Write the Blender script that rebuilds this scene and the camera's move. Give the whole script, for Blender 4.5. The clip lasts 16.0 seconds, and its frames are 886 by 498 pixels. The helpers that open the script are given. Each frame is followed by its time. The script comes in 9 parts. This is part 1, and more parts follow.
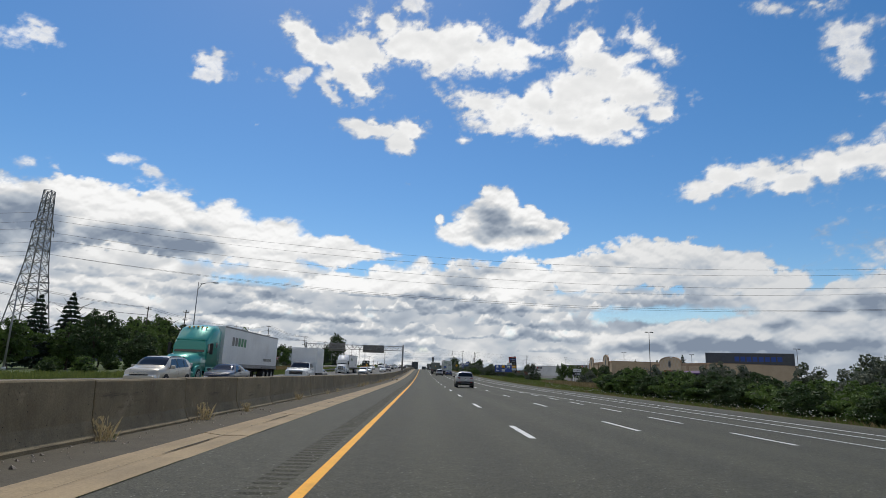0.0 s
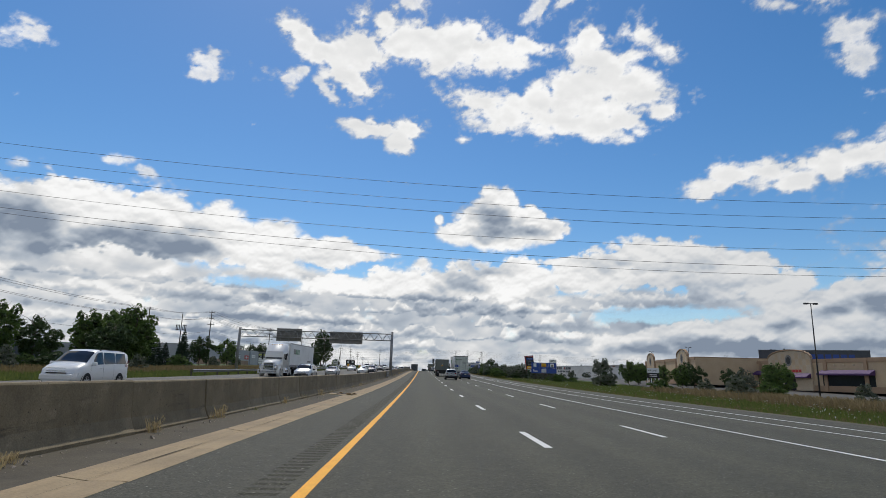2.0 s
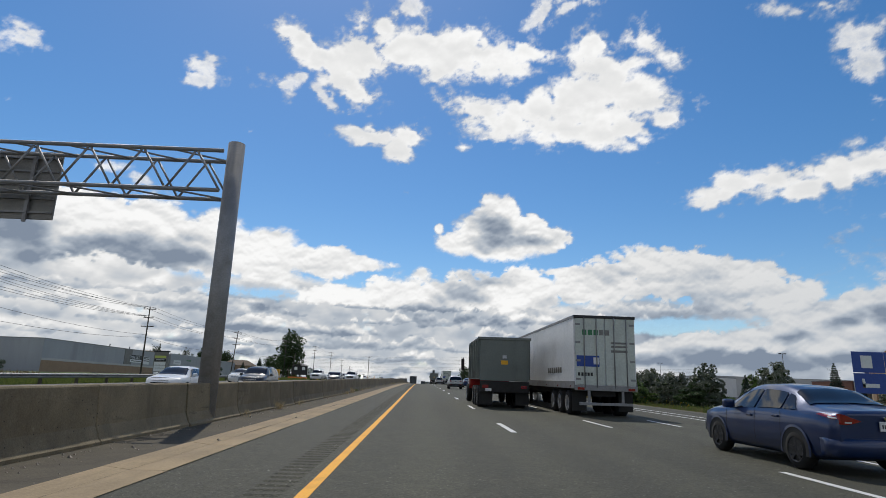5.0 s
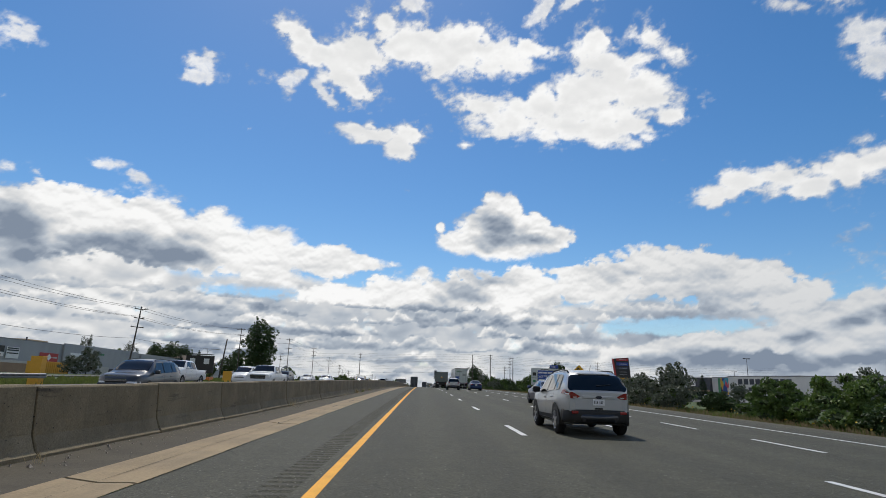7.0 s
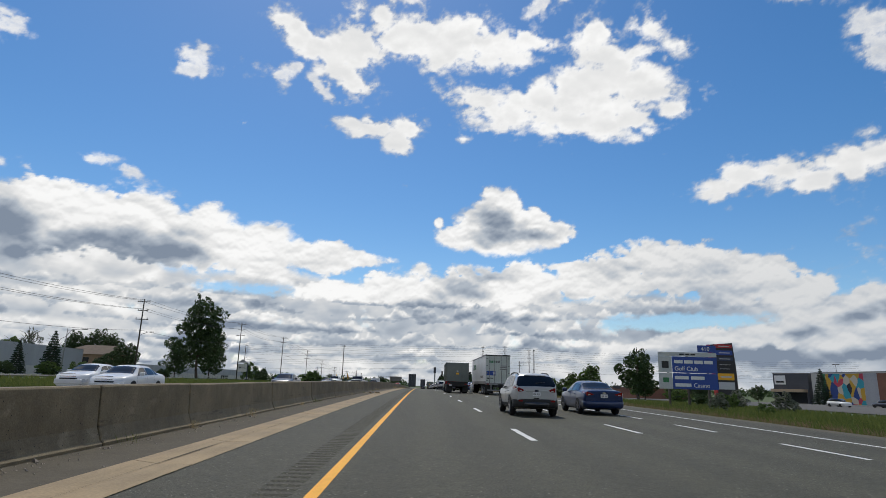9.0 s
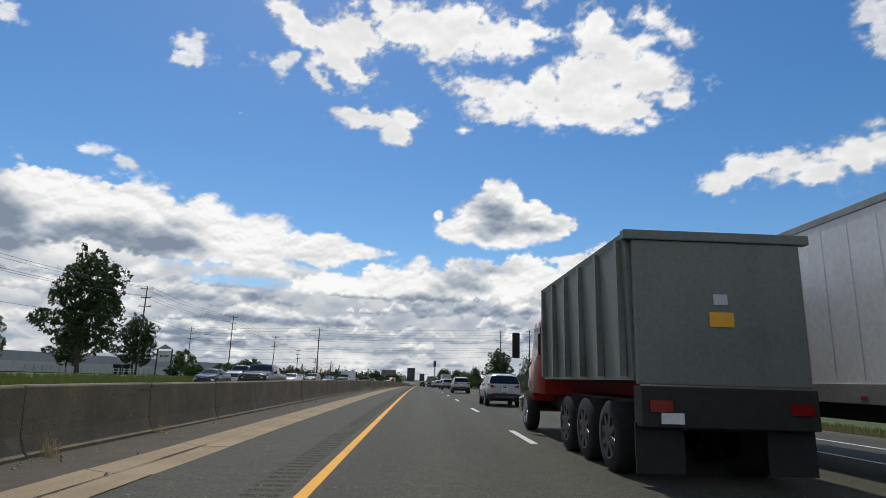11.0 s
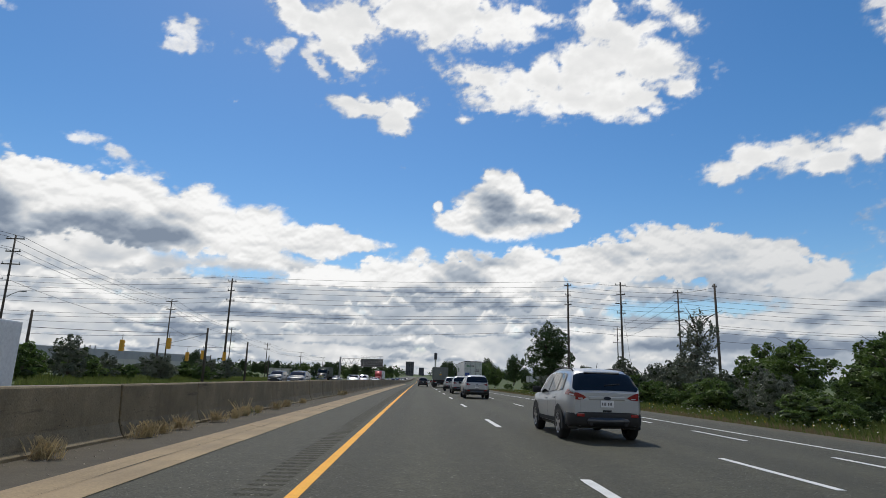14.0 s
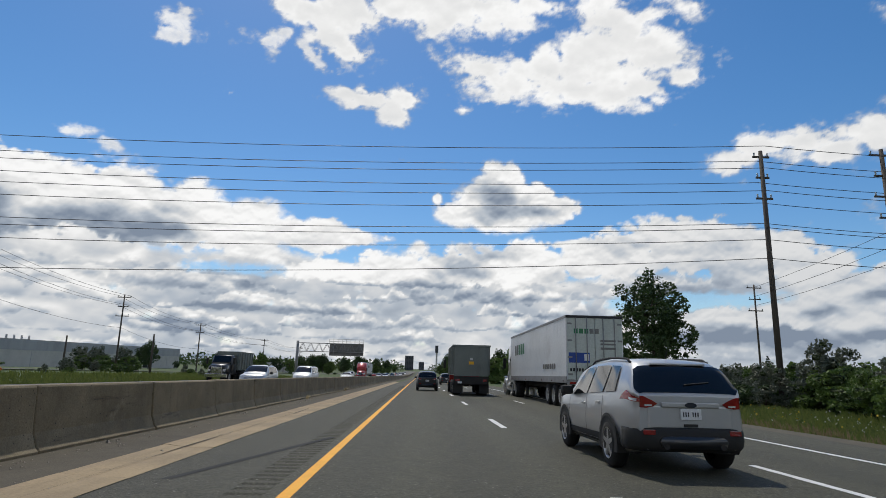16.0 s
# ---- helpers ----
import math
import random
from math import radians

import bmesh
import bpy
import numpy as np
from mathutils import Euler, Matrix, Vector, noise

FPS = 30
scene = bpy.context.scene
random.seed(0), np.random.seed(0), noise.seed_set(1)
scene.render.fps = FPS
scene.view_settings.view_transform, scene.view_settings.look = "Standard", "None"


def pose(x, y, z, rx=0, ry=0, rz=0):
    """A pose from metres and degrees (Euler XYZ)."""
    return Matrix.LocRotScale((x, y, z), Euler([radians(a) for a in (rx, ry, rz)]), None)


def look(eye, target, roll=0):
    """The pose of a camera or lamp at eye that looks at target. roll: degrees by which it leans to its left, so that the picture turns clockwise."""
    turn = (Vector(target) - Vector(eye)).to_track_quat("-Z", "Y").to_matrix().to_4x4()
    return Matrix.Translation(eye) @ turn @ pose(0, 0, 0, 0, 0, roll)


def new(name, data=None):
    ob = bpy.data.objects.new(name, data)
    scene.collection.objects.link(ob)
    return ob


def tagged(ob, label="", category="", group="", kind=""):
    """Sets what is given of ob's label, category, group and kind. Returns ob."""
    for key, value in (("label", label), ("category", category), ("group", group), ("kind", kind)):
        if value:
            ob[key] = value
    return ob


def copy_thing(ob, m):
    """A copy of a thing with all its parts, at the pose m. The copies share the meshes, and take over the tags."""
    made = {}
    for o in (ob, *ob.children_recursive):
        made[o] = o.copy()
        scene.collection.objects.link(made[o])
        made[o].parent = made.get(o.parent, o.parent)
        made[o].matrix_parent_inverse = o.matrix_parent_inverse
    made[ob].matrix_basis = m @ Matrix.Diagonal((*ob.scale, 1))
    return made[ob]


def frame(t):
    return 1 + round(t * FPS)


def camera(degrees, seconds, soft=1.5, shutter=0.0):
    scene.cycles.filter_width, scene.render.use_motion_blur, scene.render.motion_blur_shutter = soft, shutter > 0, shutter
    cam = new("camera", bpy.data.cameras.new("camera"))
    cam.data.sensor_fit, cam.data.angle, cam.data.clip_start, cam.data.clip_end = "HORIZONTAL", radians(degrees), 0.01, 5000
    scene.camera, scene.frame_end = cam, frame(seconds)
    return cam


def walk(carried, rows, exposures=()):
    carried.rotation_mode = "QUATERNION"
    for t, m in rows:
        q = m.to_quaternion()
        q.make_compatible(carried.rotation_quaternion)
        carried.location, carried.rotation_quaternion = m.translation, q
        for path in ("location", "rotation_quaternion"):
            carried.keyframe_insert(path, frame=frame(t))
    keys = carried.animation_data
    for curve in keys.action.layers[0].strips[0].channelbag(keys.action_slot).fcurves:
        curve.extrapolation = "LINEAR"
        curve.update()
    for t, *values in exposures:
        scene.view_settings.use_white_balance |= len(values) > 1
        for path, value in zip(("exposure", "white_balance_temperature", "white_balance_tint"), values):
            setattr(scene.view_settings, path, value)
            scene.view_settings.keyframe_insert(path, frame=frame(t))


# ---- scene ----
cam = camera(74.6, 16.0, 0.5)
# seconds, eye (x, y, height over the road), yaw, pitch, roll
ROWS = [
    (0.0, 0.000, 0.00, 1.31, -2.02, 12.04, -1.91),
    (0.5, 0.000, 15.44, 1.31, -2.00, 12.05, -1.80),
    (1.0, 0.000, 30.87, 1.31, -2.08, 12.05, -1.81),
    (1.5, 0.000, 46.30, 1.31, -1.98, 12.19, -1.81),
    (2.0, 0.000, 61.74, 1.31, -2.03, 12.27, -1.68),
    (2.5, 0.007, 77.09, 1.31, -2.14, 12.55, -1.53),
    (3.0, 0.015, 92.45, 1.31, -2.15, 12.69, -1.56),
    (3.5, 0.022, 107.81, 1.31, -2.19, 12.84, -1.75),
    (4.0, 0.030, 123.16, 1.31, -2.20, 13.13, -1.72),
    (6.5, -0.070, 199.33, 1.31, -1.95, 13.53, -1.81),
    (7.0, -0.078, 214.68, 1.31, -1.99, 13.50, -1.78),
    (7.5, -0.086, 230.03, 1.31, -2.05, 13.41, -1.67),
    (8.0, -0.094, 245.37, 1.31, -2.10, 13.38, -1.57),
    (8.5, -0.102, 260.72, 1.31, -2.18, 13.33, -1.52),
    (9.0, -0.110, 276.07, 1.31, -2.13, 13.25, -1.59),
    (11.5, -0.010, 352.33, 1.31, -2.23, 12.63, -1.69),
    (12.0, 0.005, 367.60, 1.31, -2.24, 12.56, -1.64),
    (12.5, 0.020, 382.87, 1.31, -2.25, 12.40, -1.49),
    (13.0, 0.035, 398.13, 1.31, -2.24, 12.27, -1.48),
    (13.5, 0.050, 413.40, 1.31, -2.23, 12.19, -1.51),
    (14.0, 0.066, 428.80, 1.31, -2.29, 12.18, -1.65),
    (14.5, 0.082, 444.20, 1.31, -2.30, 12.01, -2.03),
    (15.0, 0.098, 459.60, 1.31, -2.31, 11.82, -1.52),
    (15.5, 0.114, 475.00, 1.31, -2.32, 11.83, -1.25),
    (16.0, 0.130, 490.40, 1.31, -2.30, 11.68, -1.36),
]

# the long profile of the motorway: grade (per cent) by chainage, a sag, a climb and a crest
GRADE_Y = [-600, -80, 0, 62, 123, 199, 276, 352, 414, 490, 640, 800, 1000, 5200]
GRADE_PC = [0, -.3, -.3, -.1, 1.05, 1.76, 1.25, .26, -.5, -1.0, -1.2, -.6, 0, 0]
_YY = np.arange(-700, 5200.0, 1.0)
_ZZ = np.cumsum(np.interp(_YY, GRADE_Y, GRADE_PC)) / 100
_ZZ -= np.interp(0, _YY, _ZZ)


def level(y):
    """Height of the road surface at chainage y."""
    return float(np.interp(y, _YY, _ZZ))


walk(cam, [(t, pose(x, y, level(y) + h, 90 + pitch, roll, yaw)) for t, x, y, h, yaw, pitch, roll in ROWS])

# ---- world, sun, exposure ----
SUN_EL, SUN_AZ = 57.0, -14.0  # degrees above the horizon; from straight ahead, negative to the left
sun_way = Vector((math.sin(radians(SUN_AZ)) * math.cos(radians(SUN_EL)), math.cos(radians(SUN_AZ)) * math.cos(radians(SUN_EL)), math.sin(radians(SUN_EL))))
world = bpy.data.worlds.new("sky")
scene.world = world
world.use_nodes = True
wn, wl = world.node_tree.nodes, world.node_tree.links
sky = wn.new("ShaderNodeTexSky")
sky.sky_type, sky.sun_disc = "NISHITA", False
sky.sun_elevation, sky.sun_rotation = radians(SUN_EL), radians(SUN_AZ)
sky.altitude, sky.air_density, sky.dust_density, sky.ozone_density = 100, 1.0, 0.3, 2.5
wn["Background"].inputs[1].default_value = 0.105
deep = wn.new("ShaderNodeHueSaturation")
deep.inputs["Saturation"].default_value, deep.inputs["Hue"].default_value = 1.3, 0.5
wl.new(sky.outputs[0], deep.inputs["Color"])
wl.new(deep.outputs[0], wn["Background"].inputs[0])
sun = new("sun", bpy.data.lights.new("sun", "SUN"))
sun.data.energy, sun.data.angle, sun.data.color = 2.7, radians(0.53), (1.0, 0.94, 0.83)
sun.matrix_world = look((0, 0, 200), Vector((0, 0, 200)) - sun_way)
scene.view_settings.exposure = 0.0

# ---- small tools ----


def mesh_of(name, bm, mats=()):
    me = bpy.data.meshes.new(name)
    bm.to_mesh(me)
    bm.free()
    for m in mats if isinstance(mats, (list, tuple)) else [mats]:
        me.materials.append(m)
    return me


def part(name, bm, material, parent=None, label="", smooth=False):
    """One mesh object out of a bmesh, under a thing or a part."""
    me = mesh_of(name, bm, material)
    if smooth:
        me.polygons.foreach_set("use_smooth", [True] * len(me.polygons))
    ob = new(name, me)
    ob.parent = parent
    if label:
        tagged(ob, label)
    return ob


def thing(name, m, label, category, group="", kind=""):
    ob = new(name)
    ob.matrix_world = m
    ob.empty_display_size = 0.3
    return tagged(ob, label, category, group, kind)


def box(bm, x0, x1, y0, y1, z0, z1, mat=0, bevel=0.0):
    n = len(bm.verts)
    vs = [bm.verts.new((x, y, z)) for x in (x0, x1) for y in (y0, y1) for z in (z0, z1)]
    fs = [bm.faces.new([vs[i] for i in q]) for q in ((0, 1, 3, 2), (4, 6, 7, 5), (0, 4, 5, 1), (2, 3, 7, 6), (0, 2, 6, 4), (1, 5, 7, 3))]
    for f in fs:
        f.material_index = mat
    if bevel:
        es = list({e for f in fs for e in f.edges})
        bmesh.ops.bevel(bm, geom=es, offset=bevel, segments=2, affect="EDGES", profile=0.6)
    return bm


def tube(bm, a, b, r0, r1=None, n=10, mat=0, caps=True):
    """A round bar from a to b."""
    a, b = Vector(a), Vector(b)
    r1 = r0 if r1 is None else r1
    q = (b - a).to_track_quat("Z", "Y").to_matrix()
    rings = []
    for c, r in ((a, r0), (b, r1)):
        rings.append([bm.verts.new(c + q @ Vector((r * math.cos(2 * math.pi * i / n), r * math.sin(2 * math.pi * i / n), 0))) for i in range(n)])
    for i in range(n):
        f = bm.faces.new((rings[0][i], rings[0][(i + 1) % n], rings[1][(i + 1) % n], rings[1][i]))
        f.material_index, f.smooth = mat, True
    if caps:
        bm.faces.new(rings[0][::-1]).material_index = mat
        bm.faces.new(rings[1]).material_index = mat
    return bm


def bars(bm, pts, r, n=6, mat=0):
    """One bent round bar through the points."""
    pts = [Vector(p) for p in pts]
    rings = []
    for i, p in enumerate(pts):
        d = (pts[min(i + 1, len(pts) - 1)] - pts[max(i - 1, 0)]).normalized()
        up = Vector((0, 0, 1)) if abs(d.z) < 0.9 else Vector((0, 1, 0))
        u = d.cross(up).normalized()
        v = u.cross(d)
        rings.append([p + (u * math.cos(2 * math.pi * k / n) + v * math.sin(2 * math.pi * k / n)) * r for k in range(n)])
    loft(bm, rings, mat)
    return bm


def loft(bm, rings, mat=0, close=True, smooth=True, ends=True):
    """Skin over rings of equal count."""
    vs = [[bm.verts.new(p) for p in r] for r in rings]
    n = len(vs[0])
    for a, b in zip(vs, vs[1:]):
        for i in range(n if close else n - 1):
            f = bm.faces.new((a[i], a[(i + 1) % n], b[(i + 1) % n], b[i]))
            f.material_index, f.smooth = mat, smooth
    if ends and close:
        bm.faces.new(vs[0][::-1]).material_index = mat
        bm.faces.new(vs[-1]).material_index = mat
    return vs


def strip(name, x_of, y0, y1, step, material, lift=0.0, kind="structure", label="", category="", zf=None, cols=None):
    """A long band laid on the road: x_of(y) gives its two edges."""
    bm = bmesh.new()
    rows_ = []
    y = y0
    ys = list(np.arange(y0, y1, step)) + [y1]
    for y in ys:
        a, b = x_of(y)
        n = cols or 1
        rows_.append([bm.verts.new((a + (b - a) * i / n, y, (zf or ground_z)(a + (b - a) * i / n, y) + lift)) for i in range(n + 1)])
    for p, q in zip(rows_, rows_[1:]):
        for i in range(len(p) - 1):
            bm.faces.new((p[i], p[i + 1], q[i + 1], q[i]))
    ob = new(name, mesh_of(name, bm, material))
    return tagged(ob, label, category, "", kind)


# ---- materials ----


def material(name):
    m = bpy.data.materials.new(name)
    m.use_nodes = True
    return m, m.node_tree.nodes, m.node_tree.links, m.node_tree.nodes["Principled BSDF"]


def ramp(n, l, src, stops):
    r = n.new("ShaderNodeValToRGB")
    els = r.color_ramp.elements
    while len(els) < len(stops):
        els.new(0.5)
    for e, (p, c) in zip(els, stops):
        e.position, e.color = p, (*c, 1) if len(c) == 3 else c
    l.new(src, r.inputs[0])
    return r.outputs[0]


def grain(n, l, scale, detail=4.0, rough=0.55, stretch=(1, 1, 1), space="Object", warp=0.0):
    """A noise in metres; stretch shortens its wave along an axis."""
    co = n.new("ShaderNodeTexCoord")
    mp = n.new("ShaderNodeMapping")
    mp.inputs["Scale"].default_value = stretch
    l.new(co.outputs[space], mp.inputs["Vector"])
    t = n.new("ShaderNodeTexNoise")
    t.inputs["Scale"].default_value, t.inputs["Detail"].default_value, t.inputs["Roughness"].default_value, t.inputs["Distortion"].default_value = scale, detail, rough, warp
    l.new(mp.outputs[0], t.inputs["Vector"])
    return t.outputs["Fac"]


def mixed(n, l, fac, a, b, mode="MIX"):
    x = n.new("ShaderNodeMix")
    x.data_type, x.blend_type = "RGBA", mode
    for s, v in ((0, fac), (6, a), (7, b)):
        if isinstance(v, (int, float)):
            x.inputs[s].default_value = v
        elif isinstance(v, tuple):
            x.inputs[s].default_value = (*v, 1)
        else:
            l.new(v, x.inputs[s])
    return x.outputs[2]


def calc(n, l, op, a, b=None, c=None):
    x = n.new("ShaderNodeMath")
    x.operation = op
    for s, v in enumerate((a, b, c)):
        if v is None:
            continue
        if isinstance(v, (int, float)):
            x.inputs[s].default_value = v
        else:
            l.new(v, x.inputs[s])
    return x.outputs[0]


def bump(n, l, bsdf, src, strength, dist):
    b = n.new("ShaderNodeBump")
    b.inputs["Strength"].default_value, b.inputs["Distance"].default_value = strength, dist
    l.new(src, b.inputs["Height"])
    l.new(b.outputs[0], bsdf.inputs["Normal"])


def simple(name, a, b, rough=0.6, metal=0.0, scale=6.0, fine=60.0, dirt=None, bumpy=0.0, coat=0.0, stretch=(1, 1, 1), space="Object"):
    """A worn surface: two tones mottled coarsely, a fine grain over them, optional dirt."""
    m, n, l, p = material(name)
    big = grain(n, l, scale, 5, 0.6, stretch, space)
    col = ramp(n, l, big, [(0.32, a), (0.68, b)])
    small = grain(n, l, fine, 3, 0.6, (1, 1, 1), space)
    col = mixed(n, l, 0.35, col, ramp(n, l, small, [(0.3, tuple(v * 0.75 for v in a)), (0.7, tuple(min(1, v * 1.2) for v in b))]))
    if dirt:
        d = grain(n, l, scale * 0.45, 6, 0.7, stretch, space, 0.4)
        col = mixed(n, l, ramp(n, l, d, [(0.52, (0, 0, 0)), (0.75, (0.7, 0.7, 0.7))]), col, dirt)
    l.new(col, p.inputs["Base Color"])
    p.inputs["Roughness"].default_value, p.inputs["Metallic"].default_value = rough, metal
    if coat:
        p.inputs["Coat Weight"].default_value, p.inputs["Coat Roughness"].default_value = coat, 0.04
    if bumpy:
        bump(n, l, p, small, bumpy, 0.01)
    return m


def random_tone(name, a, b, rough=0.7, per="object", trans=0.0, fine=20.0):
    """A colour that differs from piece to piece."""
    m, n, l, p = material(name)
    if per == "object":
        src = n.new("ShaderNodeObjectInfo").outputs["Random"]
    else:
        src = n.new("ShaderNodeNewGeometry").outputs["Random Per Island"]
    col = ramp(n, l, src, [(0.0, a), (1.0, b)])
    g = grain(n, l, fine, 3)
    col = mixed(n, l, 0.5, col, ramp(n, l, g, [(0.3, tuple(v * 0.6 for v in a)), (0.7, tuple(v * 1.3 for v in b))]))
    l.new(col, p.inputs["Base Color"])
    p.inputs["Roughness"].default_value = rough
    if trans:
        p.inputs["Transmission Weight"].default_value = 0.0
        t = n.new("ShaderNodeBsdfTranslucent")
        l.new(col, t.inputs[0])
        ms = n.new("ShaderNodeMixShader")
        ms.inputs[0].default_value = trans
        l.new(p.outputs[0], ms.inputs[1])
        l.new(t.outputs[0], ms.inputs[2])
        l.new(ms.outputs[0], n["Material Output"].inputs[0])
    return m


def asphalt_mat(name, dark, light, tracks=True):
    m, n, l, p = material(name)
    co = n.new("ShaderNodeTexCoord")
    sep = n.new("ShaderNodeSeparateXYZ")
    l.new(co.outputs["Object"], sep.inputs[0])
    patch = grain(n, l, 0.25, 6, 0.6, (1, 0.12, 1))
    col = ramp(n, l, patch, [(0.3, dark), (0.7, light)])
    stone = n.new("ShaderNodeTexVoronoi")
    stone.inputs["Scale"].default_value = 42.0
    l.new(co.outputs["Object"], stone.inputs["Vector"])
    blotch = grain(n, l, 3.2, 6, 0.7)
    col = mixed(n, l, 1.0, col, ramp(n, l, blotch, [(0.3, (0.82, 0.82, 0.82)), (0.7, (1.2, 1.2, 1.2))]), "MULTIPLY")
    col = mixed(n, l, 0.75, col, mixed(n, l, 1.0, col, ramp(n, l, stone.outputs["Color"], [(0.15, (0.5, 0.5, 0.5)), (0.85, (1.55, 1.54, 1.5))]), "MULTIPLY"))
    speck = grain(n, l, 22, 3, 0.6)
    col = mixed(n, l, ramp(n, l, speck, [(0.655, (0, 0, 0)), (0.70, (0.9, 0.9, 0.9))]), col, (0.24, 0.232, 0.19))
    if tracks:
        wob = calc(n, l, "ADD", sep.outputs[0], calc(n, l, "MULTIPLY", grain(n, l, 0.06, 2), 0.5))
        wave = calc(n, l, "SINE", calc(n, l, "MULTIPLY", wob, 2 * math.pi / 1.82))
        tr = ramp(n, l, calc(n, l, "MULTIPLY_ADD", wave, 0.5, 0.5), [(0.2, (0.90, 0.90, 0.90)), (0.9, (1.10, 1.10, 1.09))])
        col = mixed(n, l, 1.0, col, tr, "MULTIPLY")
    stain = grain(n, l, 0.5, 7, 0.65, (1, 0.25, 1), "Object", 0.6)
    col = mixed(n, l, ramp(n, l, stain, [(0.6, (0, 0, 0)), (0.78, (0.35, 0.35, 0.35))]), col, tuple(v * 0.55 for v in dark))
    l.new(col, p.inputs["Base Color"])
    p.inputs["Roughness"].default_value, p.inputs["Specular IOR Level"].default_value = 0.82, 0.4
    bump(n, l, p, stone.outputs["Distance"], 0.6, 0.01)
    return m


ASPHALT = asphalt_mat("asphalt", (0.0365, 0.0358, 0.023), (0.0495, 0.0487, 0.0314))
SHOULDER = asphalt_mat("shoulder_asphalt", (0.035, 0.0343, 0.0225), (0.047, 0.046, 0.030), False)
FAR_ASPHALT = asphalt_mat("opposite_asphalt", (0.078, 0.075, 0.066), (0.10, 0.096, 0.085))
WHITE_PAINT = simple("white_road_paint", (0.55, 0.55, 0.53), (0.7, 0.7, 0.68), 0.55, 0, 3, 45, (0.3, 0.3, 0.29), 0.15)
YELLOW_PAINT = simple("yellow_road_paint", (0.74, 0.33, 0.0), (0.84, 0.395, 0.003), 0.7, 0, 3, 45, (0.5, 0.22, 0.004), 0.15)


def barrier_mat():
    """Old cast concrete: cloudy tone, run-down streaks, scuffs along the traffic, blowholes."""
    m, n, l, p = material("barrier_concrete")
    cloud = grain(n, l, 1.3, 5, 0.6, (1, 1, 1), "Object")
    inf = n.new("ShaderNodeObjectInfo").outputs["Random"]
    col = ramp(n, l, calc(n, l, "MULTIPLY_ADD", inf, 0.22, calc(n, l, "SUBTRACT", cloud, 0.11)), [(0.3, (0.15, 0.118, 0.068)), (0.7, (0.235, 0.188, 0.113))])
    co = n.new("ShaderNodeTexCoord")
    mv = n.new("ShaderNodeVectorMath")
    mv.operation = "ADD"
    l.new(co.outputs["Object"], mv.inputs[0])
    cv = n.new("ShaderNodeCombineXYZ")
    l.new(calc(n, l, "MULTIPLY", inf, 57.0), cv.inputs[1])
    l.new(cv.outputs[0], mv.inputs[1])

    def patches(scale, stretch, rough, lo, hi, top):
        mp = n.new("ShaderNodeMapping")
        mp.inputs["Scale"].default_value = stretch
        l.new(mv.outputs[0], mp.inputs[0])
        t = n.new("ShaderNodeTexNoise")
        t.inputs["Scale"].default_value, t.inputs["Detail"].default_value, t.inputs["Roughness"].default_value = scale, 6, rough
        l.new(mp.outputs[0], t.inputs["Vector"])
        return ramp(n, l, t.outputs["Fac"], [(lo, (0, 0, 0)), (hi, (top, top, top))])

    col = mixed(n, l, patches(3.0, (1, 1, 0.12), 0.65, 0.52, 0.74, 0.42), col, (0.085, 0.066, 0.042))
    col = mixed(n, l, patches(2.2, (1, 0.22, 2.6), 0.75, 0.6, 0.7, 0.75), col, (0.045, 0.037, 0.026))
    col = mixed(n, l, patches(2.6, (1, 0.8, 1), 0.6, 0.62, 0.72, 0.5), col, (0.30, 0.25, 0.165))
    hole = n.new("ShaderNodeTexVoronoi")
    hole.inputs["Scale"].default_value = 9.0
    l.new(mv.outputs[0], hole.inputs["Vector"])
    dot = ramp(n, l, hole.outputs["Distance"], [(0.07, (1, 1, 1)), (0.11, (0, 0, 0))])
    col = mixed(n, l, dot, col, (0.02, 0.017, 0.012))
    small = grain(n, l, 40, 3, 0.6)
    col = mixed(n, l, 1.0, col, ramp(n, l, small, [(0.25, (0.72, 0.72, 0.72)), (0.75, (1.28, 1.28, 1.28))]), "MULTIPLY")
    l.new(col, p.inputs["Base Color"])
    p.inputs["Roughness"].default_value = 0.88
    bump(n, l, p, small, 0.5, 0.01)
    return m


CONCRETE = barrier_mat()
GUTTER = simple("gutter_concrete", (0.25, 0.182, 0.1), (0.36, 0.27, 0.155), 0.88, 0, 1.1, 30, (0.1, 0.078, 0.05), 0.4, 0, (1, 0.3, 1))
DIRT = simple("median_dirt", (0.058, 0.049, 0.033), (0.09, 0.075, 0.05), 0.95, 0, 1.6, 26, (0.035, 0.03, 0.022), 0.6)

# ---- the large structure ----
BARRIER_X = -5.45  # foot of the median wall on this side


def edge_x(y):
    """The right-hand edge line; the extra lane tapers away."""
    return float(np.interp(y, [-200, 17, 60, 110, 170, 229, 290, 400, 440, 453, 500, 5000], [13.3, 13.3, 13.75, 13.55, 12.6, 11.5, 11.0, 10.55, 9.5, 9.2, 8.05, 8.05]))


def crossfall(x):
    """The opposite carriageway climbs a little away from the median."""
    return 0.27 * min(1.0, max(0.0, (-6.05 - x) / 16.3))


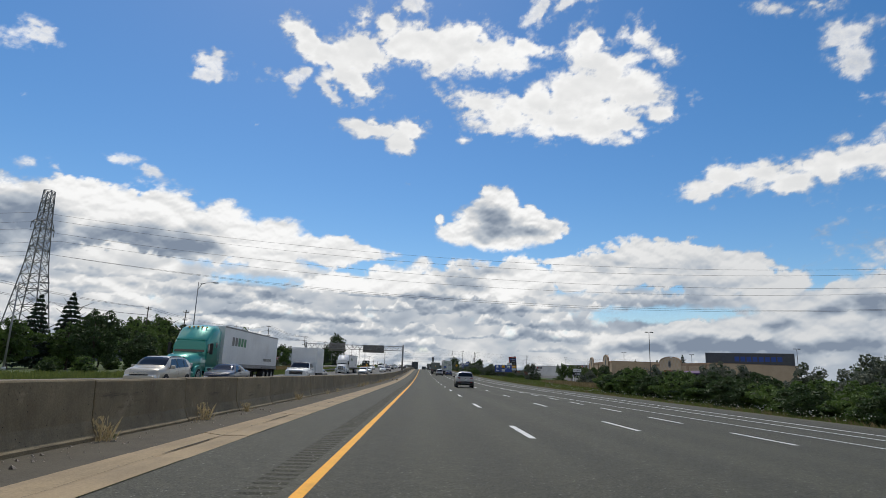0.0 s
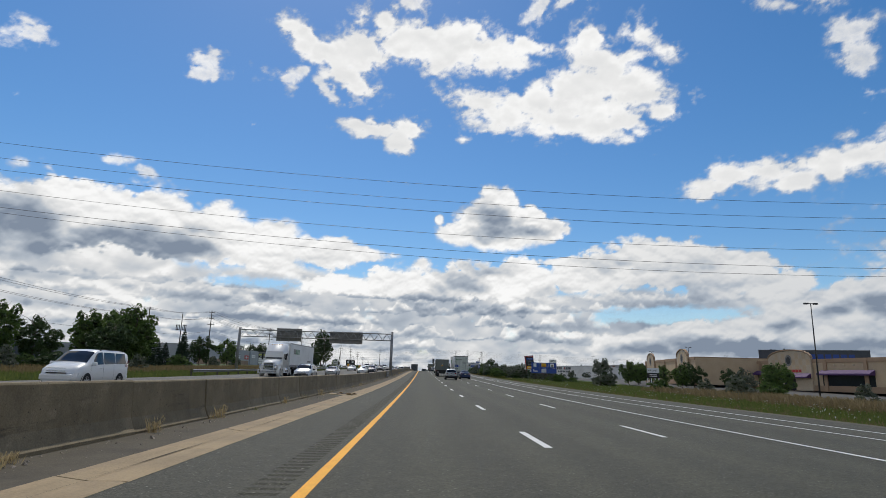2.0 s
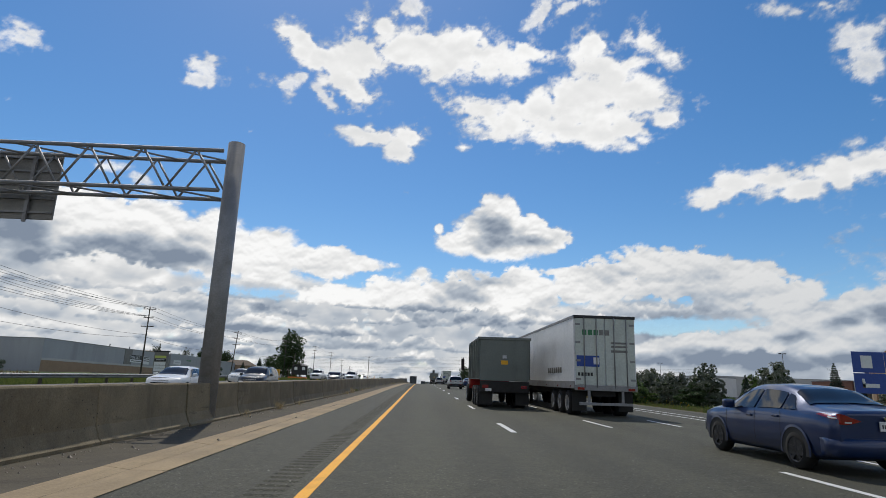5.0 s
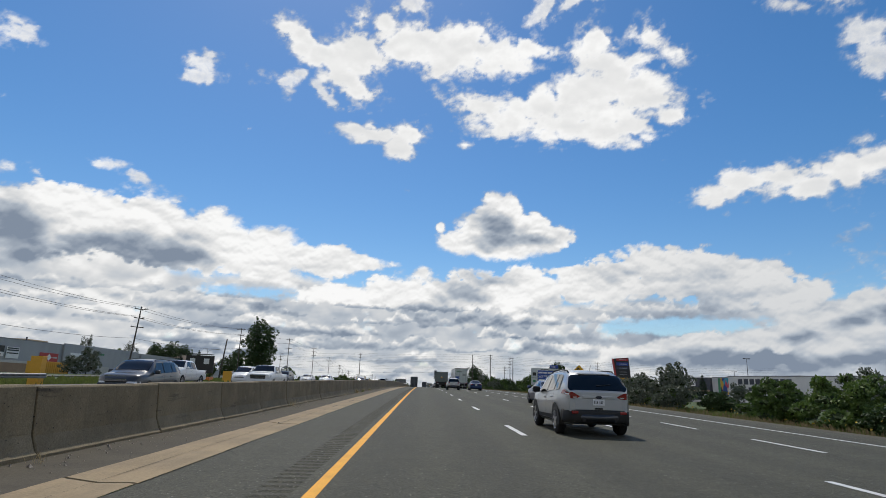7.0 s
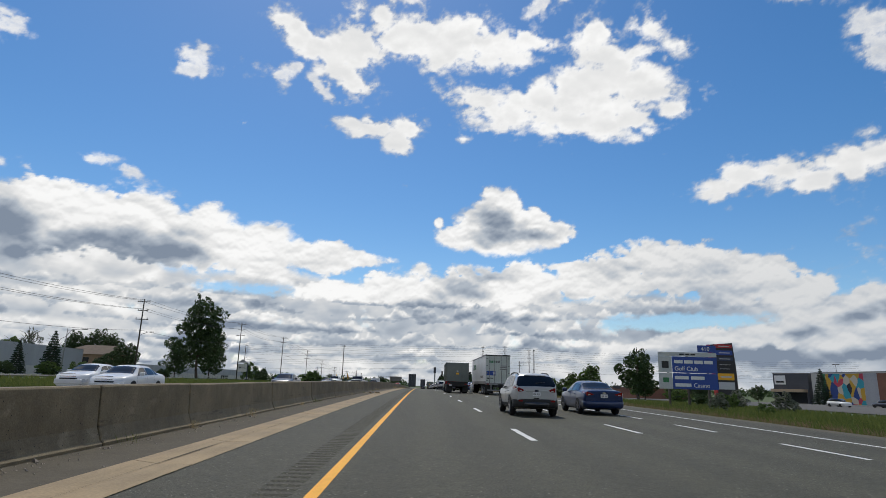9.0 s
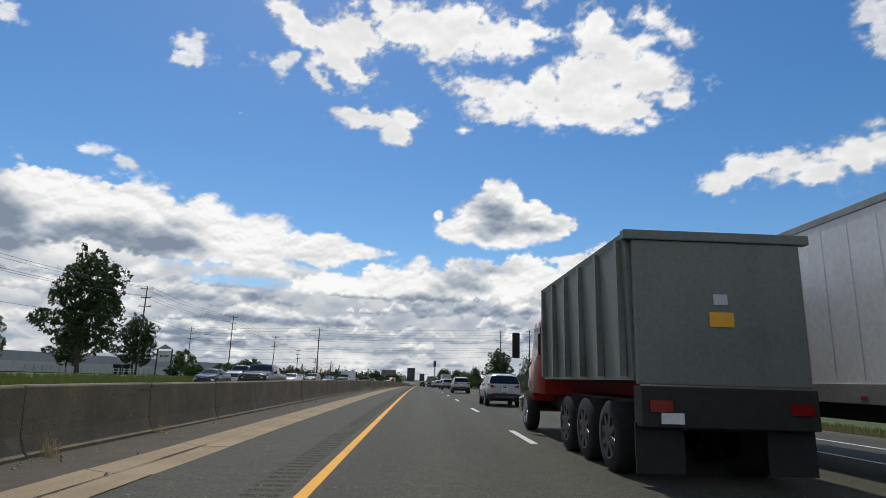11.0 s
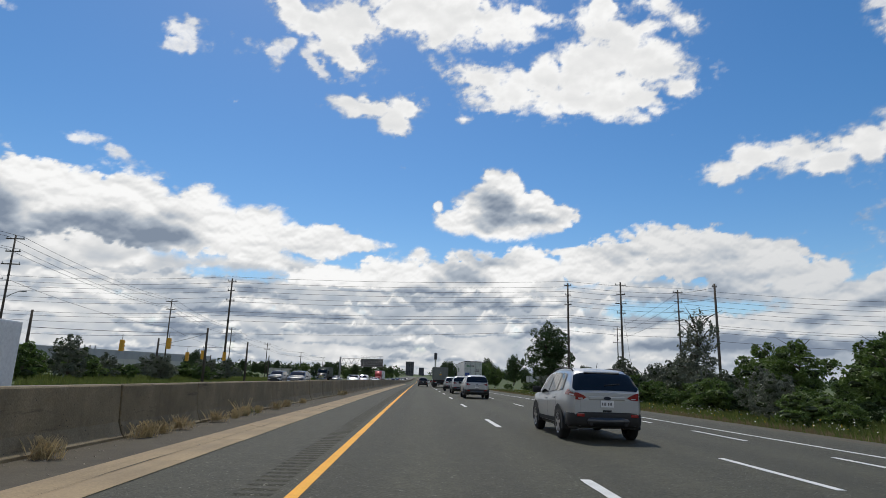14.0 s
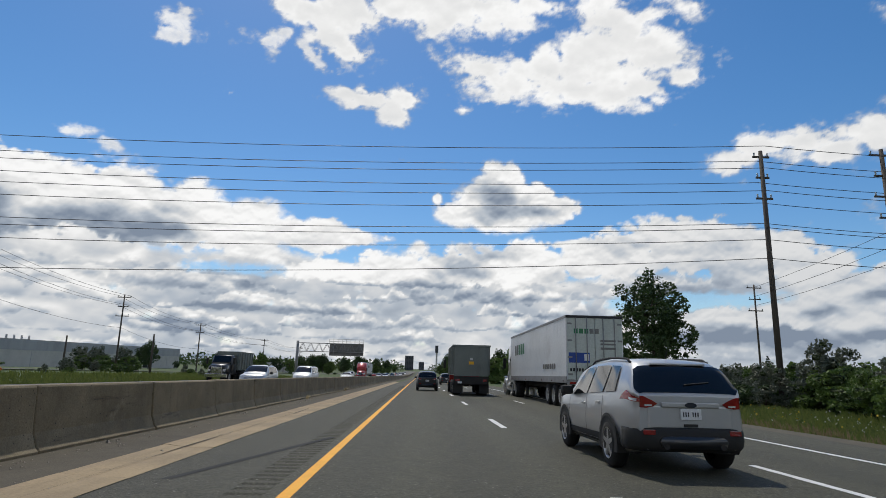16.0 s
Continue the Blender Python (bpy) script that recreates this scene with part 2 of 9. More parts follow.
def ground_z(x, y):
    """Height of the land: the carriageways, verges that fall away, then gentle country."""
    z = level(y)
    r, q = edge_x(y) + 2.6, -22.5
    if x > r:
        d = x - r
        z += -0.06 - 0.35 * min(1, d / 4) - 0.5 * min(1, max(0, d - 8) / 30)
    elif x < -6.05:
        z += crossfall(x)
        if x < q:
            d = q - x
            z += -0.06 - 0.12 * min(1, d / 2) + float(np.interp(y, [250, 400], [0.1, 0.85])) * min(1, max(0, d - 3) / 14)
    far = min(1, max(0, (abs(x) - 60) / 500))
    return z * (1 - far) + (-0.5) * far


def road_z(x, y):
    return level(y) + crossfall(x)


def build_ground():
    xs = [-4500, -3000, -1800, -1000, -600, -350, -220, -150, -110, -85, -70, -60, -50, -42, -36, -32, -29, -27, -25, -23.5, -22.4, -15, -7, 0, 7, 11, 12.5, 14, 15, 16, 17, 18, 19, 20, 21.5, 23, 25, 28, 32, 37, 43, 50, 58, 66, 78, 95, 120, 160, 240, 400, 700, 1100, 1800, 3000, 4500]
    ys = list(np.arange(-400, -40, 40)) + list(np.arange(-40, 700, 6)) + list(np.arange(700, 1100, 25)) + [1200, 1400, 1700, 2100, 2700, 3400, 4200, 4850]
    bm = bmesh.new()
    grid = [[bm.verts.new((x, y, ground_z(x, y) - 0.07)) for x in xs] for y in ys]
    for a, b in zip(grid, grid[1:]):
        for i in range(len(xs) - 1):
            bm.faces.new((a[i], a[i + 1], b[i + 1], b[i])).smooth = True
    m, n, l, p = material("grassy_earth")
    blade = grain(n, l, 9, 5, 0.7)
    tuft = grain(n, l, 0.5, 6, 0.65)
    field = grain(n, l, 0.03, 4, 0.6)
    col = ramp(n, l, tuft, [(0.3, (0.03, 0.055, 0.012)), (0.55, (0.055, 0.085, 0.018)), (0.75, (0.085, 0.095, 0.03))])
    col = mixed(n, l, ramp(n, l, field, [(0.5, (0, 0, 0)), (0.7, (0.7, 0.7, 0.7))]), col, (0.075, 0.085, 0.03))
    col = mixed(n, l, 0.6, col, mixed(n, l, 1.0, col, ramp(n, l, blade, [(0.25, (0.35, 0.4, 0.3)), (0.75, (1.7, 1.7, 1.5))]), "MULTIPLY"))
    l.new(col, p.inputs["Base Color"])
    p.inputs["Roughness"].default_value = 0.95
    bump(n, l, p, blade, 0.8, 0.05)
    tagged(new("ground", mesh_of("ground", bm, m)), "rough roadside grass and open land", "ground", "", "structure")


build_ground()
strip("road", lambda y: (-1.5, edge_x(y) + 1.9), -120, 1500, 6, ASPHALT, 0.0, "structure", "grey worn asphalt motorway carriageway", "road", road_z, 8)
strip("shoulder", lambda y: (-3.36, -1.95), -120, 1500, 6, SHOULDER, 0.0, "structure", "dark asphalt inner shoulder", "road", road_z, 2)
strip("gravel_verge", lambda y: (edge_x(y) + 1.9, edge_x(y) + 2.9), -120, 900, 6, DIRT, -0.03, "structure", "brown gravel strip beside the asphalt", "verge", road_z, 2)
strip("opposite_road", lambda y: (-22.4, -6.05), -120, 1500, 6, FAR_ASPHALT, 0.0, "structure", "pale asphalt of the opposite carriageway", "road", road_z, 8)
strip("median_dirt", lambda y: (-6.05, -4.2), -120, 1500, 6, DIRT, 0.03, "structure", "sandy dirt and litter at the wall's foot", "dirt", road_z, 3)


def build_rumble():
    """Milled grooves across the shoulder's edge."""
    bm = bmesh.new()
    prev = None
    for y in np.arange(-12, 560, 0.3):
        for dy, d in ((0.0, 0.0), (0.05, -0.018), (0.13, -0.018), (0.18, 0.0)):
            z = level(y + dy) + 0.001
            row = [bm.verts.new((x, y + dy, z + (d if i in (1, 2) else 0))) for i, x in enumerate((-1.95, -1.91, -1.54, -1.5))]
            if prev:
                for i in range(3):
                    bm.faces.new((prev[i], prev[i + 1], row[i + 1], row[i]))
            prev = row
    tagged(new("rumble_strip", mesh_of("rumble_strip", bm, SHOULDER)), "milled rumble strip beside the yellow line", "rumble strip", "", "structure")


build_rumble()
strip("shoulder_far", lambda y: (-1.95, -1.5), 560, 1500, 10, SHOULDER, 0.0, "structure", "dark asphalt inner shoulder", "road", road_z)
# each lobe: bearing, height over the horizon, half width, half height (degrees), lean, weight
UPPER_BANK = [(-13.8, 31.6, 3.26, 1.48, -27, 1), (-10.4, 30.1, 3.31, 1.27, -28, 1), (-8.1, 31.6, 4.3, 2.02, 6, 0.95), (-3.2, 32.8, 5.03, 2.27, 4, 1.05), (1.9, 32.5, 4.73, 2.28, 1, 1.1), (6.9, 32.2, 5.32, 1.62, -1, 1), (10.7, 32.4, 3.09, 0.91, -3, 1), (-7.8, 28.5, 2.42, 1.15, -14, 0.8), (-5.8, 34.6, 2.84, 1.23, 5, 0.65)]
UPPER_RIGHT = [(17.5, 26.6, 4.2, 1.9, -8, 1.1), (17.3, 32.4, 1.89, 2.21, 14, 1), (19.2, 30, 4.02, 2, -26, 1.05), (21.6, 27.7, 4.42, 2.01, -17, 1.05), (16, 28.2, 4.67, 1.8, 11, 1.05), (11.8, 27.4, 4.78, 1.58, -3, 1), (5.8, 27.8, 3.68, 1.17, -10, 0.9), (8.2, 26, 4.22, 1.5, -1, 1), (14.1, 25.7, 5.26, 1.59, -3, 1.1), (18.7, 24.9, 4.21, 1.36, -5, 1.05), (24.5, 25.5, 2.11, 1.11, -8, 0.9), (22.8, 32.5, 1.24, 1.43, 2, 0.6), (24.9, 30.7, 1.9, 0.67, -9, 0.7), (21.8, 30.6, 2.25, 0.73, -8, 0.55)]
SMALL_MIDDLE = [(-7.8, 24.5, 2.1, 0.8, 6, 0.95), (-2.6, 24.9, 2.0, 1.3, 12, 1), (-2.9, 23.6, 1.6, 1.3, 0, 0.95), (-5.2, 24.5, 1.8, 0.6, 4, 0.8), (3.4, 23.9, 0.85, 0.33, 1, 0.7)]
LONE_CUMULUS = [(7.3, 17.2, 2.56, 2.01, 0, 1.1), (9.1, 15.8, 3.15, 1.67, 0, 1.1), (4.5, 14.4, 3.35, 1.24, 1, 1.1), (11.7, 14.6, 2.59, 1.44, -1, 1.05), (7.7, 13.9, 5.15, 1.34, 0, 1.1), (1.6, 15.7, 0.7, 0.67, 2, 0.8), (5.2, 15.6, 2.2, 1.5, 0, 1.0)]
RIGHT_STREAK = [(28.4, 17.9, 1.91, 1.01, -6, 1), (30.6, 18.9, 2.55, 1.28, 2, 1), (33.8, 18.7, 2.62, 1.25, -9, 1.05), (35.3, 17.5, 2.73, 0.95, 6, 1), (38.3, 18.2, 2.37, 1.37, 5, 1), (40.3, 18.9, 1.89, 1.42, 3, 1.05), (42.9, 18.6, 2.48, 1.72, -13, 1)]
WISPS = [(-23.8, 28.4, 1.57, 0.58, 3, 0.8), (-24.1, 27.2, 1.81, 0.44, 13, 0.55), (-22.9, 29.2, 0.8, 0.38, 13, 0.6), (-38.7, 26.3, 1.26, 0.58, 5, 0.75), (-39.5, 26.5, 1.54, 0.82, 21, 0.5), (-30.6, 18.1, 1.4, 0.43, 7, 0.85), (-28, 17.6, 0.64, 0.59, 11, 0.65), (-26.7, 16.3, 1.76, 0.5, 0, 0.55), (-16.1, 28.5, 1.94, 0.71, 9, 0.6), (-13.8, 29.1, 1.17, 0.61, 8, 0.75), (-11.6, 27.6, 1.77, 0.62, -38, 0.9), (-37, 16.1, 0.93, 0.53, 14, 0.5)]
TOP_RIGHT = [(41.3, 28.3, 1.2, 1.67, -67, 0.85), (41.4, 26.5, 1.18, 1.06, -46, 0.95), (40.5, 29.2, 0.82, 0.84, -17, 0.5), (35.9, 32.6, 2.08, 0.51, -15, 0.6), (39, 32, 1.3, 0.58, -17, 0.45), (12.3, 36.2, 2.5, 0.86, 26, 0.6), (15.4, 36.3, 2.15, 0.66, 15, 0.7), (-2.8, 36.4, 1.8, 0.96, 3, 0.7)]
LEFT_BANK = [(-40.9, 10.7, 6.11, 4.63, 12, 1.1), (-35.6, 12.2, 4.51, 3.41, 11, 1.15), (-31.3, 12.8, 4.99, 3.1, 5, 1.15), (-26.4, 12.8, 5.02, 2.9, 0, 1.15), (-21.6, 12.5, 5.4, 2.86, -5, 1.15), (-16.4, 12, 5.74, 2.41, -8, 1.1), (-11, 11.8, 4.92, 1.76, -8, 1.05), (-6.6, 11.8, 3.09, 0.89, -2, 1)]
MIDDLE_BANK = [(-8.6, 8.8, 3.84, 0.99, 3, 1), (-1.9, 9.4, 5.09, 1.79, 2, 1.05), (5.5, 9.4, 5.65, 1.9, 1, 1.1), (11, 9.7, 4.98, 2.21, 0, 1.1), (17, 10.3, 5.04, 2.27, -1, 1.1), (22.8, 11.1, 4.75, 2.63, -2, 1.15), (27.1, 10.4, 4.69, 2.54, -11, 1.15), (31.1, 9.4, 3.92, 1.96, -11, 1.1), (34, 9, 2.46, 1.24, -11, 1.05), (-3.2, 11.8, 1.14, 0.45, 3, 0.5), (13.8, 11.8, 2.74, 0.49, -1, 0.8)]
RIGHT_BANK = [(38.4, 6.7, 3.29, 2.06, 7, 1.1), (34.9, 6.2, 3.56, 1.58, 6, 1.1), (31.1, 5.1, 3.83, 1.25, -1, 1), (42, 7.4, 3, 2.57, -4, 1.1)]
LOW_RIGHT = [(19.5, 3.3, 3.4, 1.3, 0, 1.05), (23.5, 3.7, 3.4, 1.6, 0, 1.05), (27, 3.8, 3.4, 1.7, 0, 1.1), (30.5, 4.2, 3.6, 1.8, 0, 1.1), (35, 4.0, 4.2, 1.7, 0, 1.1), (40, 4.2, 4.5, 2.0, 0, 1.1)]
GREY_LOW = [(21, 2.7, 4.0, 0.9, 0, 0.85), (26.5, 3.2, 4.0, 1.2, 0, 0.9), (31, 3.4, 3.6, 1.1, 0, 0.8), (37, 3.0, 4.0, 1.0, 0, 0.8)]
GREY_LEFT = [(-40.9, 10.3, 4.17, 2.32, 6, 1), (-36.2, 11.4, 3.68, 1.98, -1, 0.9), (-28.2, 10.8, 6.0, 1.95, 2, 1.05), (-32.4, 9.8, 5.2, 1.5, 4, 0.95), (-22.8, 11, 2.87, 1.03, 1, 0.55), (-28.0, 8.4, 3.6, 0.85, 5, 0.95), (-34.1, 7.8, 2.27, 0.46, 8, 0.4)]
GREY_LONE = [(7.6, 15.7, 2.3, 1.5, 0, 1.0), (7.6, 14.6, 3.2, 1.0, 0, 0.95), (10, 14.5, 2.0, 0.6, 0, 0.6)]
GREY_MIDDLE = [(4, 9, 3.39, 1.12, 1, 0.85), (0.1, 7.8, 3.38, 1, 2, 0.7), (7.1, 10.5, 2.26, 0.67, 1, 0.4), (12.7, 8.3, 3.27, 0.55, 0, 0.3), (24.1, 8.2, 5.34, 0.52, -1, 0.3), (20.2, 10.9, 4.12, 0.53, -2, 0.2)]
GREY_RIGHT = [(37.7, 6.6, 1.86, 0.72, 2, 0.8), (33.7, 5.4, 2.03, 0.47, 4, 0.5), (41.2, 6.6, 2.03, 1.08, 2, 0.8)]


def lobes_at(az, el, lobes):
    """Field of soft ellipses, about 0.25 on their rims and 1 in their hearts."""
    f = np.full(az.shape, -1.0)
    for a, e, ra, re, lean, w in lobes:
        c, s = math.cos(radians(lean)), math.sin(radians(lean))
        dx, dy = az - a, el - e
        u, v = dx * c + dy * s, dy * c - dx * s
        f = np.maximum(f, w * (1.25 - np.sqrt((u / ra) ** 2 + (v / re) ** 2)))
    return f


def swells(x, y, seed, octaves=5, rough=0.55, puffy=False):
    """Smooth value noise summed over turned octaves, about -1 to 1; puffy folds each octave into rounded heaps, about 0 to 1."""
    rnd = np.random.default_rng(seed)
    out, amp, total = np.zeros(np.broadcast(x, y).shape), 1.0, 0.0
    for o in range(octaves):
        tab = rnd.uniform(-1, 1, (256, 256))
        c, s = math.cos(0.7 * o), math.sin(0.7 * o)
        xx, yy = (x * c + y * s) * 2 ** o + 61 * o, (y * c - x * s) * 2 ** o + 37 * o
        xi, yi = np.floor(xx).astype(int), np.floor(yy).astype(int)
        u, v = xx - xi, yy - yi
        u, v = u * u * (3 - 2 * u), v * v * (3 - 2 * v)
        q = lambda a, b: tab[(xi + a) % 256, (yi + b) % 256]
        f = (q(0, 0) * (1 - u) + q(1, 0) * u) * (1 - v) + (q(0, 1) * (1 - u) + q(1, 1) * u) * v
        out += amp * (np.abs(f) * 1.6 if puffy else f)
        total += amp
        amp *= rough
    return out / total * (1.0 if puffy else 1.5)


def build_sky():
    """A far shell of broken cloud under the blue sky; the gaps are clear."""
    azs = np.concatenate([np.arange(-180, -48, 2.0), np.arange(-48, 48, 0.12), np.arange(48, 180.01, 2.0)])
    els = np.concatenate([np.arange(-1.5, 39, 0.12), np.arange(39, 50.01, 0.5)])
    az, el = np.meshgrid(azs, els)
    smooth = lambda v, a, b: (lambda q: q * q * (3 - 2 * q))(np.clip((v - a) / (b - a), 0, 1))
    broad = swells(az * 0.10 + 90, el * 0.16, 4, 4)
    rough = swells(az * 0.22 + 90, el * 0.34, 3, 5)
    fine = swells(az * 0.9 + 130, el * 1.3, 12, 5, 0.6)
    heaps = swells(az * 0.34 + 150, el * 0.52, 8, 6, 0.58, True)
    heaps = heaps - heaps[:, 66:-66].mean()
    round_heaps = lambda e: swells(az * 0.26 + 150, e * 0.5, 9, 4, 0.45, True)
    lit = round_heaps(el) - round_heaps(el + 0.6)  # paints the heaps as lit from above
    finer = lambda e: swells(az * 0.8 + 50, e * 1.3, 10, 4, 0.5, True)
    lit2 = finer(el) - finer(el + 0.25)
    strands = 0.5 - np.abs(swells(az * 0.33 + 0.2 * el + 40, el * 0.75 - 0.15 * az, 17, 6, 0.62))  # thin torn threads
    ragged = smooth(swells(az * 0.2 + 70, el * 0.3, 15, 3), -0.3, 0.5)
    wx, wy = 0.7 * swells(az * 0.3 + 50, el * 0.45, 6, 4), 0.35 * swells(az * 0.3 + 80, el * 0.45, 7, 4)
    rnd = random.Random(5)
    # unseen clouds beyond the view, added to brighten and neutralise the shaded sides
    around = []
    for _ in range(105):
        a = rnd.uniform(52, 308)
        a = a - 360 if a > 180 else a
        around.append((a, rnd.uniform(5, 46), rnd.uniform(5, 13), rnd.uniform(2, 5), rnd.uniform(-12, 12), 1.0))
    # low rows of flat-bottomed cumulus, the farthest first
    top = 7.6 + 2.2 / (1 + np.exp((az + 8) / 3)) + 1.6 * smooth(-az, 23, 28) + 0.9 * broad
    cover = 1 - smooth(el + 0.8 * rough, top, top + 1.4)
    shade = np.clip(0.29 + 0.14 * rough + 0.30 * broad - 0.25 * lit, 0, 1)
    for i, (base, tall) in enumerate(((0.6, 0.8), (1.5, 1.0), (2.5, 1.3), (3.6, 1.6), (4.9, 1.8), (6.3, 2.0), (7.6, 1.8))):
        foot = base + 0.3 * swells(azs * 0.12 + 200, 0 * azs + i * 7.3, 20 + i, 3)
        h = tall * (0.15 + 0.8 * swells(azs * (0.17 - 0.01 * i) + 90, 0 * azs + i * 3.7, 40 + i, 3) + 0.8 * np.abs(swells(azs * 0.42 + 90, 0 * azs + i * 5.1, 60 + i, 4, 0.6)))
        h = np.where(azs < 6, h, h - 0.25 * (i > 3))
        f = (el + 0.5 * wy - foot) / np.maximum(h, 0.05)
        d = np.where(h > 0.1, np.minimum((1 - f) * np.clip(h, 0.1, 1.5) * 1.5 + 1.3 * heaps, (f + 0.18 + 0.3 * fine) * 2.6), -1)
        body = 0.85 - 0.85 * smooth(f + 0.25 * rough + 0.7 * heaps + 0.5 * lit, -0.1, 0.95)
        a = smooth(d, 0.0, 0.5)
        shade = shade * (1 - a) + np.clip(0.10 + 0.10 * rough + body * (0.56 + 0.45 * broad) * (1 - 0.55 * smooth(az, 12, 18)) - 0.2 * lit - 0.22 * lit2, 0, 1) * a
        cover = np.maximum(cover, a)
    gap = 2.0 * np.exp(-(((az - 24.5) / 7.0) ** 2) - ((el - 6.2) / 0.8) ** 2) + 1.6 * np.exp(-(((az - 35.5) / 3.5) ** 2) - ((el - 8.6) / 0.7) ** 2) + 1.3 * np.exp(-(((az + 17) / 5) ** 2) - ((el - 8.3) / 0.7) ** 2)
    cover = np.clip(cover - 0.92 * smooth(gap + 0.9 * heaps + 0.3 * fine, 0.35, 1.1), 0, 1)
    # the banks and single clouds over them: lobes, grey hearts, roughness of the rim
    banks = ((LOW_RIGHT, GREY_LOW, 0.65), (MIDDLE_BANK, GREY_MIDDLE, 0.8), (RIGHT_BANK, GREY_RIGHT, 0.8), (LEFT_BANK, GREY_LEFT, 0.55), (LONE_CUMULUS, GREY_LONE, 0.55),
             (SMALL_MIDDLE + RIGHT_STREAK, (), 0.85), (UPPER_BANK + UPPER_RIGHT, (), 0.8), (WISPS + TOP_RIGHT, (), 1.0), (around, (), 0.6))
    for lobes, grey, amp in banks:
        high = not grey
        d = lobes_at(az + wx, el + wy, lobes) + amp * heaps + (0.2 * fine + (0.2 + 0.45 * ragged) * strands if high else 0.12 * fine)
        soft = 0.2 + (0.6 if high else 0.25) * ragged
        a = smooth(d, 0.27 - 0.4 * soft, 0.27 + 0.6 * soft)
        if high:  # a thin torn veil round a dense heart
            a = 0.45 * smooth(d + 0.25 * fine, -0.1, 0.5) + 0.55 * smooth(d, 0.18, 0.62 + 0.25 * ragged)
        if lobes[0] == WISPS[0]:
            a = 0.85 * a
        if grey:
            heart = smooth(lobes_at(az + 1.4 * wx, el + 1.4 * wy, grey) + 0.35 * rough + 0.35 * heaps, -0.2, 1.0)
            g = 0.05 + 0.05 * rough + 0.74 * heart - (0.2 + 0.12 * heart) * lit - 0.12 * lit2 - 0.06 * fine * heart
        else:
            g = 0.03 + 0.07 * smooth(d + 0.35 * rough, 0.45, 1.3) - 0.07 * lit + 0.03 * rough
        shade = shade * (1 - a) + np.clip(g, 0, 1) * a
        cover = 1 - (1 - cover) * (1 - a)
    # darkens the right and low left clouds, as shade in their colour
    shade = shade + 0.15 * smooth(az, 8, 28) * (1 - smooth(el, 12, 16)) + 0.06 * smooth(az, 18, 34) * (1 - smooth(el, 8, 12)) + 0.05 * smooth(az, 24, 38) * smooth(el, 12, 16) + 0.06 * (1 - smooth(az, -34, -20)) * (1 - smooth(el, 11, 15))
    dens, grey = np.clip(cover, 0, 1), np.clip(shade, 0, 1)
    ra, re_, r = np.radians(az), np.radians(el), 4600.0
    co = np.stack([r * np.cos(re_) * np.sin(ra), 250 + r * np.cos(re_) * np.cos(ra), r * np.sin(re_)], -1).reshape(-1, 3)
    nr, nc = az.shape
    idx = np.arange(nr * nc).reshape(nr, nc)
    faces = np.stack([idx[:-1, :-1], idx[1:, :-1], idx[1:, 1:], idx[:-1, 1:]], -1).reshape(-1, 4)
    me = bpy.data.meshes.new("backdrop_clouds")
    me.from_pydata(co.tolist(), [], faces.tolist())
    for name, val in (("cover", dens), ("cloud_shade", grey)):
        me.attributes.new(name, "FLOAT", "POINT").data.foreach_set("value", val.ravel().astype(np.float32))
    me.attributes.new("bearing", "FLOAT_VECTOR", "POINT").data.foreach_set("vector", np.stack([az, el, az * 0], -1).astype(np.float32).ravel())
    me.polygons.foreach_set("use_smooth", [True] * len(me.polygons))
    m = bpy.data.materials.new("cloud")
    m.use_nodes = True
    n, l = m.node_tree.nodes, m.node_tree.links
    n.clear()

    def attr(name, out):
        a = n.new("ShaderNodeAttribute")
        a.attribute_name = name
        return a.outputs[out]

    def fbm(scale, detail, rough, stretch, warp=0.0):
        mp = n.new("ShaderNodeMapping")
        mp.inputs["Scale"].default_value = stretch
        l.new(attr("bearing", "Vector"), mp.inputs[0])
        t = n.new("ShaderNodeTexNoise")
        t.inputs["Scale"].default_value, t.inputs["Detail"].default_value, t.inputs["Roughness"].default_value, t.inputs["Distortion"].default_value = scale, detail, rough, warp
        l.new(mp.outputs[0], t.inputs["Vector"])
        return t.outputs["Fac"]

    # the thin rims fray into fine wisps
    thin = attr("cover", "Fac")
    rim = calc(n, l, "MULTIPLY", thin, calc(n, l, "SUBTRACT", 1.0, thin))
    fray = calc(n, l, "SUBTRACT", fbm(1.7, 8, 0.62, (1, 1.4, 1), 0.3), 0.5)
    v = calc(n, l, "ADD", thin, calc(n, l, "MULTIPLY", calc(n, l, "MULTIPLY", rim, fray), 4.5))
    mask = n.new("ShaderNodeClamp")
    l.new(v, mask.inputs[0])
    curls = calc(n, l, "SUBTRACT", fbm(2.4, 6, 0.6, (1, 1.5, 1), 0.3), 0.5)
    g2 = calc(n, l, "MULTIPLY_ADD", curls, 0.03, attr("cloud_shade", "Fac"))
    # the clouds' light and shade are put into this glow colour
    col = ramp(n, l, g2, [(0.0, (0.95, 0.95, 0.945)), (0.1, (0.81, 0.812, 0.81)), (0.22, (0.66, 0.675, 0.69)), (0.45, (0.435, 0.485, 0.55)), (0.8, (0.22, 0.27, 0.35))])
    em = n.new("ShaderNodeEmission")
    l.new(col, em.inputs[0])
    em.inputs[1].default_value = 1.0
    tr = n.new("ShaderNodeBsdfTransparent")
    ms = n.new("ShaderNodeMixShader")
    l.new(mask.outputs[0], ms.inputs[0])
    l.new(tr.outputs[0], ms.inputs[1])
    l.new(em.outputs[0], ms.inputs[2])
    out = n.new("ShaderNodeOutputMaterial")
    l.new(ms.outputs[0], out.inputs[0])
    me.materials.append(m)
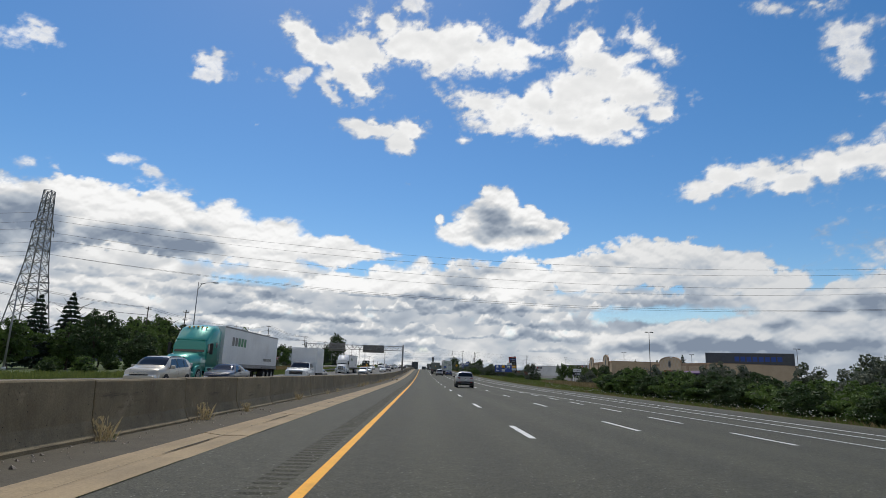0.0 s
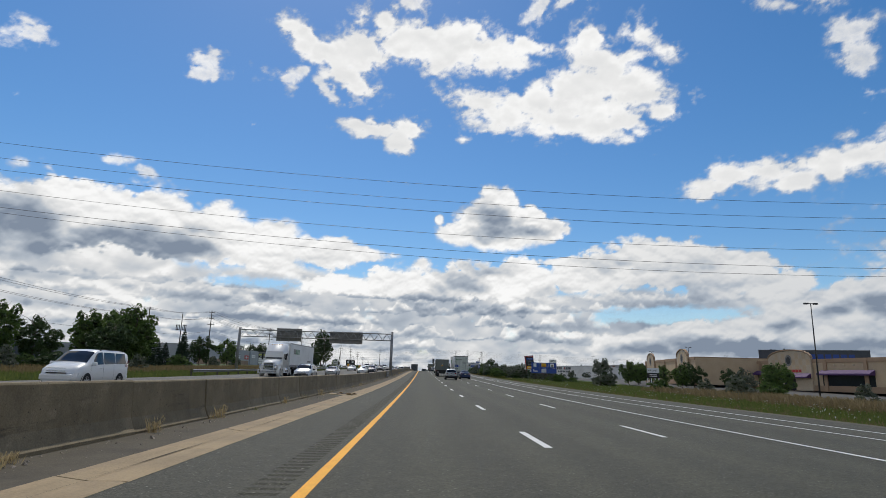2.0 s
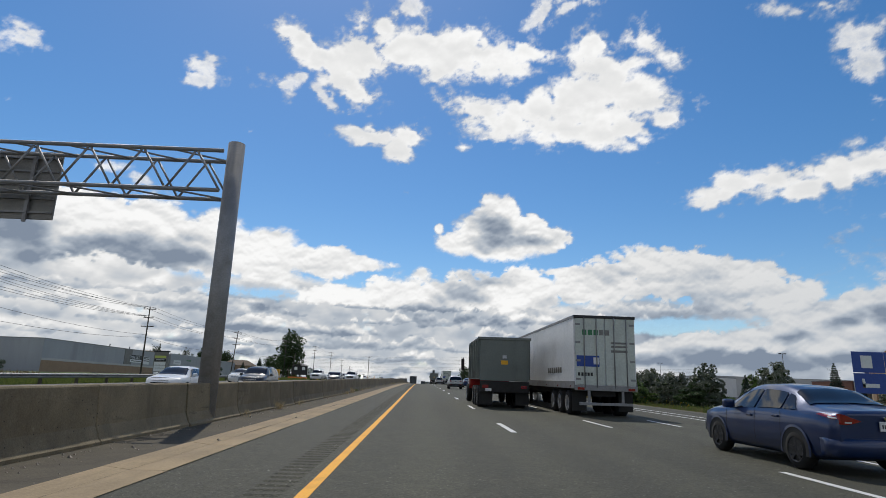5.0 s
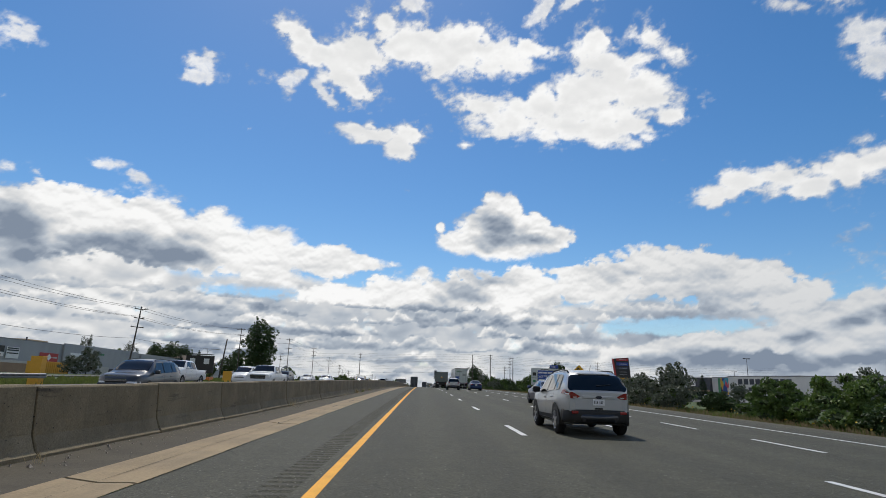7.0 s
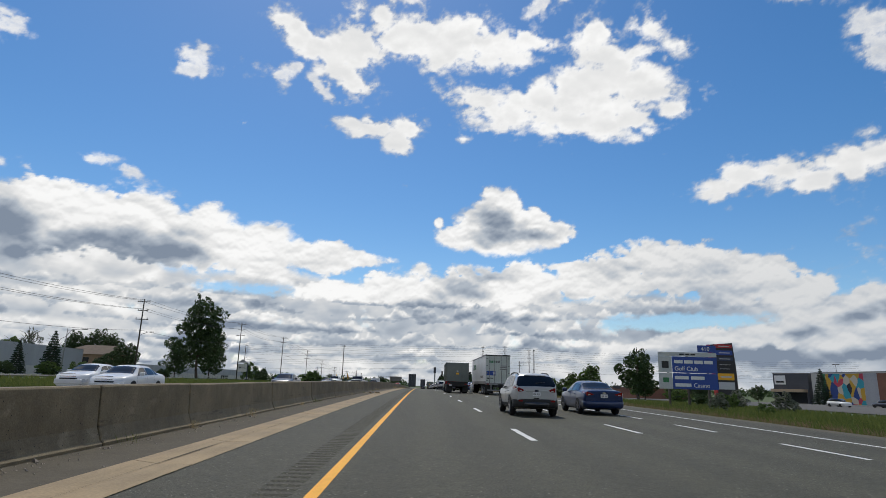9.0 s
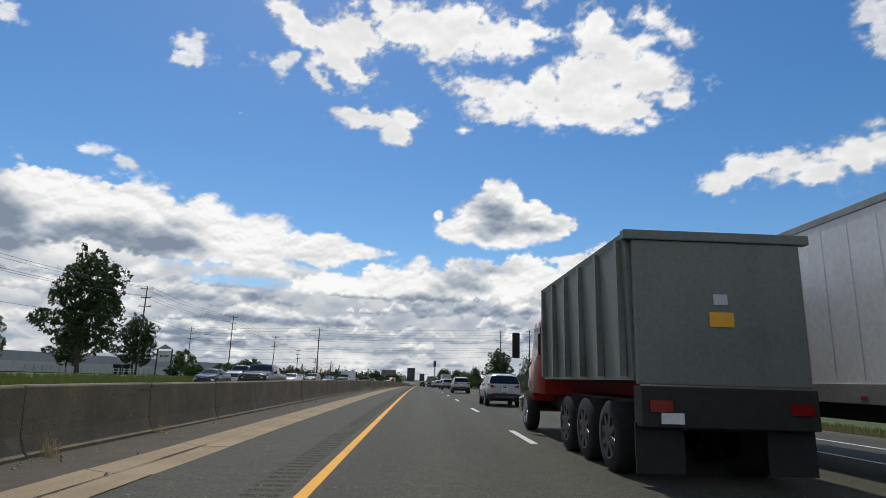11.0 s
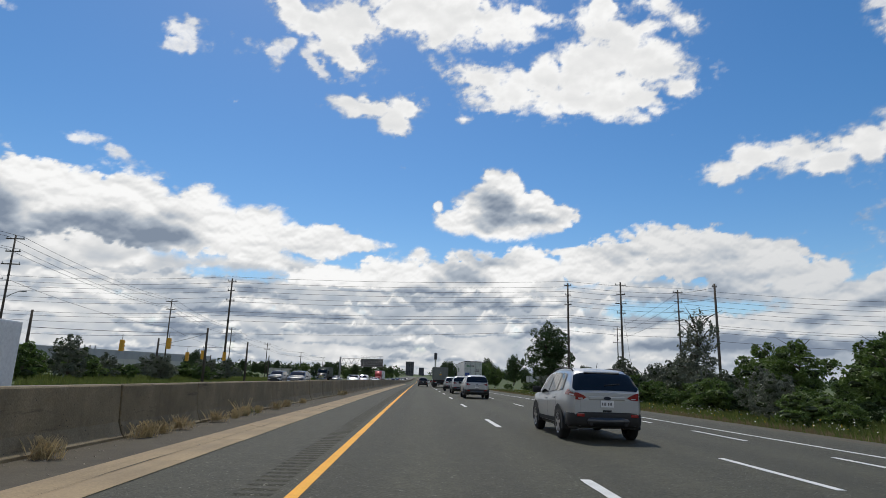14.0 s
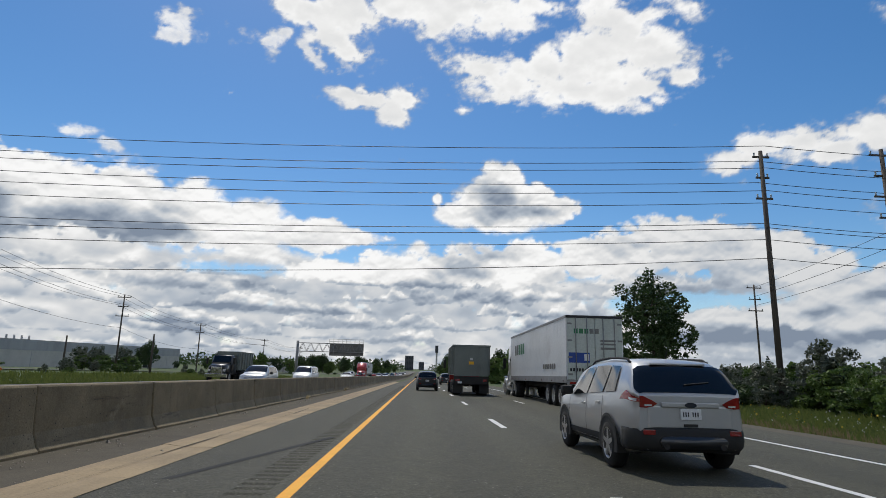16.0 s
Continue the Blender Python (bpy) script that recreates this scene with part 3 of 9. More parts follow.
    tagged(new("backdrop", me), "broken white and grey summer clouds over the land", "sky", "", "structure")


build_sky()

# ---- road markings, gutter, median wall ----


def marking(name, x, width, y0, y1, mat, label, group="", lift=0.005):
    xf = x if callable(x) else (lambda y: x)
    strip(name, lambda y: (xf(y) - width / 2, xf(y) + width / 2), y0, y1, 3.0, mat, lift, "structure", label, "road marking", road_z)


marking("yellow_line", -1.27, 0.15, -60, 1200, YELLOW_PAINT, "solid yellow line along the inner edge")
marking("edge_line", edge_x, 0.14, -60, 1200, WHITE_PAINT, "solid white line along the outer edge")
marking("inner_edge_line", lambda y: float(np.interp(y, [-60, 62, 107, 160, 215], [12.2, 12.2, 11.5, 11.5, 11.5])), 0.12, -40, 215, WHITE_PAINT, "second solid white line inside the outer edge")
marking("taper_line", lambda y: float(np.interp(y, [-60, 16, 58, 68], [11.2, 10.5, 8.95, 8.65])), 0.1, 4, 68, WHITE_PAINT, "thin white line tapering into the lane line")
marking("lane_line", 8.65, 0.13, 68, 166, WHITE_PAINT, "solid white line beside the extra lane")


def dashes(ys, xs, first, last, period, length, width, label):
    """Painted dashes, one object each on one shared mesh; the line passes xs at ys."""
    me = None
    for y in np.arange(first, last, period):
        a = math.atan2(level(y + length) - level(y), length)
        if me is None:
            bm = bmesh.new()
            rnd = random.Random(3)
            n = 10
            lft = [bm.verts.new((-width / 2 + rnd.uniform(-0.006, 0.006), length * i / n, 0)) for i in range(n + 1)]
            rgt = [bm.verts.new((width / 2 + rnd.uniform(-0.006, 0.006), length * i / n, 0)) for i in range(n + 1)]
            for i in range(n):
                bm.faces.new((lft[i], rgt[i], rgt[i + 1], lft[i + 1]))
            me = mesh_of("lane_dash", bm, WHITE_PAINT)
        ob = new("lane_dash", me)
        ob.matrix_world = Matrix.Translation((float(np.interp(y, ys, xs)), y, level(y) + 0.006)) @ Matrix.Rotation(a, 4, "X")
        tagged(ob, label, "road marking", "lane dashes", "structure")


dashes((0, 300, 380), (2.5, 2.5, 2.4), 1.3, 640, 12.02, 3.2, 0.16, "white dash between two lanes")
dashes((0, 200, 300, 380, 440, 500), (5.9, 5.98, 5.98, 5.78, 5.74, 5.54), 4.1, 640, 12.02, 3.2, 0.14, "white dash between two lanes")
dashes((0, 66), (8.6, 8.6), -10.4, 66, 6.0, 2.9, 0.14, "short white dash beside the extra lane")
dashes((168, 230, 290, 380, 440, 470), (8.75, 8.72, 8.68, 8.48, 8.3, 8.2), 167.7, 462, 6.0, 2.9, 0.14, "short white dash beside the extra lane")


def build_gutter():
    """Concrete gutter slabs with a low rolled edge, cast in lengths."""
    bm = bmesh.new()
    prof = [(-3.35, 0.004), (-3.42, 0.012), (-3.8, 0.004), (-4.02, 0.03), (-4.18, 0.05), (-4.27, 0.02)]
    loft(bm, [[(x, y, z) for x, z in prof] for y in (0.012, 2.988)], 0, False, False, False)
    loft(bm, [[(prof[i][0], y, prof[i][1] - d) for i in range(6)] for y, d in ((0.0, 0.03), (0.012, 0.0))], 0, False, False, False)
    me = mesh_of("slab", bm, GUTTER)
    root = thing("gutter", Matrix(), "tan concrete gutter beside the inner shoulder", "gutter", "", "structure")
    rnd = random.Random(8)
    for y in np.arange(-6, 600, 3.0):
        ob = new("slab", me)
        ob.parent = root
        a = math.atan2(level(y + 3) - level(y), 3)
        ob.matrix_world = Matrix.Translation((rnd.uniform(-0.012, 0.012), y, level(y) + rnd.uniform(0, 0.008))) @ Matrix.Rotation(a, 4, "X") @ Matrix.Rotation(rnd.uniform(-0.003, 0.003), 4, "Z")


build_gutter()


def seam_x(y):
    x = -3.83 + 0.035 * noise.noise(Vector((y * 0.25, 0, 4))) + 0.02 * noise.noise(Vector((y * 1.7, 2, 4)))
    w = 0.002 + 0.05 * max(0.0, noise.noise(Vector((y * 0.33, 7, 1))) - 0.05)
    return x - w, x + w


strip("gutter_seam", seam_x, -6, 594, 0.8, DIRT, 0.019, "structure", "dirt-filled crack along the gutter", "gutter seam", road_z)


def build_barrier():
    """The median wall: cast panels with a toe, open joints between them."""
    prof = [(0.0, 0.0), (0.0, 0.08), (-0.05, 0.13), (-0.13, 0.34), (-0.17, 1.0), (-0.19, 1.03), (-0.41, 1.03), (-0.43, 1.0), (-0.47, 0.34), (-0.6, 0.08), (-0.6, 0.0)]
    bm = bmesh.new()
    loft(bm, [[(x * k + dx, y, z * kz) for x, z in prof] for y, k, dx, kz in ((0.012, 0.94, -0.018, 0.985), (0.03, 1, 0, 1), (2, 1, 0, 1), (3.91, 1, 0, 1), (3.93, 0.94, -0.018, 0.985))], 0, True, False, True)
    me = mesh_of("panel", bm, CONCRETE)
    root = thing("median_barrier", Matrix(), "brown-grey cast concrete median wall with open joints", "barrier", "", "structure")
    rnd = random.Random(4)
    for y in np.arange(-13.17, 660, 3.945):
        ob = new("panel", me)
        ob.parent = root
        a = math.atan2(level(y + 4) - level(y), 4)
        ob.matrix_world = Matrix.Translation((BARRIER_X + rnd.uniform(-0.012, 0.012), y, level(y) + rnd.uniform(-0.012, 0.01))) @ Matrix.Rotation(a, 4, "X") @ Matrix.Rotation(rnd.uniform(-0.002, 0.002), 4, "Z")


build_barrier()


def build_far_barrier():
    """The same wall on towards the crest, too far to tell its panels apart."""
    prof = [(0.0, 0.0), (-0.05, 0.13), (-0.13, 0.34), (-0.17, 1.0), (-0.41, 1.02), (-0.47, 0.34), (-0.6, 0.0)]
    bm = bmesh.new()
    loft(bm, [[(BARRIER_X + x, y, level(y) + z) for x, z in prof] for y in np.arange(661.6, 1100, 12.0)], 0, True, False)
    tagged(new("far_median_barrier", mesh_of("far_median_barrier", bm, CONCRETE)), "brown-grey concrete median wall running to the crest", "barrier", "", "structure")


build_far_barrier()

# ---- trees, bushes, grass ----
BARK = simple("bark", (0.05, 0.04, 0.03), (0.1, 0.08, 0.06), 0.9, 0, 3, 30, None, 0.5, 0, (1, 1, 0.3))
LEAF = random_tone("green_leaves", (0.033, 0.074, 0.012), (0.108, 0.172, 0.032), 0.6, "island", 0.25)
LEAF_DARK = random_tone("dark_leaves", (0.022, 0.048, 0.012), (0.055, 0.095, 0.024), 0.6, "island", 0.2)
LEAF_OLIVE = random_tone("silvery_leaves", (0.075, 0.092, 0.062), (0.16, 0.18, 0.13), 0.55, "island", 0.2)
LEAF_LIGHT = random_tone("light_leaves", (0.056, 0.112, 0.018), (0.135, 0.2, 0.046), 0.6, "island", 0.3)
NEEDLE = random_tone("spruce_needles", (0.014, 0.03, 0.016), (0.034, 0.06, 0.028), 0.7, "island", 0.1)
# dark tone of the solid crown cores: inner shade put into the colour
HEART = simple("crown_core_shade", (0.02, 0.034, 0.01), (0.045, 0.065, 0.02), 0.95, 0, 2, 12)
DRY = random_tone("dry_grass", (0.15, 0.11, 0.05), (0.27, 0.205, 0.105), 0.9, "island", 0.2)
BLADE = random_tone("grass_blades", (0.064, 0.105, 0.019), (0.17, 0.19, 0.05), 0.8, "island", 0.3)
FLOWER = random_tone("white_flowers", (0.5, 0.5, 0.44), (0.7, 0.68, 0.6), 0.8, "island")
GOLD = random_tone("yellow_flowers", (0.5, 0.33, 0.02), (0.65, 0.45, 0.04), 0.8, "island")


def leaf_soup(rnd, spots, size, droop=0.2):
    """Folded leaf sprays round the given spots (place, outward way)."""
    vs, fs = [], []
    for p, out in spots:
        d = Vector((out[0] + rnd.gauss(0, 0.6), out[1] + rnd.gauss(0, 0.6), out[2] + rnd.gauss(0, 0.6) - droop)).normalized()
        side = d.cross(Vector((rnd.gauss(0, 1), rnd.gauss(0, 1), rnd.gauss(0, 1)))).normalized()
        up = d.cross(side)
        s = size * rnd.uniform(0.55, 1.4)
        b = len(vs)
        q = Vector(p)
        vs += [q - d * s * 0.5, q + side * s * 0.36 + up * s * 0.1, q + d * s * 0.6, q - side * s * 0.36 + up * s * 0.1]
        fs += [(b, b + 1, b + 2), (b, b + 2, b + 3)]
    return vs, fs


def crown_mesh(name, seed, lobes, count, size, mat, heart=0.6):
    """A crown: leaf sprays in the outer shells of uneven lobes, and solid dark cores that stand for the inner shade."""
    rnd = random.Random(seed)
    spots = []
    wsum = sum(r[0] * r[1] + r[1] * r[2] for _, r in lobes)
    for c, r in lobes:
        k = int(count * (r[0] * r[1] + r[1] * r[2]) / wsum)
        clumps = [Vector((rnd.gauss(0, 1), rnd.gauss(0, 1), rnd.gauss(0.15, 1))).normalized() for _ in range(14)]
        for _ in range(k):
            w = (rnd.choice(clumps) + Vector((rnd.gauss(0, 0.3), rnd.gauss(0, 0.3), rnd.gauss(0, 0.3)))).normalized()
            t = rnd.uniform(0.66, 1.06) ** 0.7
            spots.append(((c[0] + w.x * r[0] * t, c[1] + w.y * r[1] * t, c[2] + w.z * r[2] * t), w))
    vs, fs = leaf_soup(rnd, spots, size)
    nleaf = len(fs)
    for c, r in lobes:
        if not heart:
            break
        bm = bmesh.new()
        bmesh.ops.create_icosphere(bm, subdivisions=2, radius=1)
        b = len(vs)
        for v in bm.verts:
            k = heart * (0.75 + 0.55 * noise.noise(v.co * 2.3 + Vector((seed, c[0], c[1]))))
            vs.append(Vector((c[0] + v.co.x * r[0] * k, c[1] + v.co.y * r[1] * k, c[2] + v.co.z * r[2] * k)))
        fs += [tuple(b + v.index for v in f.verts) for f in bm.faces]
        bm.free()
    me = bpy.data.meshes.new(name)
    me.from_pydata([tuple(v) for v in vs], [], fs)
    me.materials.append(mat)
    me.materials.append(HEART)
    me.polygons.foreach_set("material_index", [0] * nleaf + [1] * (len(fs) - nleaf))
    me.update()
    return me


def trunk_mesh(seed, h, r, limbs, spread):
    rnd = random.Random(seed)
    bm = bmesh.new()
    p, rr = Vector((0, 0, -0.3)), r
    pts = [p]
    for i in range(5):
        q = p + Vector((rnd.uniform(-0.06, 0.06) * h, rnd.uniform(-0.06, 0.06) * h, h * 0.2))
        tube(bm, p, q, rr, rr * 0.78, 8)
        p, rr = q, rr * 0.78
        pts.append(p)
    for i in range(limbs):
        b = pts[rnd.randint(2, 5)]
        a = rnd.uniform(0, 6.28)
        e = b + Vector((math.cos(a) * spread * rnd.uniform(0.5, 1), math.sin(a) * spread * rnd.uniform(0.5, 1), h * rnd.uniform(0.08, 0.35)))
        mid = (b + e) / 2 + Vector((0, 0, 0.06 * h))
        tube(bm, b, mid, r * 0.34, r * 0.2, 6)
        tube(bm, mid, e, r * 0.2, r * 0.07, 6)
    return mesh_of("trunk", bm, BARK)


def random_lobes(seed, w, d, z0, z1, n):
    rnd = random.Random(seed)
    out = []
    for i in range(n):
        f = (i + 0.5) / n
        z = z0 + (z1 - z0) * f
        wide = math.sin(math.pi * (0.18 + 0.75 * f)) ** 0.7
        rx, ry, rz = w * rnd.uniform(0.26, 0.46) * wide, d * rnd.uniform(0.26, 0.46) * wide, (z1 - z0) * rnd.uniform(0.1, 0.17)
        a = i * 2.4 + rnd.uniform(-0.4, 0.4)
        k = rnd.uniform(0.4, 1.3)
        out.append(((math.cos(a) * (w * wide - rx) * k, math.sin(a) * (d * wide - ry) * k, z), (rx, ry, rz)))
    return out


def make_plant(name, crown, trunk, m, label, category, group=""):
    root = thing(name, m, label, category, group)
    for nm, me in (("crown", crown), ("trunk", trunk)):
        if me:
            ob = new(nm, me)
            ob.parent = root
    return root


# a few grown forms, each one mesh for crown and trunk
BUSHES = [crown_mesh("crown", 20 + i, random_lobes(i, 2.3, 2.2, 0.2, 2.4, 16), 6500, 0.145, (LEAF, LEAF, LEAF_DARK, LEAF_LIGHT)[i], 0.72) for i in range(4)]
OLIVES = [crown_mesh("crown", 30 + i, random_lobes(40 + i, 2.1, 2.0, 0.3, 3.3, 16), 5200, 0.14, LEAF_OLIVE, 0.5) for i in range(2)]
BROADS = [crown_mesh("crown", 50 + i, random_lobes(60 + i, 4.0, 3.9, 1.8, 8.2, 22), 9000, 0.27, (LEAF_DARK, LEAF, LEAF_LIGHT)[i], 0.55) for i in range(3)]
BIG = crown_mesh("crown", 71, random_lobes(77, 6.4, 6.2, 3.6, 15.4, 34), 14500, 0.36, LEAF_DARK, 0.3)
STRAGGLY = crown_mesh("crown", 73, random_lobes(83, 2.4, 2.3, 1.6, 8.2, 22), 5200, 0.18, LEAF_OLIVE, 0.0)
TRUNK_S, TRUNK_M, TRUNK_L = trunk_mesh(1, 1.9, 0.09, 7, 1.4), trunk_mesh(2, 7.0, 0.2, 12, 2.4), trunk_mesh(3, 10.5, 0.36, 16, 3.2)


def spruce_mesh(seed):
    rnd = random.Random(seed)
    spots = []
    for tier in range(17):
        f = tier / 16
        z, r = 1.0 + 8.6 * f, 2.3 * (1 - f) ** 0.85 + 0.12
        for _ in range(int(330 * (1 - f) + 40)):
            a, t = rnd.uniform(0, 6.28), rnd.uniform(0.25, 1) ** 0.6
            lump = 1 + 0.18 * math.sin(5 * a + tier * 1.7)
            spots.append(((math.cos(a) * r * t * lump, math.sin(a) * r * t * lump, z - 0.45 * t * r * 0.5 + rnd.uniform(-0.12, 0.12)), (math.cos(a), math.sin(a), -0.25)))
    vs, fs = leaf_soup(rnd, spots, 0.42, 0.25)
    me = bpy.data.meshes.new("crown")
    me.from_pydata([tuple(v) for v in vs], [], fs)
    me.materials.append(NEEDLE)
    return me


SPRUCE = [spruce_mesh(5), spruce_mesh(6)]


def plant(kind, x, y, scale=1.0, turn=0.0, tall=1.0):
    s = Matrix.Diagonal((scale, scale, scale * tall, 1))
    if x < -22 and kind != "big":
        s = s @ Matrix.Scale(0.9, 4)
    m = Matrix.Translation((x, y, ground_z(x, y) - 0.15)) @ Matrix.Rotation(turn, 4, "Z") @ s
    i = int(abs(x * 7 + y * 3))
    if kind == "bush":
        make_plant("bush", BUSHES[i % 4], None, m, "dense green roadside bush rooted in grass", "bush", "roadside bushes")
    elif kind == "olive":
        make_plant("olive_bush", OLIVES[i % 2], TRUNK_S, m, "silvery grey-green bush with loose twigs", "bush", "silvery bushes")
    elif kind == "broad":
        make_plant("tree", BROADS[i % 3], TRUNK_M, m, "leafy green broadleaf tree with uneven crown", "tree", "broadleaf trees")
    elif kind == "big":
        make_plant("tree", BIG, TRUNK_L, m, "tall dark green broadleaf tree with gaps in its crown", "tree", "tall trees")
    elif kind == "straggly":
        make_plant("tree", STRAGGLY, TRUNK_M, m, "thin straggly silvery tree with bare twigs", "tree")
    elif kind == "spruce":
        make_plant("spruce_tree", SPRUCE[i % 2], TRUNK_M, m, "dark pointed spruce tree with drooping tiers", "tree", "spruces")


def hedge(kinds, x0, x1, y0, y1, n, s0, s1, seed, tall=1.0):
    """Plants scattered over a stretch of land."""
    rnd = random.Random(seed)
    for i in range(n):
        y = y0 + (y1 - y0) * (i + rnd.uniform(0.1, 0.9)) / n
        plant(rnd.choice(kinds), rnd.uniform(x0, x1), y, rnd.uniform(s0, s1), rnd.uniform(0, 6.28), tall * rnd.uniform(0.85, 1.15))


# right of the road, from the start onwards
def slanting_hedge(kinds, ys, xs, wide, n, s0, s1, seed):
    """A belt of plants whose near edge follows the points (ys, xs); scales go from s0 to s1 along it."""
    rnd = random.Random(seed)
    for i in range(n):
        f = (i + rnd.uniform(0.1, 0.9)) / n
        y = ys[0] + (ys[-1] - ys[0]) * f
        x = float(np.interp(y, ys, xs)) + rnd.uniform(0, wide)
        plant(rnd.choice(kinds), x, y, (s0 + (s1 - s0) * f) * rnd.uniform(0.85, 1.15), rnd.uniform(0, 6.28), rnd.uniform(0.85, 1.15))


slanting_hedge(["bush"], (10, 36, 66, 92), (20.5, 21.5, 24.5, 28), 2.5, 32, 0.66, 1.15, 1)
slanting_hedge(["bush", "bush", "olive"], (10, 36, 66, 92), (24.5, 26, 29, 32), 5, 24, 0.72, 1.2, 2)
for x, y, s in ((30, 38, 1.2), (33.5, 43, 1.2), (37, 56, 1.2)):
    plant("olive", x, y, s, x)
hedge(["bush", "olive"], 33, 46, 98, 150, 9, 0.6, 0.9, 4)
for x, y, k in ((50, 197, 0.6), (53, 191, 0.55), (52, 149, 0.56), (56, 153, 0.6), (58, 158, 0.5), (60, 176, 0.5), (57, 184, 0.55)):
    plant("broad", x, y, k, x + y)
plant("olive", 28.6, 156, 1.35, 1.0)
plant("bush", 30, 158, 0.9, 1.0)
plant("bush", 40, 128, 0.7, 0.5)
for x, y, s in ((45.6, 191, 0.62), (60.5, 196, 0.66), (57, 215, 0.6), (52, 179, 0.55)):
    plant("broad", x, y, s, y)
hedge(["olive", "bush", "bush"], 24, 32, 176, 222, 16, 0.5, 0.8, 5)
hedge(["olive"], 22, 27, 196, 226, 6, 0.8, 1.05, 41)
hedge(["bush", "olive", "bush"], 17, 20.5, 204, 246, 16, 0.8, 1.0, 6)
hedge(["bush", "bush", "olive"], 20.5, 27, 202, 248, 18, 0.85, 1.12, 7)
hedge(["bush", "olive", "bush"], 17.5, 23, 258, 284, 13, 0.8, 1.1, 8)
hedge(["bush", "olive", "bush"], 20, 28, 246, 282, 13, 0.5, 0.72, 42)
hedge(["bush"], 21, 30, 284, 306, 7, 0.28, 0.45, 47)
hedge(["bush", "bush", "olive"], 22, 30, 316, 336, 6, 0.35, 0.6, 9)
plant("broad", 36, 374, 0.85, 1.3, 1.15)
plant("bush", 33, 352, 0.8, 0.3)
hedge(["bush", "broad"], 32, 60, 380, 420, 9, 0.5, 0.8, 10)
hedge(["bush", "bush", "olive"], 18.5, 24, 398, 478, 24, 0.7, 1.0, 11)
hedge(["bush"], 19, 25, 394, 482, 40, 0.55, 0.85, 44)
hedge(["bush"], 25, 34, 392, 446, 18, 0.8, 1.1, 45)
hedge(["bush", "broad", "olive"], 25, 40, 400, 482, 16, 0.55, 0.8, 12)
hedge(["broad", "bush"], 27, 36, 450, 482, 6, 0.6, 0.8, 52)
plant("straggly", 26.2, 483.5, 1.05, 0.7)
hedge(["olive", "bush"], 23.5, 30, 484, 500, 8, 1.1, 1.4, 43)
hedge(["bush", "olive", "bush"], 20, 30, 484, 545, 24, 0.8, 1.1, 13)
hedge(["bush", "bush", "olive"], 26, 35, 504, 542, 24, 1.1, 1.45, 46)
plant("big", 30.5, 566, 0.98, 0.4)
hedge(["spruce"], 62, 72, 590, 612, 3, 0.55, 0.7, 14)
hedge(["bush", "broad"], 16, 34, 590, 760, 22, 0.7, 1.0, 15)
hedge(["broad", "bush"], 55, 120, 430, 560, 16, 0.6, 0.9, 16)
hedge(["broad", "broad", "big"], 14, 160, 780, 1150, 44, 0.8, 1.2, 17)
hedge(["broad", "broad", "big"], 15, 60, 830, 1080, 28, 0.8, 1.1, 48)
hedge(["broad", "spruce"], 95, 190, 130, 420, 16, 0.7, 1.0, 18)

# left of the opposite road
hedge(["broad"], -58, -44, 52, 82, 7, 0.8, 1.05, 21)
plant("spruce", -53, 82, 1.15, 0.5)
plant("spruce", -51, 86, 1.25, 1.5)
plant("broad", -50, 93, 0.9, 0.9)
hedge(["bush", "bush", "broad"], -50, -38, 60, 112, 16, 0.6, 0.95, 22)
hedge(["broad"], -66, -50, 105, 190, 18, 1.0, 1.3, 23, 1.1)
hedge(["bush", "olive"], -48, -40, 104, 150, 12, 0.8, 1.1, 24)
hedge(["spruce"], -64, -56, 178, 214, 8, 0.7, 0.95, 25)
plant("bush", -48, 180, 1.2, 0.2)
plant("olive", -36, 138, 0.75, 0.7)
hedge(["olive", "broad"], -56, -48, 205, 228, 6, 0.8, 1.0, 26)
plant("olive", -56, 315.5, 1.45, 0.3)
plant("olive", -57.5, 313, 1.0, 1.3)
plant("spruce", -59.6, 373.4, 0.8, 1.2)
for x, y, s in ((-58, 360, 0.85), (-56, 367, 0.9), (-61, 384, 1.1), (-55, 352, 0.6), (-57, 338, 0.55), (-53, 330, 0.5)):
    plant("bush", x, y, s, x)
plant("big", -122, 488, 1.0, 0.3)
plant("big", -116, 491, 1.06, 2.4)
plant("big", -109, 487, 0.95, 1.7)
plant("spruce", -66, 375, 0.62, 0.7)
plant("spruce", -50, 338, 0.58, 0.1)
plant("broad", -59.3, 396.6, 0.85, 0.5)
plant("broad", -66, 402, 0.6, 1.5)
plant("bush", -52, 398, 0.8, 1.5)
plant("straggly", -128, 442, 1.95, 0.4)
plant("straggly", -122, 463, 1.9, 2.0)
plant("broad", -124, 458, 1.5, 1.1)
plant("big", -66.5, 455, 1.38, 0.2, 1.1)
plant("big", -83, 480, 0.78, 0.6)
hedge(["bush"], -46, -36, 440, 540, 32, 0.55, 0.85, 30)
plant("bush", -31, 447, 1.75, 0.6)
plant("bush", -31, 475.6, 1.3, 1.6)
plant("big", -82.4, 511, 1.08, 0.3)
plant("broad", -64, 499, 0.95, 1.3)
plant("bush", -46, 478, 1.5, 1.6)
plant("bush", -43, 505, 1.4, 1.6)
hedge(["bush", "olive"], -44, -34, 540, 590, 7, 0.4, 0.65, 31)
for x, y in ((-64.5, 606), (-60.5, 604), (-56.5, 606)):
    plant("olive", x, y, 1.45, x)
    plant("bush", x + 1.8, y - 1.2, 1.25, x)
plant("broad", -29.5, 642, 0.62, 0.4)
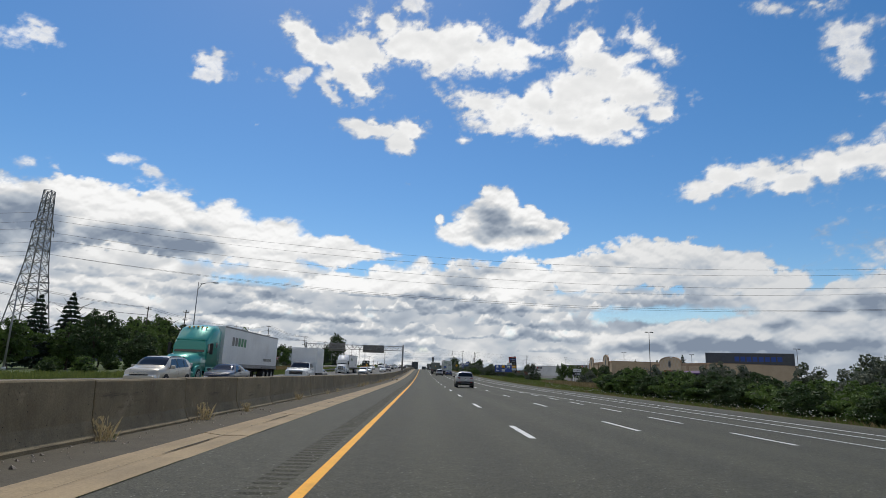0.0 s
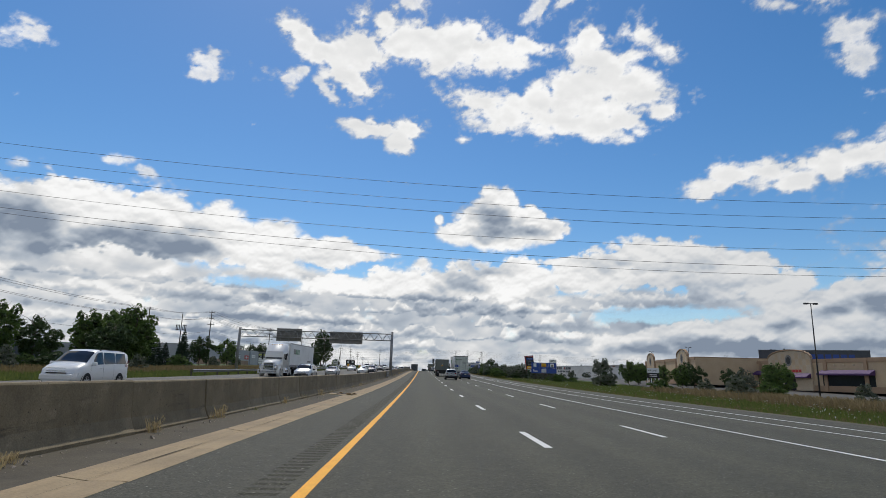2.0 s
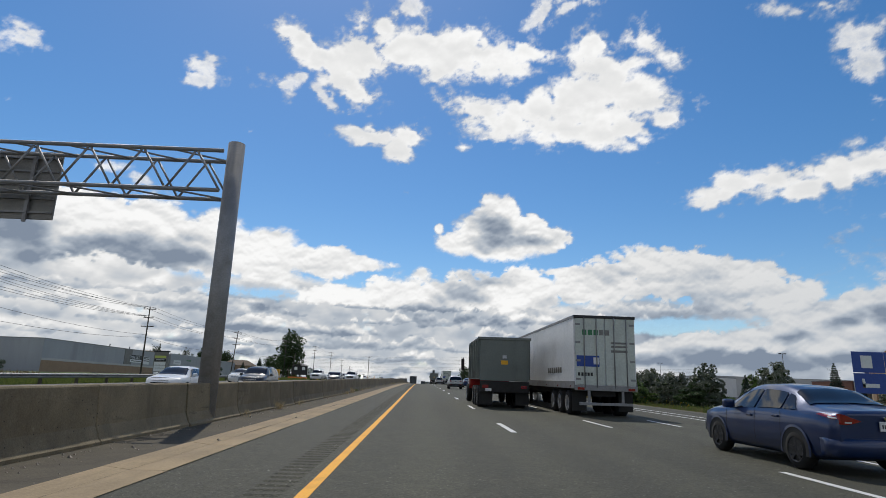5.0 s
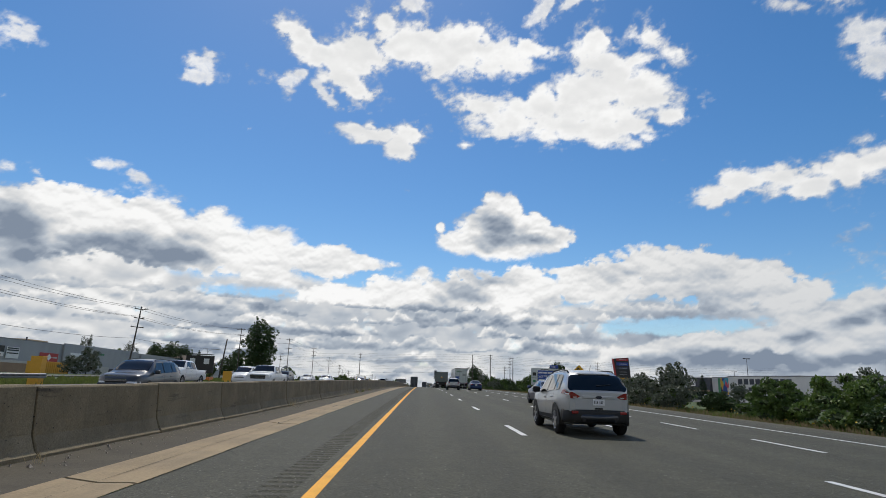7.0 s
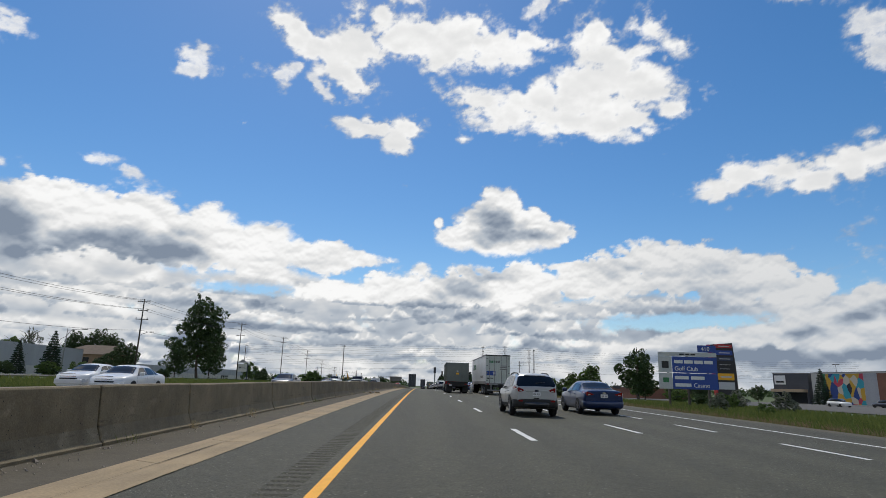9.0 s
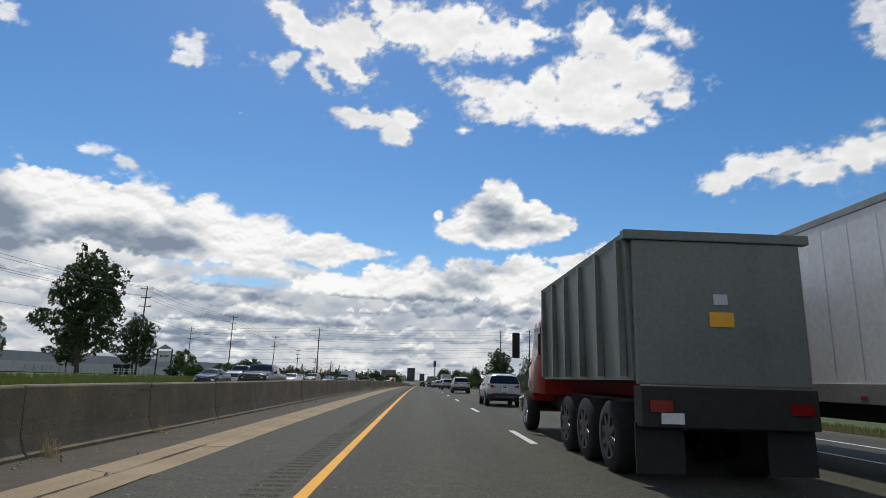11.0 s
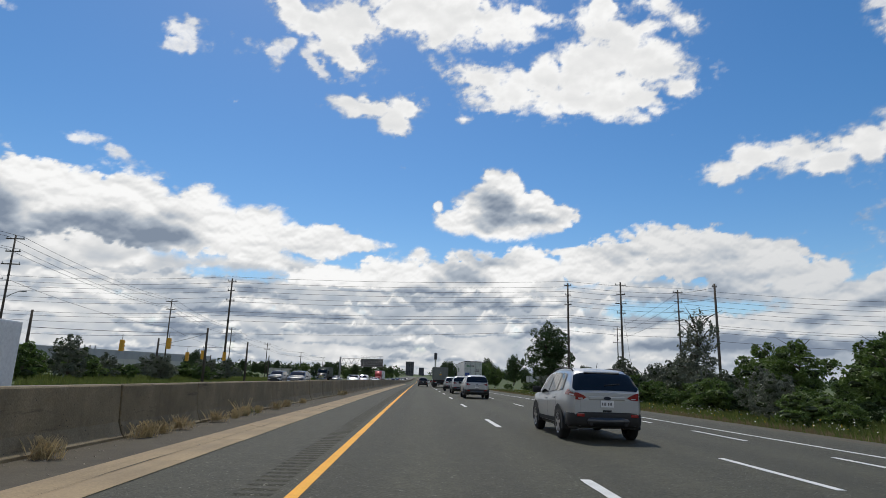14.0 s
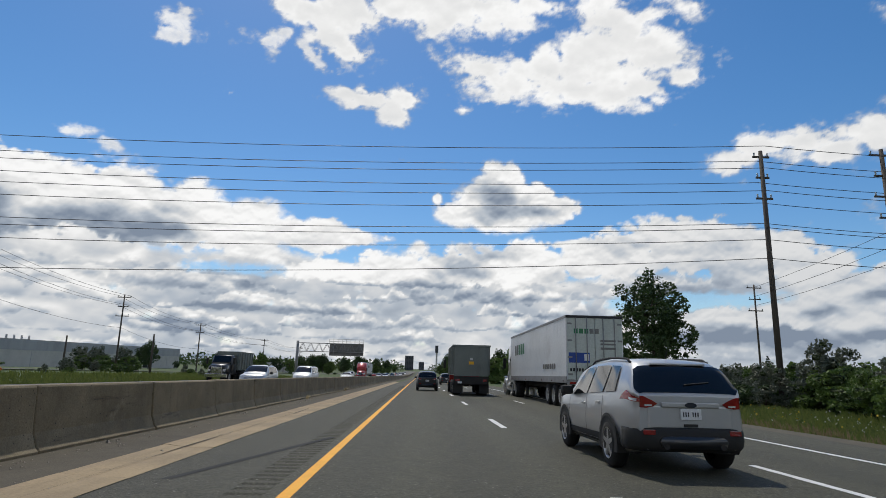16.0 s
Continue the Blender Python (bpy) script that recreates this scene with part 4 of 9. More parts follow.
hedge(["bush", "broad"], -56, -32, 650, 780, 24, 0.45, 0.7, 32)
hedge(["broad", "broad", "big"], -170, -24, 790, 1160, 50, 0.55, 0.85, 33)
hedge(["broad", "broad", "big"], -75, -26, 820, 1060, 34, 0.5, 0.75, 49)
hedge(["bush", "olive", "bush"], -34, -27.5, 482, 530, 15, 0.8, 1.2, 50)
hedge(["bush", "bush", "olive"], -46, -28, 548, 625, 18, 0.22, 0.42, 51)


def build_far_woods():
    """Distant woods along the horizon, one uneven mass of foliage clumps."""
    rnd = random.Random(9)
    spots = []
    for _ in range(60000):
        y = rnd.uniform(1150, 2600)
        x = rnd.uniform(-1.3, 1.3) * y * 0.8
        if abs(x) < 30:
            continue
        h = 14 + 7 * noise.noise(Vector((x * 0.012, y * 0.012, 0))) + 3 * noise.noise(Vector((x * 0.06, y * 0.06, 2)))
        spots.append(((x, y, ground_z(x, y) + rnd.uniform(0.1, 1) * h), (0, -0.5, 0.6)))
    vs, fs = leaf_soup(rnd, spots, 3.6)
    me = bpy.data.meshes.new("far_woods")
    me.from_pydata([tuple(v) for v in vs], [], fs)
    me.materials.append(LEAF_DARK)
    tagged(new("far_woods", me), "dark green woods along the horizon", "woods", "", "stuff")


build_far_woods()


def build_grass(name, mats, spans, per_m, hmin, hmax, seed, label, width=0.02, clump=4):
    """Tufts of bent blades over strips of verge: spans of (x at start, x at end, y0, y1)."""
    rnd = random.Random(seed)
    vs, fs = [], []
    for xa, xb, y0, y1 in spans:
        for _ in range(int((y1 - y0) * per_m)):
            y = rnd.uniform(y0, y1)
            e = edge_x(y) + 2.9 if xa > 0 else 0
            x = e + rnd.uniform(xa, xb) if xa > 0 else rnd.uniform(xa, xb)
            z = ground_z(x, y) - 0.08
            for _ in range(clump):
                a, h = rnd.uniform(0, 6.28), rnd.uniform(hmin, hmax)
                px, py = x + rnd.uniform(-0.15, 0.15), y + rnd.uniform(-0.15, 0.15)
                dx, dy, w = math.cos(a) * h * 0.35, math.sin(a) * h * 0.35, width
                b = len(vs)
                vs += [(px - w, py, z), (px + w, py, z), (px + dx * 0.4 + w * 0.7, py + dy * 0.4, z + h * 0.6), (px + dx, py + dy, z + h)]
                fs += [(b, b + 1, b + 2), (b, b + 2, b + 3)]
    me = bpy.data.meshes.new(name)
    me.from_pydata(vs, [], fs)
    me.materials.append(mats)
    tagged(new(name, me), label, "grass", "", "stuff")


build_grass("verge_grass", BLADE, [(0.1, 3.2, 10, 560)], 60, 0.06, 0.2, 11, "rough green verge grass", 0.03)
build_grass("rough_grass", BLADE, [(3.0, 7.0, 10, 560)], 45, 0.1, 0.34, 10, "longer rough green verge grass", 0.03)
build_grass("meadow_grass", BLADE, [(6, 22, 84, 200), (6, 20, 290, 345), (4, 14, 440, 545)], 55, 0.2, 0.55, 12, "tall unmown meadow grass", 0.05)
build_grass("dry_meadow", DRY, [(11, 24, 80, 135)], 60, 0.5, 1.1, 13, "tan dry meadow grass", 0.05)
build_grass("verge_straw", DRY, [(0.1, 7.5, 10, 560), (0.05, 1.6, 200, 545)], 9, 0.1, 0.4, 17, "straw-coloured grass among the verge green", 0.022)
build_grass("far_verge_grass", BLADE, [(-34, -23, 30, 620)], 34, 0.2, 0.55, 14, "green verge grass beyond the opposite road", 0.06)
build_grass("far_dry_grass", DRY, [(-44, -33, 110, 210)], 40, 0.4, 0.9, 15, "tan dry grass before the trees", 0.06)


def build_flowers(name, mat, spans, per_m, seed, label, size=0.045):
    rnd = random.Random(seed)
    spots = []
    for xa, xb, y0, y1 in spans:
        for _ in range(int((y1 - y0) * per_m)):
            y = rnd.uniform(y0, y1)
            x = edge_x(y) + 2.9 + rnd.uniform(xa, xb)
            k = noise.noise(Vector((x * 0.3, y * 0.12, seed)))
            if k > -0.1:
                spots.append(((x, y, ground_z(x, y) + rnd.uniform(0.2, 0.6)), (0, -0.3, 0.8)))
    vs, fs = leaf_soup(rnd, spots, size * 2)
    me = bpy.data.meshes.new(name)
    me.from_pydata([tuple(v) for v in vs], [], fs)
    me.materials.append(mat)
    tagged(new(name, me), label, "flowers", "", "stuff")


build_flowers("white_flowers", FLOWER, [(1.8, 4.2, 10, 90), (3, 12, 90, 200), (1.5, 8, 400, 545)], 11, 21, "white wild flowers in the verge", 0.035)
build_flowers("yellow_flowers", GOLD, [(0.5, 4, 180, 290), (2, 9, 440, 540)], 3, 22, "small yellow flowers in the verge")

# ---- poles, wires, gantries, signs ----
WOOD = simple("weathered_pole_wood", (0.05, 0.042, 0.034), (0.095, 0.08, 0.066), 0.9, 0, 2, 25, None, 0.4, 0, (1, 1, 0.15))
STEEL = simple("galvanised_steel", (0.2, 0.2, 0.2), (0.3, 0.3, 0.3), 0.55, 0.4, 2, 30, (0.14, 0.12, 0.1))
LATTICE = simple("tower_steel", (0.16, 0.16, 0.16), (0.24, 0.24, 0.24), 0.6, 0.3, 1, 10)
CABLE = simple("black_cable", (0.02, 0.02, 0.022), (0.035, 0.035, 0.038), 0.6)
DARK_STEEL = simple("dark_lamp_steel", (0.03, 0.03, 0.03), (0.055, 0.053, 0.05), 0.5, 0.3)
SIGN_BACK = simple("sign_back_aluminium", (0.16, 0.155, 0.145), (0.23, 0.225, 0.21), 0.5, 0.5, 1.2, 20, (0.1, 0.095, 0.085))
SIGN_BLUE = simple("blue_sign_sheet", (0.015, 0.05, 0.25), (0.02, 0.065, 0.31), 0.45)
SIGN_WHITE = simple("white_sign_sheet", (0.62, 0.63, 0.63), (0.72, 0.73, 0.73), 0.45)
SIGN_GREY = simple("pale_grey_sign_sheet", (0.42, 0.44, 0.44), (0.5, 0.52, 0.52), 0.5)
SIGN_YELLOW = simple("yellow_sign_sheet", (0.72, 0.36, 0.01), (0.8, 0.42, 0.015), 0.4)
SIGN_BLACK = simple("black_sign_ink", (0.012, 0.012, 0.013), (0.02, 0.02, 0.021), 0.5)
SLATE_BLUE = simple("slate_blue_sheet", (0.02, 0.03, 0.06), (0.03, 0.045, 0.08), 0.45)
SIGN_RED = simple("red_sign_sheet", (0.35, 0.02, 0.02), (0.45, 0.03, 0.03), 0.45)
SIGN_GREEN = simple("green_sign_sheet", (0.03, 0.16, 0.06), (0.04, 0.2, 0.08), 0.45)
SIGN_LIME = simple("lime_sign_sheet", (0.42, 0.47, 0.09), (0.48, 0.53, 0.12), 0.45)
SIGNAL_YELLOW = simple("signal_yellow", (0.6, 0.3, 0.02), (0.7, 0.36, 0.03), 0.5)
ORANGE = simple("orange_paint", (0.6, 0.16, 0.02), (0.7, 0.2, 0.03), 0.5)


def utility_pole(x, y, h, arms=2, wide=2.2, lamp=0, label="weathered wooden utility pole with crossarms", lean=0.0, r=0.17, cross="x", extra=False):
    m = Matrix.Translation((x, y, ground_z(x, y) - 0.1)) @ Matrix.Rotation(lean, 4, "Y")
    root = thing("utility_pole", m, label, "utility pole", "utility poles")
    h += level(y) - ground_z(x, y) + 0.1
    part("shaft", tube(bmesh.new(), (0, 0, -0.3), (0, 0, h), r, r * 0.62, 10), WOOD, root)
    for i in range(arms):
        z = h - 0.5 - 1.7 * i
        w = wide * (1 if i % 2 == 0 else 0.8) / 2
        bm = bmesh.new()
        if cross == "x":
            box(bm, -w, w, -0.06, 0.06, z - 0.07, z + 0.07)
        else:
            box(bm, -0.06, 0.06, -w, w, z - 0.07, z + 0.07)
        part("crossarm", bm, WOOD, root)
        for s in (-1, 1):
            p = Vector((s * (w - 0.12), 0, z + 0.07)) if cross == "x" else Vector((0, s * (w - 0.12), z + 0.07))
            bm = bmesh.new()
            for k, rr in enumerate((0.05, 0.075, 0.05, 0.075)):
                tube(bm, p + Vector((0, 0, 0.07 * k)), p + Vector((0, 0, 0.07 * k + 0.06)), rr, rr * 0.8, 8)
            part("insulator", bm, SIGN_GREY, root)
    if extra:
        for s in (-1, 1):
            bm = bmesh.new()
            box(bm, s * 0.9 - 0.5, s * 0.9 + 0.5, -0.1, 0.1, h - 4.6, h - 4.4)
            box(bm, s * 0.9 - 0.5, s * 0.9 + 0.5, -0.1, 0.1, h - 3.3, h - 3.1)
            for k in range(3):
                box(bm, s * 0.9 - 0.5 + 0.42 * k, s * 0.9 - 0.36 + 0.42 * k, -0.1, 0.1, h - 4.4, h - 3.3)
            part("switch_frame", bm, DARK_STEEL, root)
    if lamp:
        bm = bmesh.new()
        pts = [Vector((0, 0, h * 0.52)), Vector((0.7 * lamp, 0, h * 0.55)), Vector((1.7 * lamp, 0, h * 0.575)), Vector((2.5 * lamp, 0, h * 0.575))]
        bars(bm, pts, 0.045, 6)
        arm = part("lamp_arm", bm, STEEL, root)
        part("lamp_head", box(bmesh.new(), 2.3 * lamp - 0.35, 2.3 * lamp + 0.35, -0.13, 0.13, h * 0.575 - 0.08, h * 0.575 + 0.07, 0, 0.05), STEEL, arm)
    return root


def wire(name, a, b, sag, r, label, n=18):
    """A hanging cable between two points."""
    a, b = Vector(a), Vector(b)
    bm = bmesh.new()
    pts = [a.lerp(b, i / n) - Vector((0, 0, 4 * sag * (i / n) * (1 - i / n))) for i in range(n + 1)]
    bars(bm, pts, r, 5)
    ob = new(name, mesh_of(name, bm, CABLE))
    return tagged(ob, label, "cable", "overhead cables")


# the line of poles along the service road on the left, with its cables
LINE = [(-54, 270, 13.4), (-55, 327, 13.4), (-54.6, 391, 15.6), (-54, 452, 17.8), (-54, 506, 18.4), (-54.2, 557, 16.8), (-53.8, 598, 14.4), (-51.8, 631, 12.2), (-52, 690, 12), (-52, 750, 12)]
for i, (x, y, h) in enumerate(LINE):
    utility_pole(x, y, h, 3 if h > 13 else 2, 2.4, 1 if i in (2, 4) else 0, lean=0.07 if i == 1 else 0.0)
for (xa, ya, ha), (xb, yb, hb) in zip([(-54, 215, 13.4)] + LINE, LINE):
    for dx, dz in ((-1.0, -0.2), (1.0, -0.2), (-0.8, -1.9), (0.8, -1.9), (0.15, -6.0)):
        wire("overhead_cable", (xa + dx, ya, level(ya) + ha + dz), (xb + dx, yb, level(yb) + hb + dz), 0.9, 0.025, "thin black overhead power cable")
utility_pole(-63, 135, 13.6, 1, 2.4, cross="y")
utility_pole(-53.7, 132, 12.9, 3, 1.3, lean=0.04)
utility_pole(-61.8, 195, 13.2, 3, 1.6, lamp=1)
utility_pole(-67, 226, 14.2, 0, extra=True, label="wooden utility pole carrying two square switch frames")
utility_pole(-59.6, 227.5, 15.4, 3, 1.8)
utility_pole(-37, 324, 7.6, 0, lean=0.1, label="leaning bare wooden pole")
utility_pole(-77, 536, 17.4, 3, 2.2)
utility_pole(-35.9, 571.5, 5.9, 0, label="short bare wooden pole beside the service road")
utility_pole(-52.8, 580.7, 5.9, 0, label="short bare wooden pole beside the service road")
utility_pole(-34, 533.3, 18.0, 3, 1.5, r=0.22)
utility_pole(26.5, 532.8, 19.2, 3, 1.3, r=0.24)
utility_pole(36.1, 532.5, 19.6, 4, 2.0, r=0.24)
utility_pole(46.7, 532.6, 18.6, 4, 1.8, r=0.2)
utility_pole(46, 517.8, 17.3, 1, 0.8, r=0.25)
utility_pole(49.4, 574.2, 15.6, 3, 2.2)
utility_pole(93.7, 530.5, 17.4, 3, 2.6)
for a, b in (((-63, 135, 13.6), (-61.8, 195, 13.2)), ((-61.8, 195, 13.2), (-59.6, 227.5, 15.4)), ((-59.6, 227.5, 15.4), (-54, 270, 13.4)), ((-65, 75, 13.5), (-63, 135, 13.6))):
    for dx, dz in ((-0.8, -0.2), (0.8, -0.2), (-0.6, -1.9), (0.6, -1.9), (0, -5.5)):
        wire("overhead_cable", (a[0] + dx, a[1], level(a[1]) + a[2] + dz), (b[0] + dx, b[1], level(b[1]) + b[2] + dz), 0.8, 0.025, "thin black overhead power cable")
# the cables that cross the road near the end
for za, zb, dy in ((18.2, 19.4, -0.6), (17.4, 18.6, 0.6), (16.4, 17.6, -0.6), (15.8, 16.8, 0.6), (14.6, 15.8, -0.5), (13.9, 15.1, 0.5), (12.1, 13.4, 0.3), (11.4, 12.9, -0.3), (10.5, 12.1, 0.2), (8.2, 10.6, 0)):
    wire("overhead_cable", (-34, 533.3 + dy, level(533) + za), (26.5, 532.8 + dy, level(533) + zb), 0.55, 0.026, "thin black cable crossing over the road")
    wire("overhead_cable", (26.5, 532.8 + dy, level(533) + zb), (46.7, 532.6 + dy, level(533) + zb - 0.6), 0.25, 0.026, "thin black cable crossing over the road", 8)
    wire("overhead_cable", (46.7, 532.6 + dy, level(533) + zb - 0.6), (93.7, 530.5 + dy, level(533) + zb - 1.9), 0.6, 0.026, "thin black cable crossing over the road", 10)
    wire("overhead_cable", (93.7, 530.5 + dy, level(533) + zb - 1.9), (190, 527 + dy, level(533) + zb - 2.5), 1.4, 0.026, "thin black cable crossing over the road", 10)
    wire("overhead_cable", (-77, 536 + dy, level(533) + za - 0.7), (-34, 533.3 + dy, level(533) + za), 0.6, 0.026, "thin black cable crossing over the road", 10)
wire("guy_wire", (36.1, 532.4, level(533) + 17), (33.5, 520, level(520)), 0.0, 0.02, "slanting steel guy wire of a utility pole", 2)
for dz in (-0.5, -2.2, -3.9):
    wire("overhead_cable", (46.7, 532.6, level(533) + 18.6 + dz), (49.4, 574.2, level(574) + 15.6 + dz * 0.8), 0.5, 0.025, "thin black overhead power cable", 10)
    wire("overhead_cable", (46, 517.8, level(518) + 17.2 + dz), (46.7, 532.6, level(533) + 18.4 + dz), 0.1, 0.025, "thin black overhead power cable", 4)


def lattice_tower(x, y, h):
    root = thing("transmission_tower", Matrix.Translation((x, y, ground_z(x, y) - 0.1)) @ Matrix.Rotation(0.12, 4, "Z"), "tall grey steel lattice transmission tower", "transmission tower")
    root.scale = (1.07, 1.07, 1.07)

    def half(z):
        return float(np.interp(z / h, [0, 0.55, 0.8, 1], [4.6, 1.9, 1.25, 0.9]))

    levels = [0, 4.5, 9, 13.5, 17.5, 21.2, 24.6, 27.6, 30.4, 33, 35.4, 37.8, 40.2, h]
    corners = [(1, 1), (-1, 1), (-1, -1), (1, -1)]
    for sx, sy in corners:
        bm = bmesh.new()
        bars(bm, [(sx * half(a), sy * half(a), a) for a in levels], 0.15, 5)
        part("leg", bm, LATTICE, root)
    bm = bmesh.new()
    for a, b in zip(levels, levels[1:]):
        for (sx, sy), (tx, ty) in zip(corners, corners[1:] + corners[:1]):
            tube(bm, (sx * half(a), sy * half(a), a), (tx * half(b), ty * half(b), b), 0.085, 0.085, 4, caps=False)
            tube(bm, (tx * half(a), ty * half(a), a), (sx * half(b), sy * half(b), b), 0.085, 0.085, 4, caps=False)
            tube(bm, (sx * half(b), sy * half(b), b), (tx * half(b), ty * half(b), b), 0.085, 0.085, 4, caps=False)
    part("bracing", bm, LATTICE, root)
    for z, w in ((39.2, 3.2), (33.6, 5.6), (27.8, 4.4)):
        bm = bmesh.new()
        for s in (-1, 1):
            for o in (-1, 1):
                tube(bm, (o * half(z), s * half(z), z), (0, s * w, z), 0.11, 0.08, 4, caps=False)
                tube(bm, (o * half(z), s * half(z), z + 1.5), (0, s * w, z), 0.11, 0.08, 4, caps=False)
            for k in range(1, 4):
                t = k / 4
                tube(bm, (half(z) * (1 - t), s * (half(z) + (w - half(z)) * t), z), (-half(z) * (1 - t), s * (half(z) + (w - half(z)) * t), z), 0.04, 0.04, 4, caps=False)
            tube(bm, (0, s * w, z), (0, s * w, z - 1.6), 0.1, 0.1, 6)
        part("crossarm", bm, LATTICE, root)


lattice_tower(-104, 156.5, 43.0)
# two circuits of three cables, swung from the tower over the road to a far one
for y, slope, z in ((152.1, -0.0148, 31.5), (159.5, -0.0178, 31.1), (148.8, -0.0135, 26.05), (162.5, -0.0195, 25.95), (151.5, -0.0125, 20.65), (162.4, 0.007, 21.55)):
    ends = [(x, y + slope * x, z - 0.0387 * x + 0.00039 * x * x) for x in (-104, 196)]
    wire("transmission_line", *ends, 0.00039 * 150 * 150, 0.032, "thick black transmission cable high over the road", 44)
    wire("transmission_line", (-330, y - 10, ends[0][2] - 6), ends[0], 4.0, 0.032, "thick black transmission cable high over the land", 12)


def lamp_post(x, y, h, arm=2.4, mat=STEEL, double=False, name="street_lamp", label="tall grey steel street lamp with a curved arm"):
    root = thing(name, Matrix.Translation((x, y, ground_z(x, y) - 0.1)), label, "street lamp", "street lamps")
    h += level(y) - ground_z(x, y) + 0.1
    part("pole", tube(bmesh.new(), (0, 0, 0), (0, 0, h), 0.12, 0.06, 10), mat, root)
    part("foot", tube(bmesh.new(), (0, 0, 0), (0, 0, 0.45), 0.22, 0.2, 10), SIGN_GREY, root)
    for s in ((-1, 1) if double else (1,)):
        if double:
            bm = box(bmesh.new(), 0, s * 0.5, -0.04, 0.04, h - 0.1, h - 0.02)
            bm2 = box(bmesh.new(), s * 0.4, s * 1.0, -0.2, 0.2, h - 0.2, h + 0.02, 0, 0.03)
        else:
            bm = bars(bmesh.new(), [Vector((0, 0, h - 1.2)), Vector((0.5, 0, h - 0.35)), Vector((1.2, 0, h - 0.08)), Vector((arm, 0, h))], 0.045, 6)
            bars(bm, [Vector((0, 0, h - 0.3)), Vector((1.2, 0, h - 0.08))], 0.03, 5)
            bm2 = box(bmesh.new(), arm - 0.1, arm + 0.75, -0.16, 0.16, h - 0.1, h + 0.06, 0, 0.05)
        a = part("arm", bm, mat, root)
        part("lamp_head", bm2, mat, a)
    return root


lamp_post(-36.6, 94.3, 14.4)
lamp_post(-44, 64, 9.6)
lamp_post(-57, 372, 8.0)
for x, y, h in ((56, 144, 12.6), (97.4, 310, 11), (93, 382, 11), (120, 260, 11), (86, 250, 10.5), (140, 330, 11), (75, 440, 10), (128, 455, 11), (150, 520, 10), (110, 170, 11)):
    lamp_post(x, y, h, 0, DARK_STEEL, True, "parking_lamp", "dark steel parking-lot lamp with two heads")


def lettering(name, text, size, mat, parent, loc, rot=(90, 0, 0), label="", align="LEFT"):
    cu = bpy.data.curves.new(name, "FONT")
    cu.body, cu.size, cu.extrude, cu.align_x = text, size, 0.004, align
    tmp = bpy.data.objects.new("tmp", cu)
    scene.collection.objects.link(tmp)
    bpy.context.view_layer.update()
    me = bpy.data.meshes.new_from_object(tmp.evaluated_get(bpy.context.evaluated_depsgraph_get()))
    bpy.data.objects.remove(tmp)
    me.materials.clear()
    me.materials.append(mat)
    ob = new(name, me)
    ob.parent = parent
    ob.matrix_local = pose(*loc, *rot)
    if label:
        tagged(ob, label)
    return ob


def panel(name, parent, x0, x1, z0, z1, mat, y=0.0, deep=0.04, label="", bevel=0.012):
    return part(name, box(bmesh.new(), x0, x1, y - deep, y, z0, z1, 0, bevel), mat, parent, label)


def truss(bm, xa, xb, z0, z1, y0, y1, n):
    """Four chords with zigzag bracing."""
    for y in (y0, y1):
        for z in (z0, z1):
            tube(bm, (xa, y, z), (xb, y, z), 0.06, 0.06, 6)
    for i in range(n):
        a, b = xa + (xb - xa) * i / n, xa + (xb - xa) * (i + 1) / n
        m = (a + b) / 2
        for y in (y0, y1):
            tube(bm, (a, y, z0), (m, y, z1), 0.035, 0.035, 5)
            tube(bm, (m, y, z1), (b, y, z0), 0.035, 0.035, 5)
        tube(bm, (a, y0, z1), (b, y1, z1), 0.03, 0.03, 5)
        tube(bm, (a, y0, z0), (b, y1, z0), 0.03, 0.03, 5)
    return bm


def sign_back(root, x0, x1, z0, z1, y):
    s = panel("sign_panel", root, x0, x1, z0, z1, SIGN_BACK, y + 0.05, 0.05, "grey aluminium back of a road sign")
    for k in range(5):
        z = z0 + (z1 - z0) * (k + 0.5) / 5
        part("stiffener", box(bmesh.new(), x0 + 0.05, x1 - 0.05, y - 0.055, y - 0.002, z - 0.03, z + 0.03), STEEL, s)
    n = max(2, int((x1 - x0) / 1.4))
    for k in range(n):
        x = x0 + (x1 - x0) * (k + 0.5) / n
        part("bracket", box(bmesh.new(), x - 0.05, x + 0.05, y - 0.12, y - 0.06, z0 - 0.1, z1 + 0.1), STEEL, s)
    return s


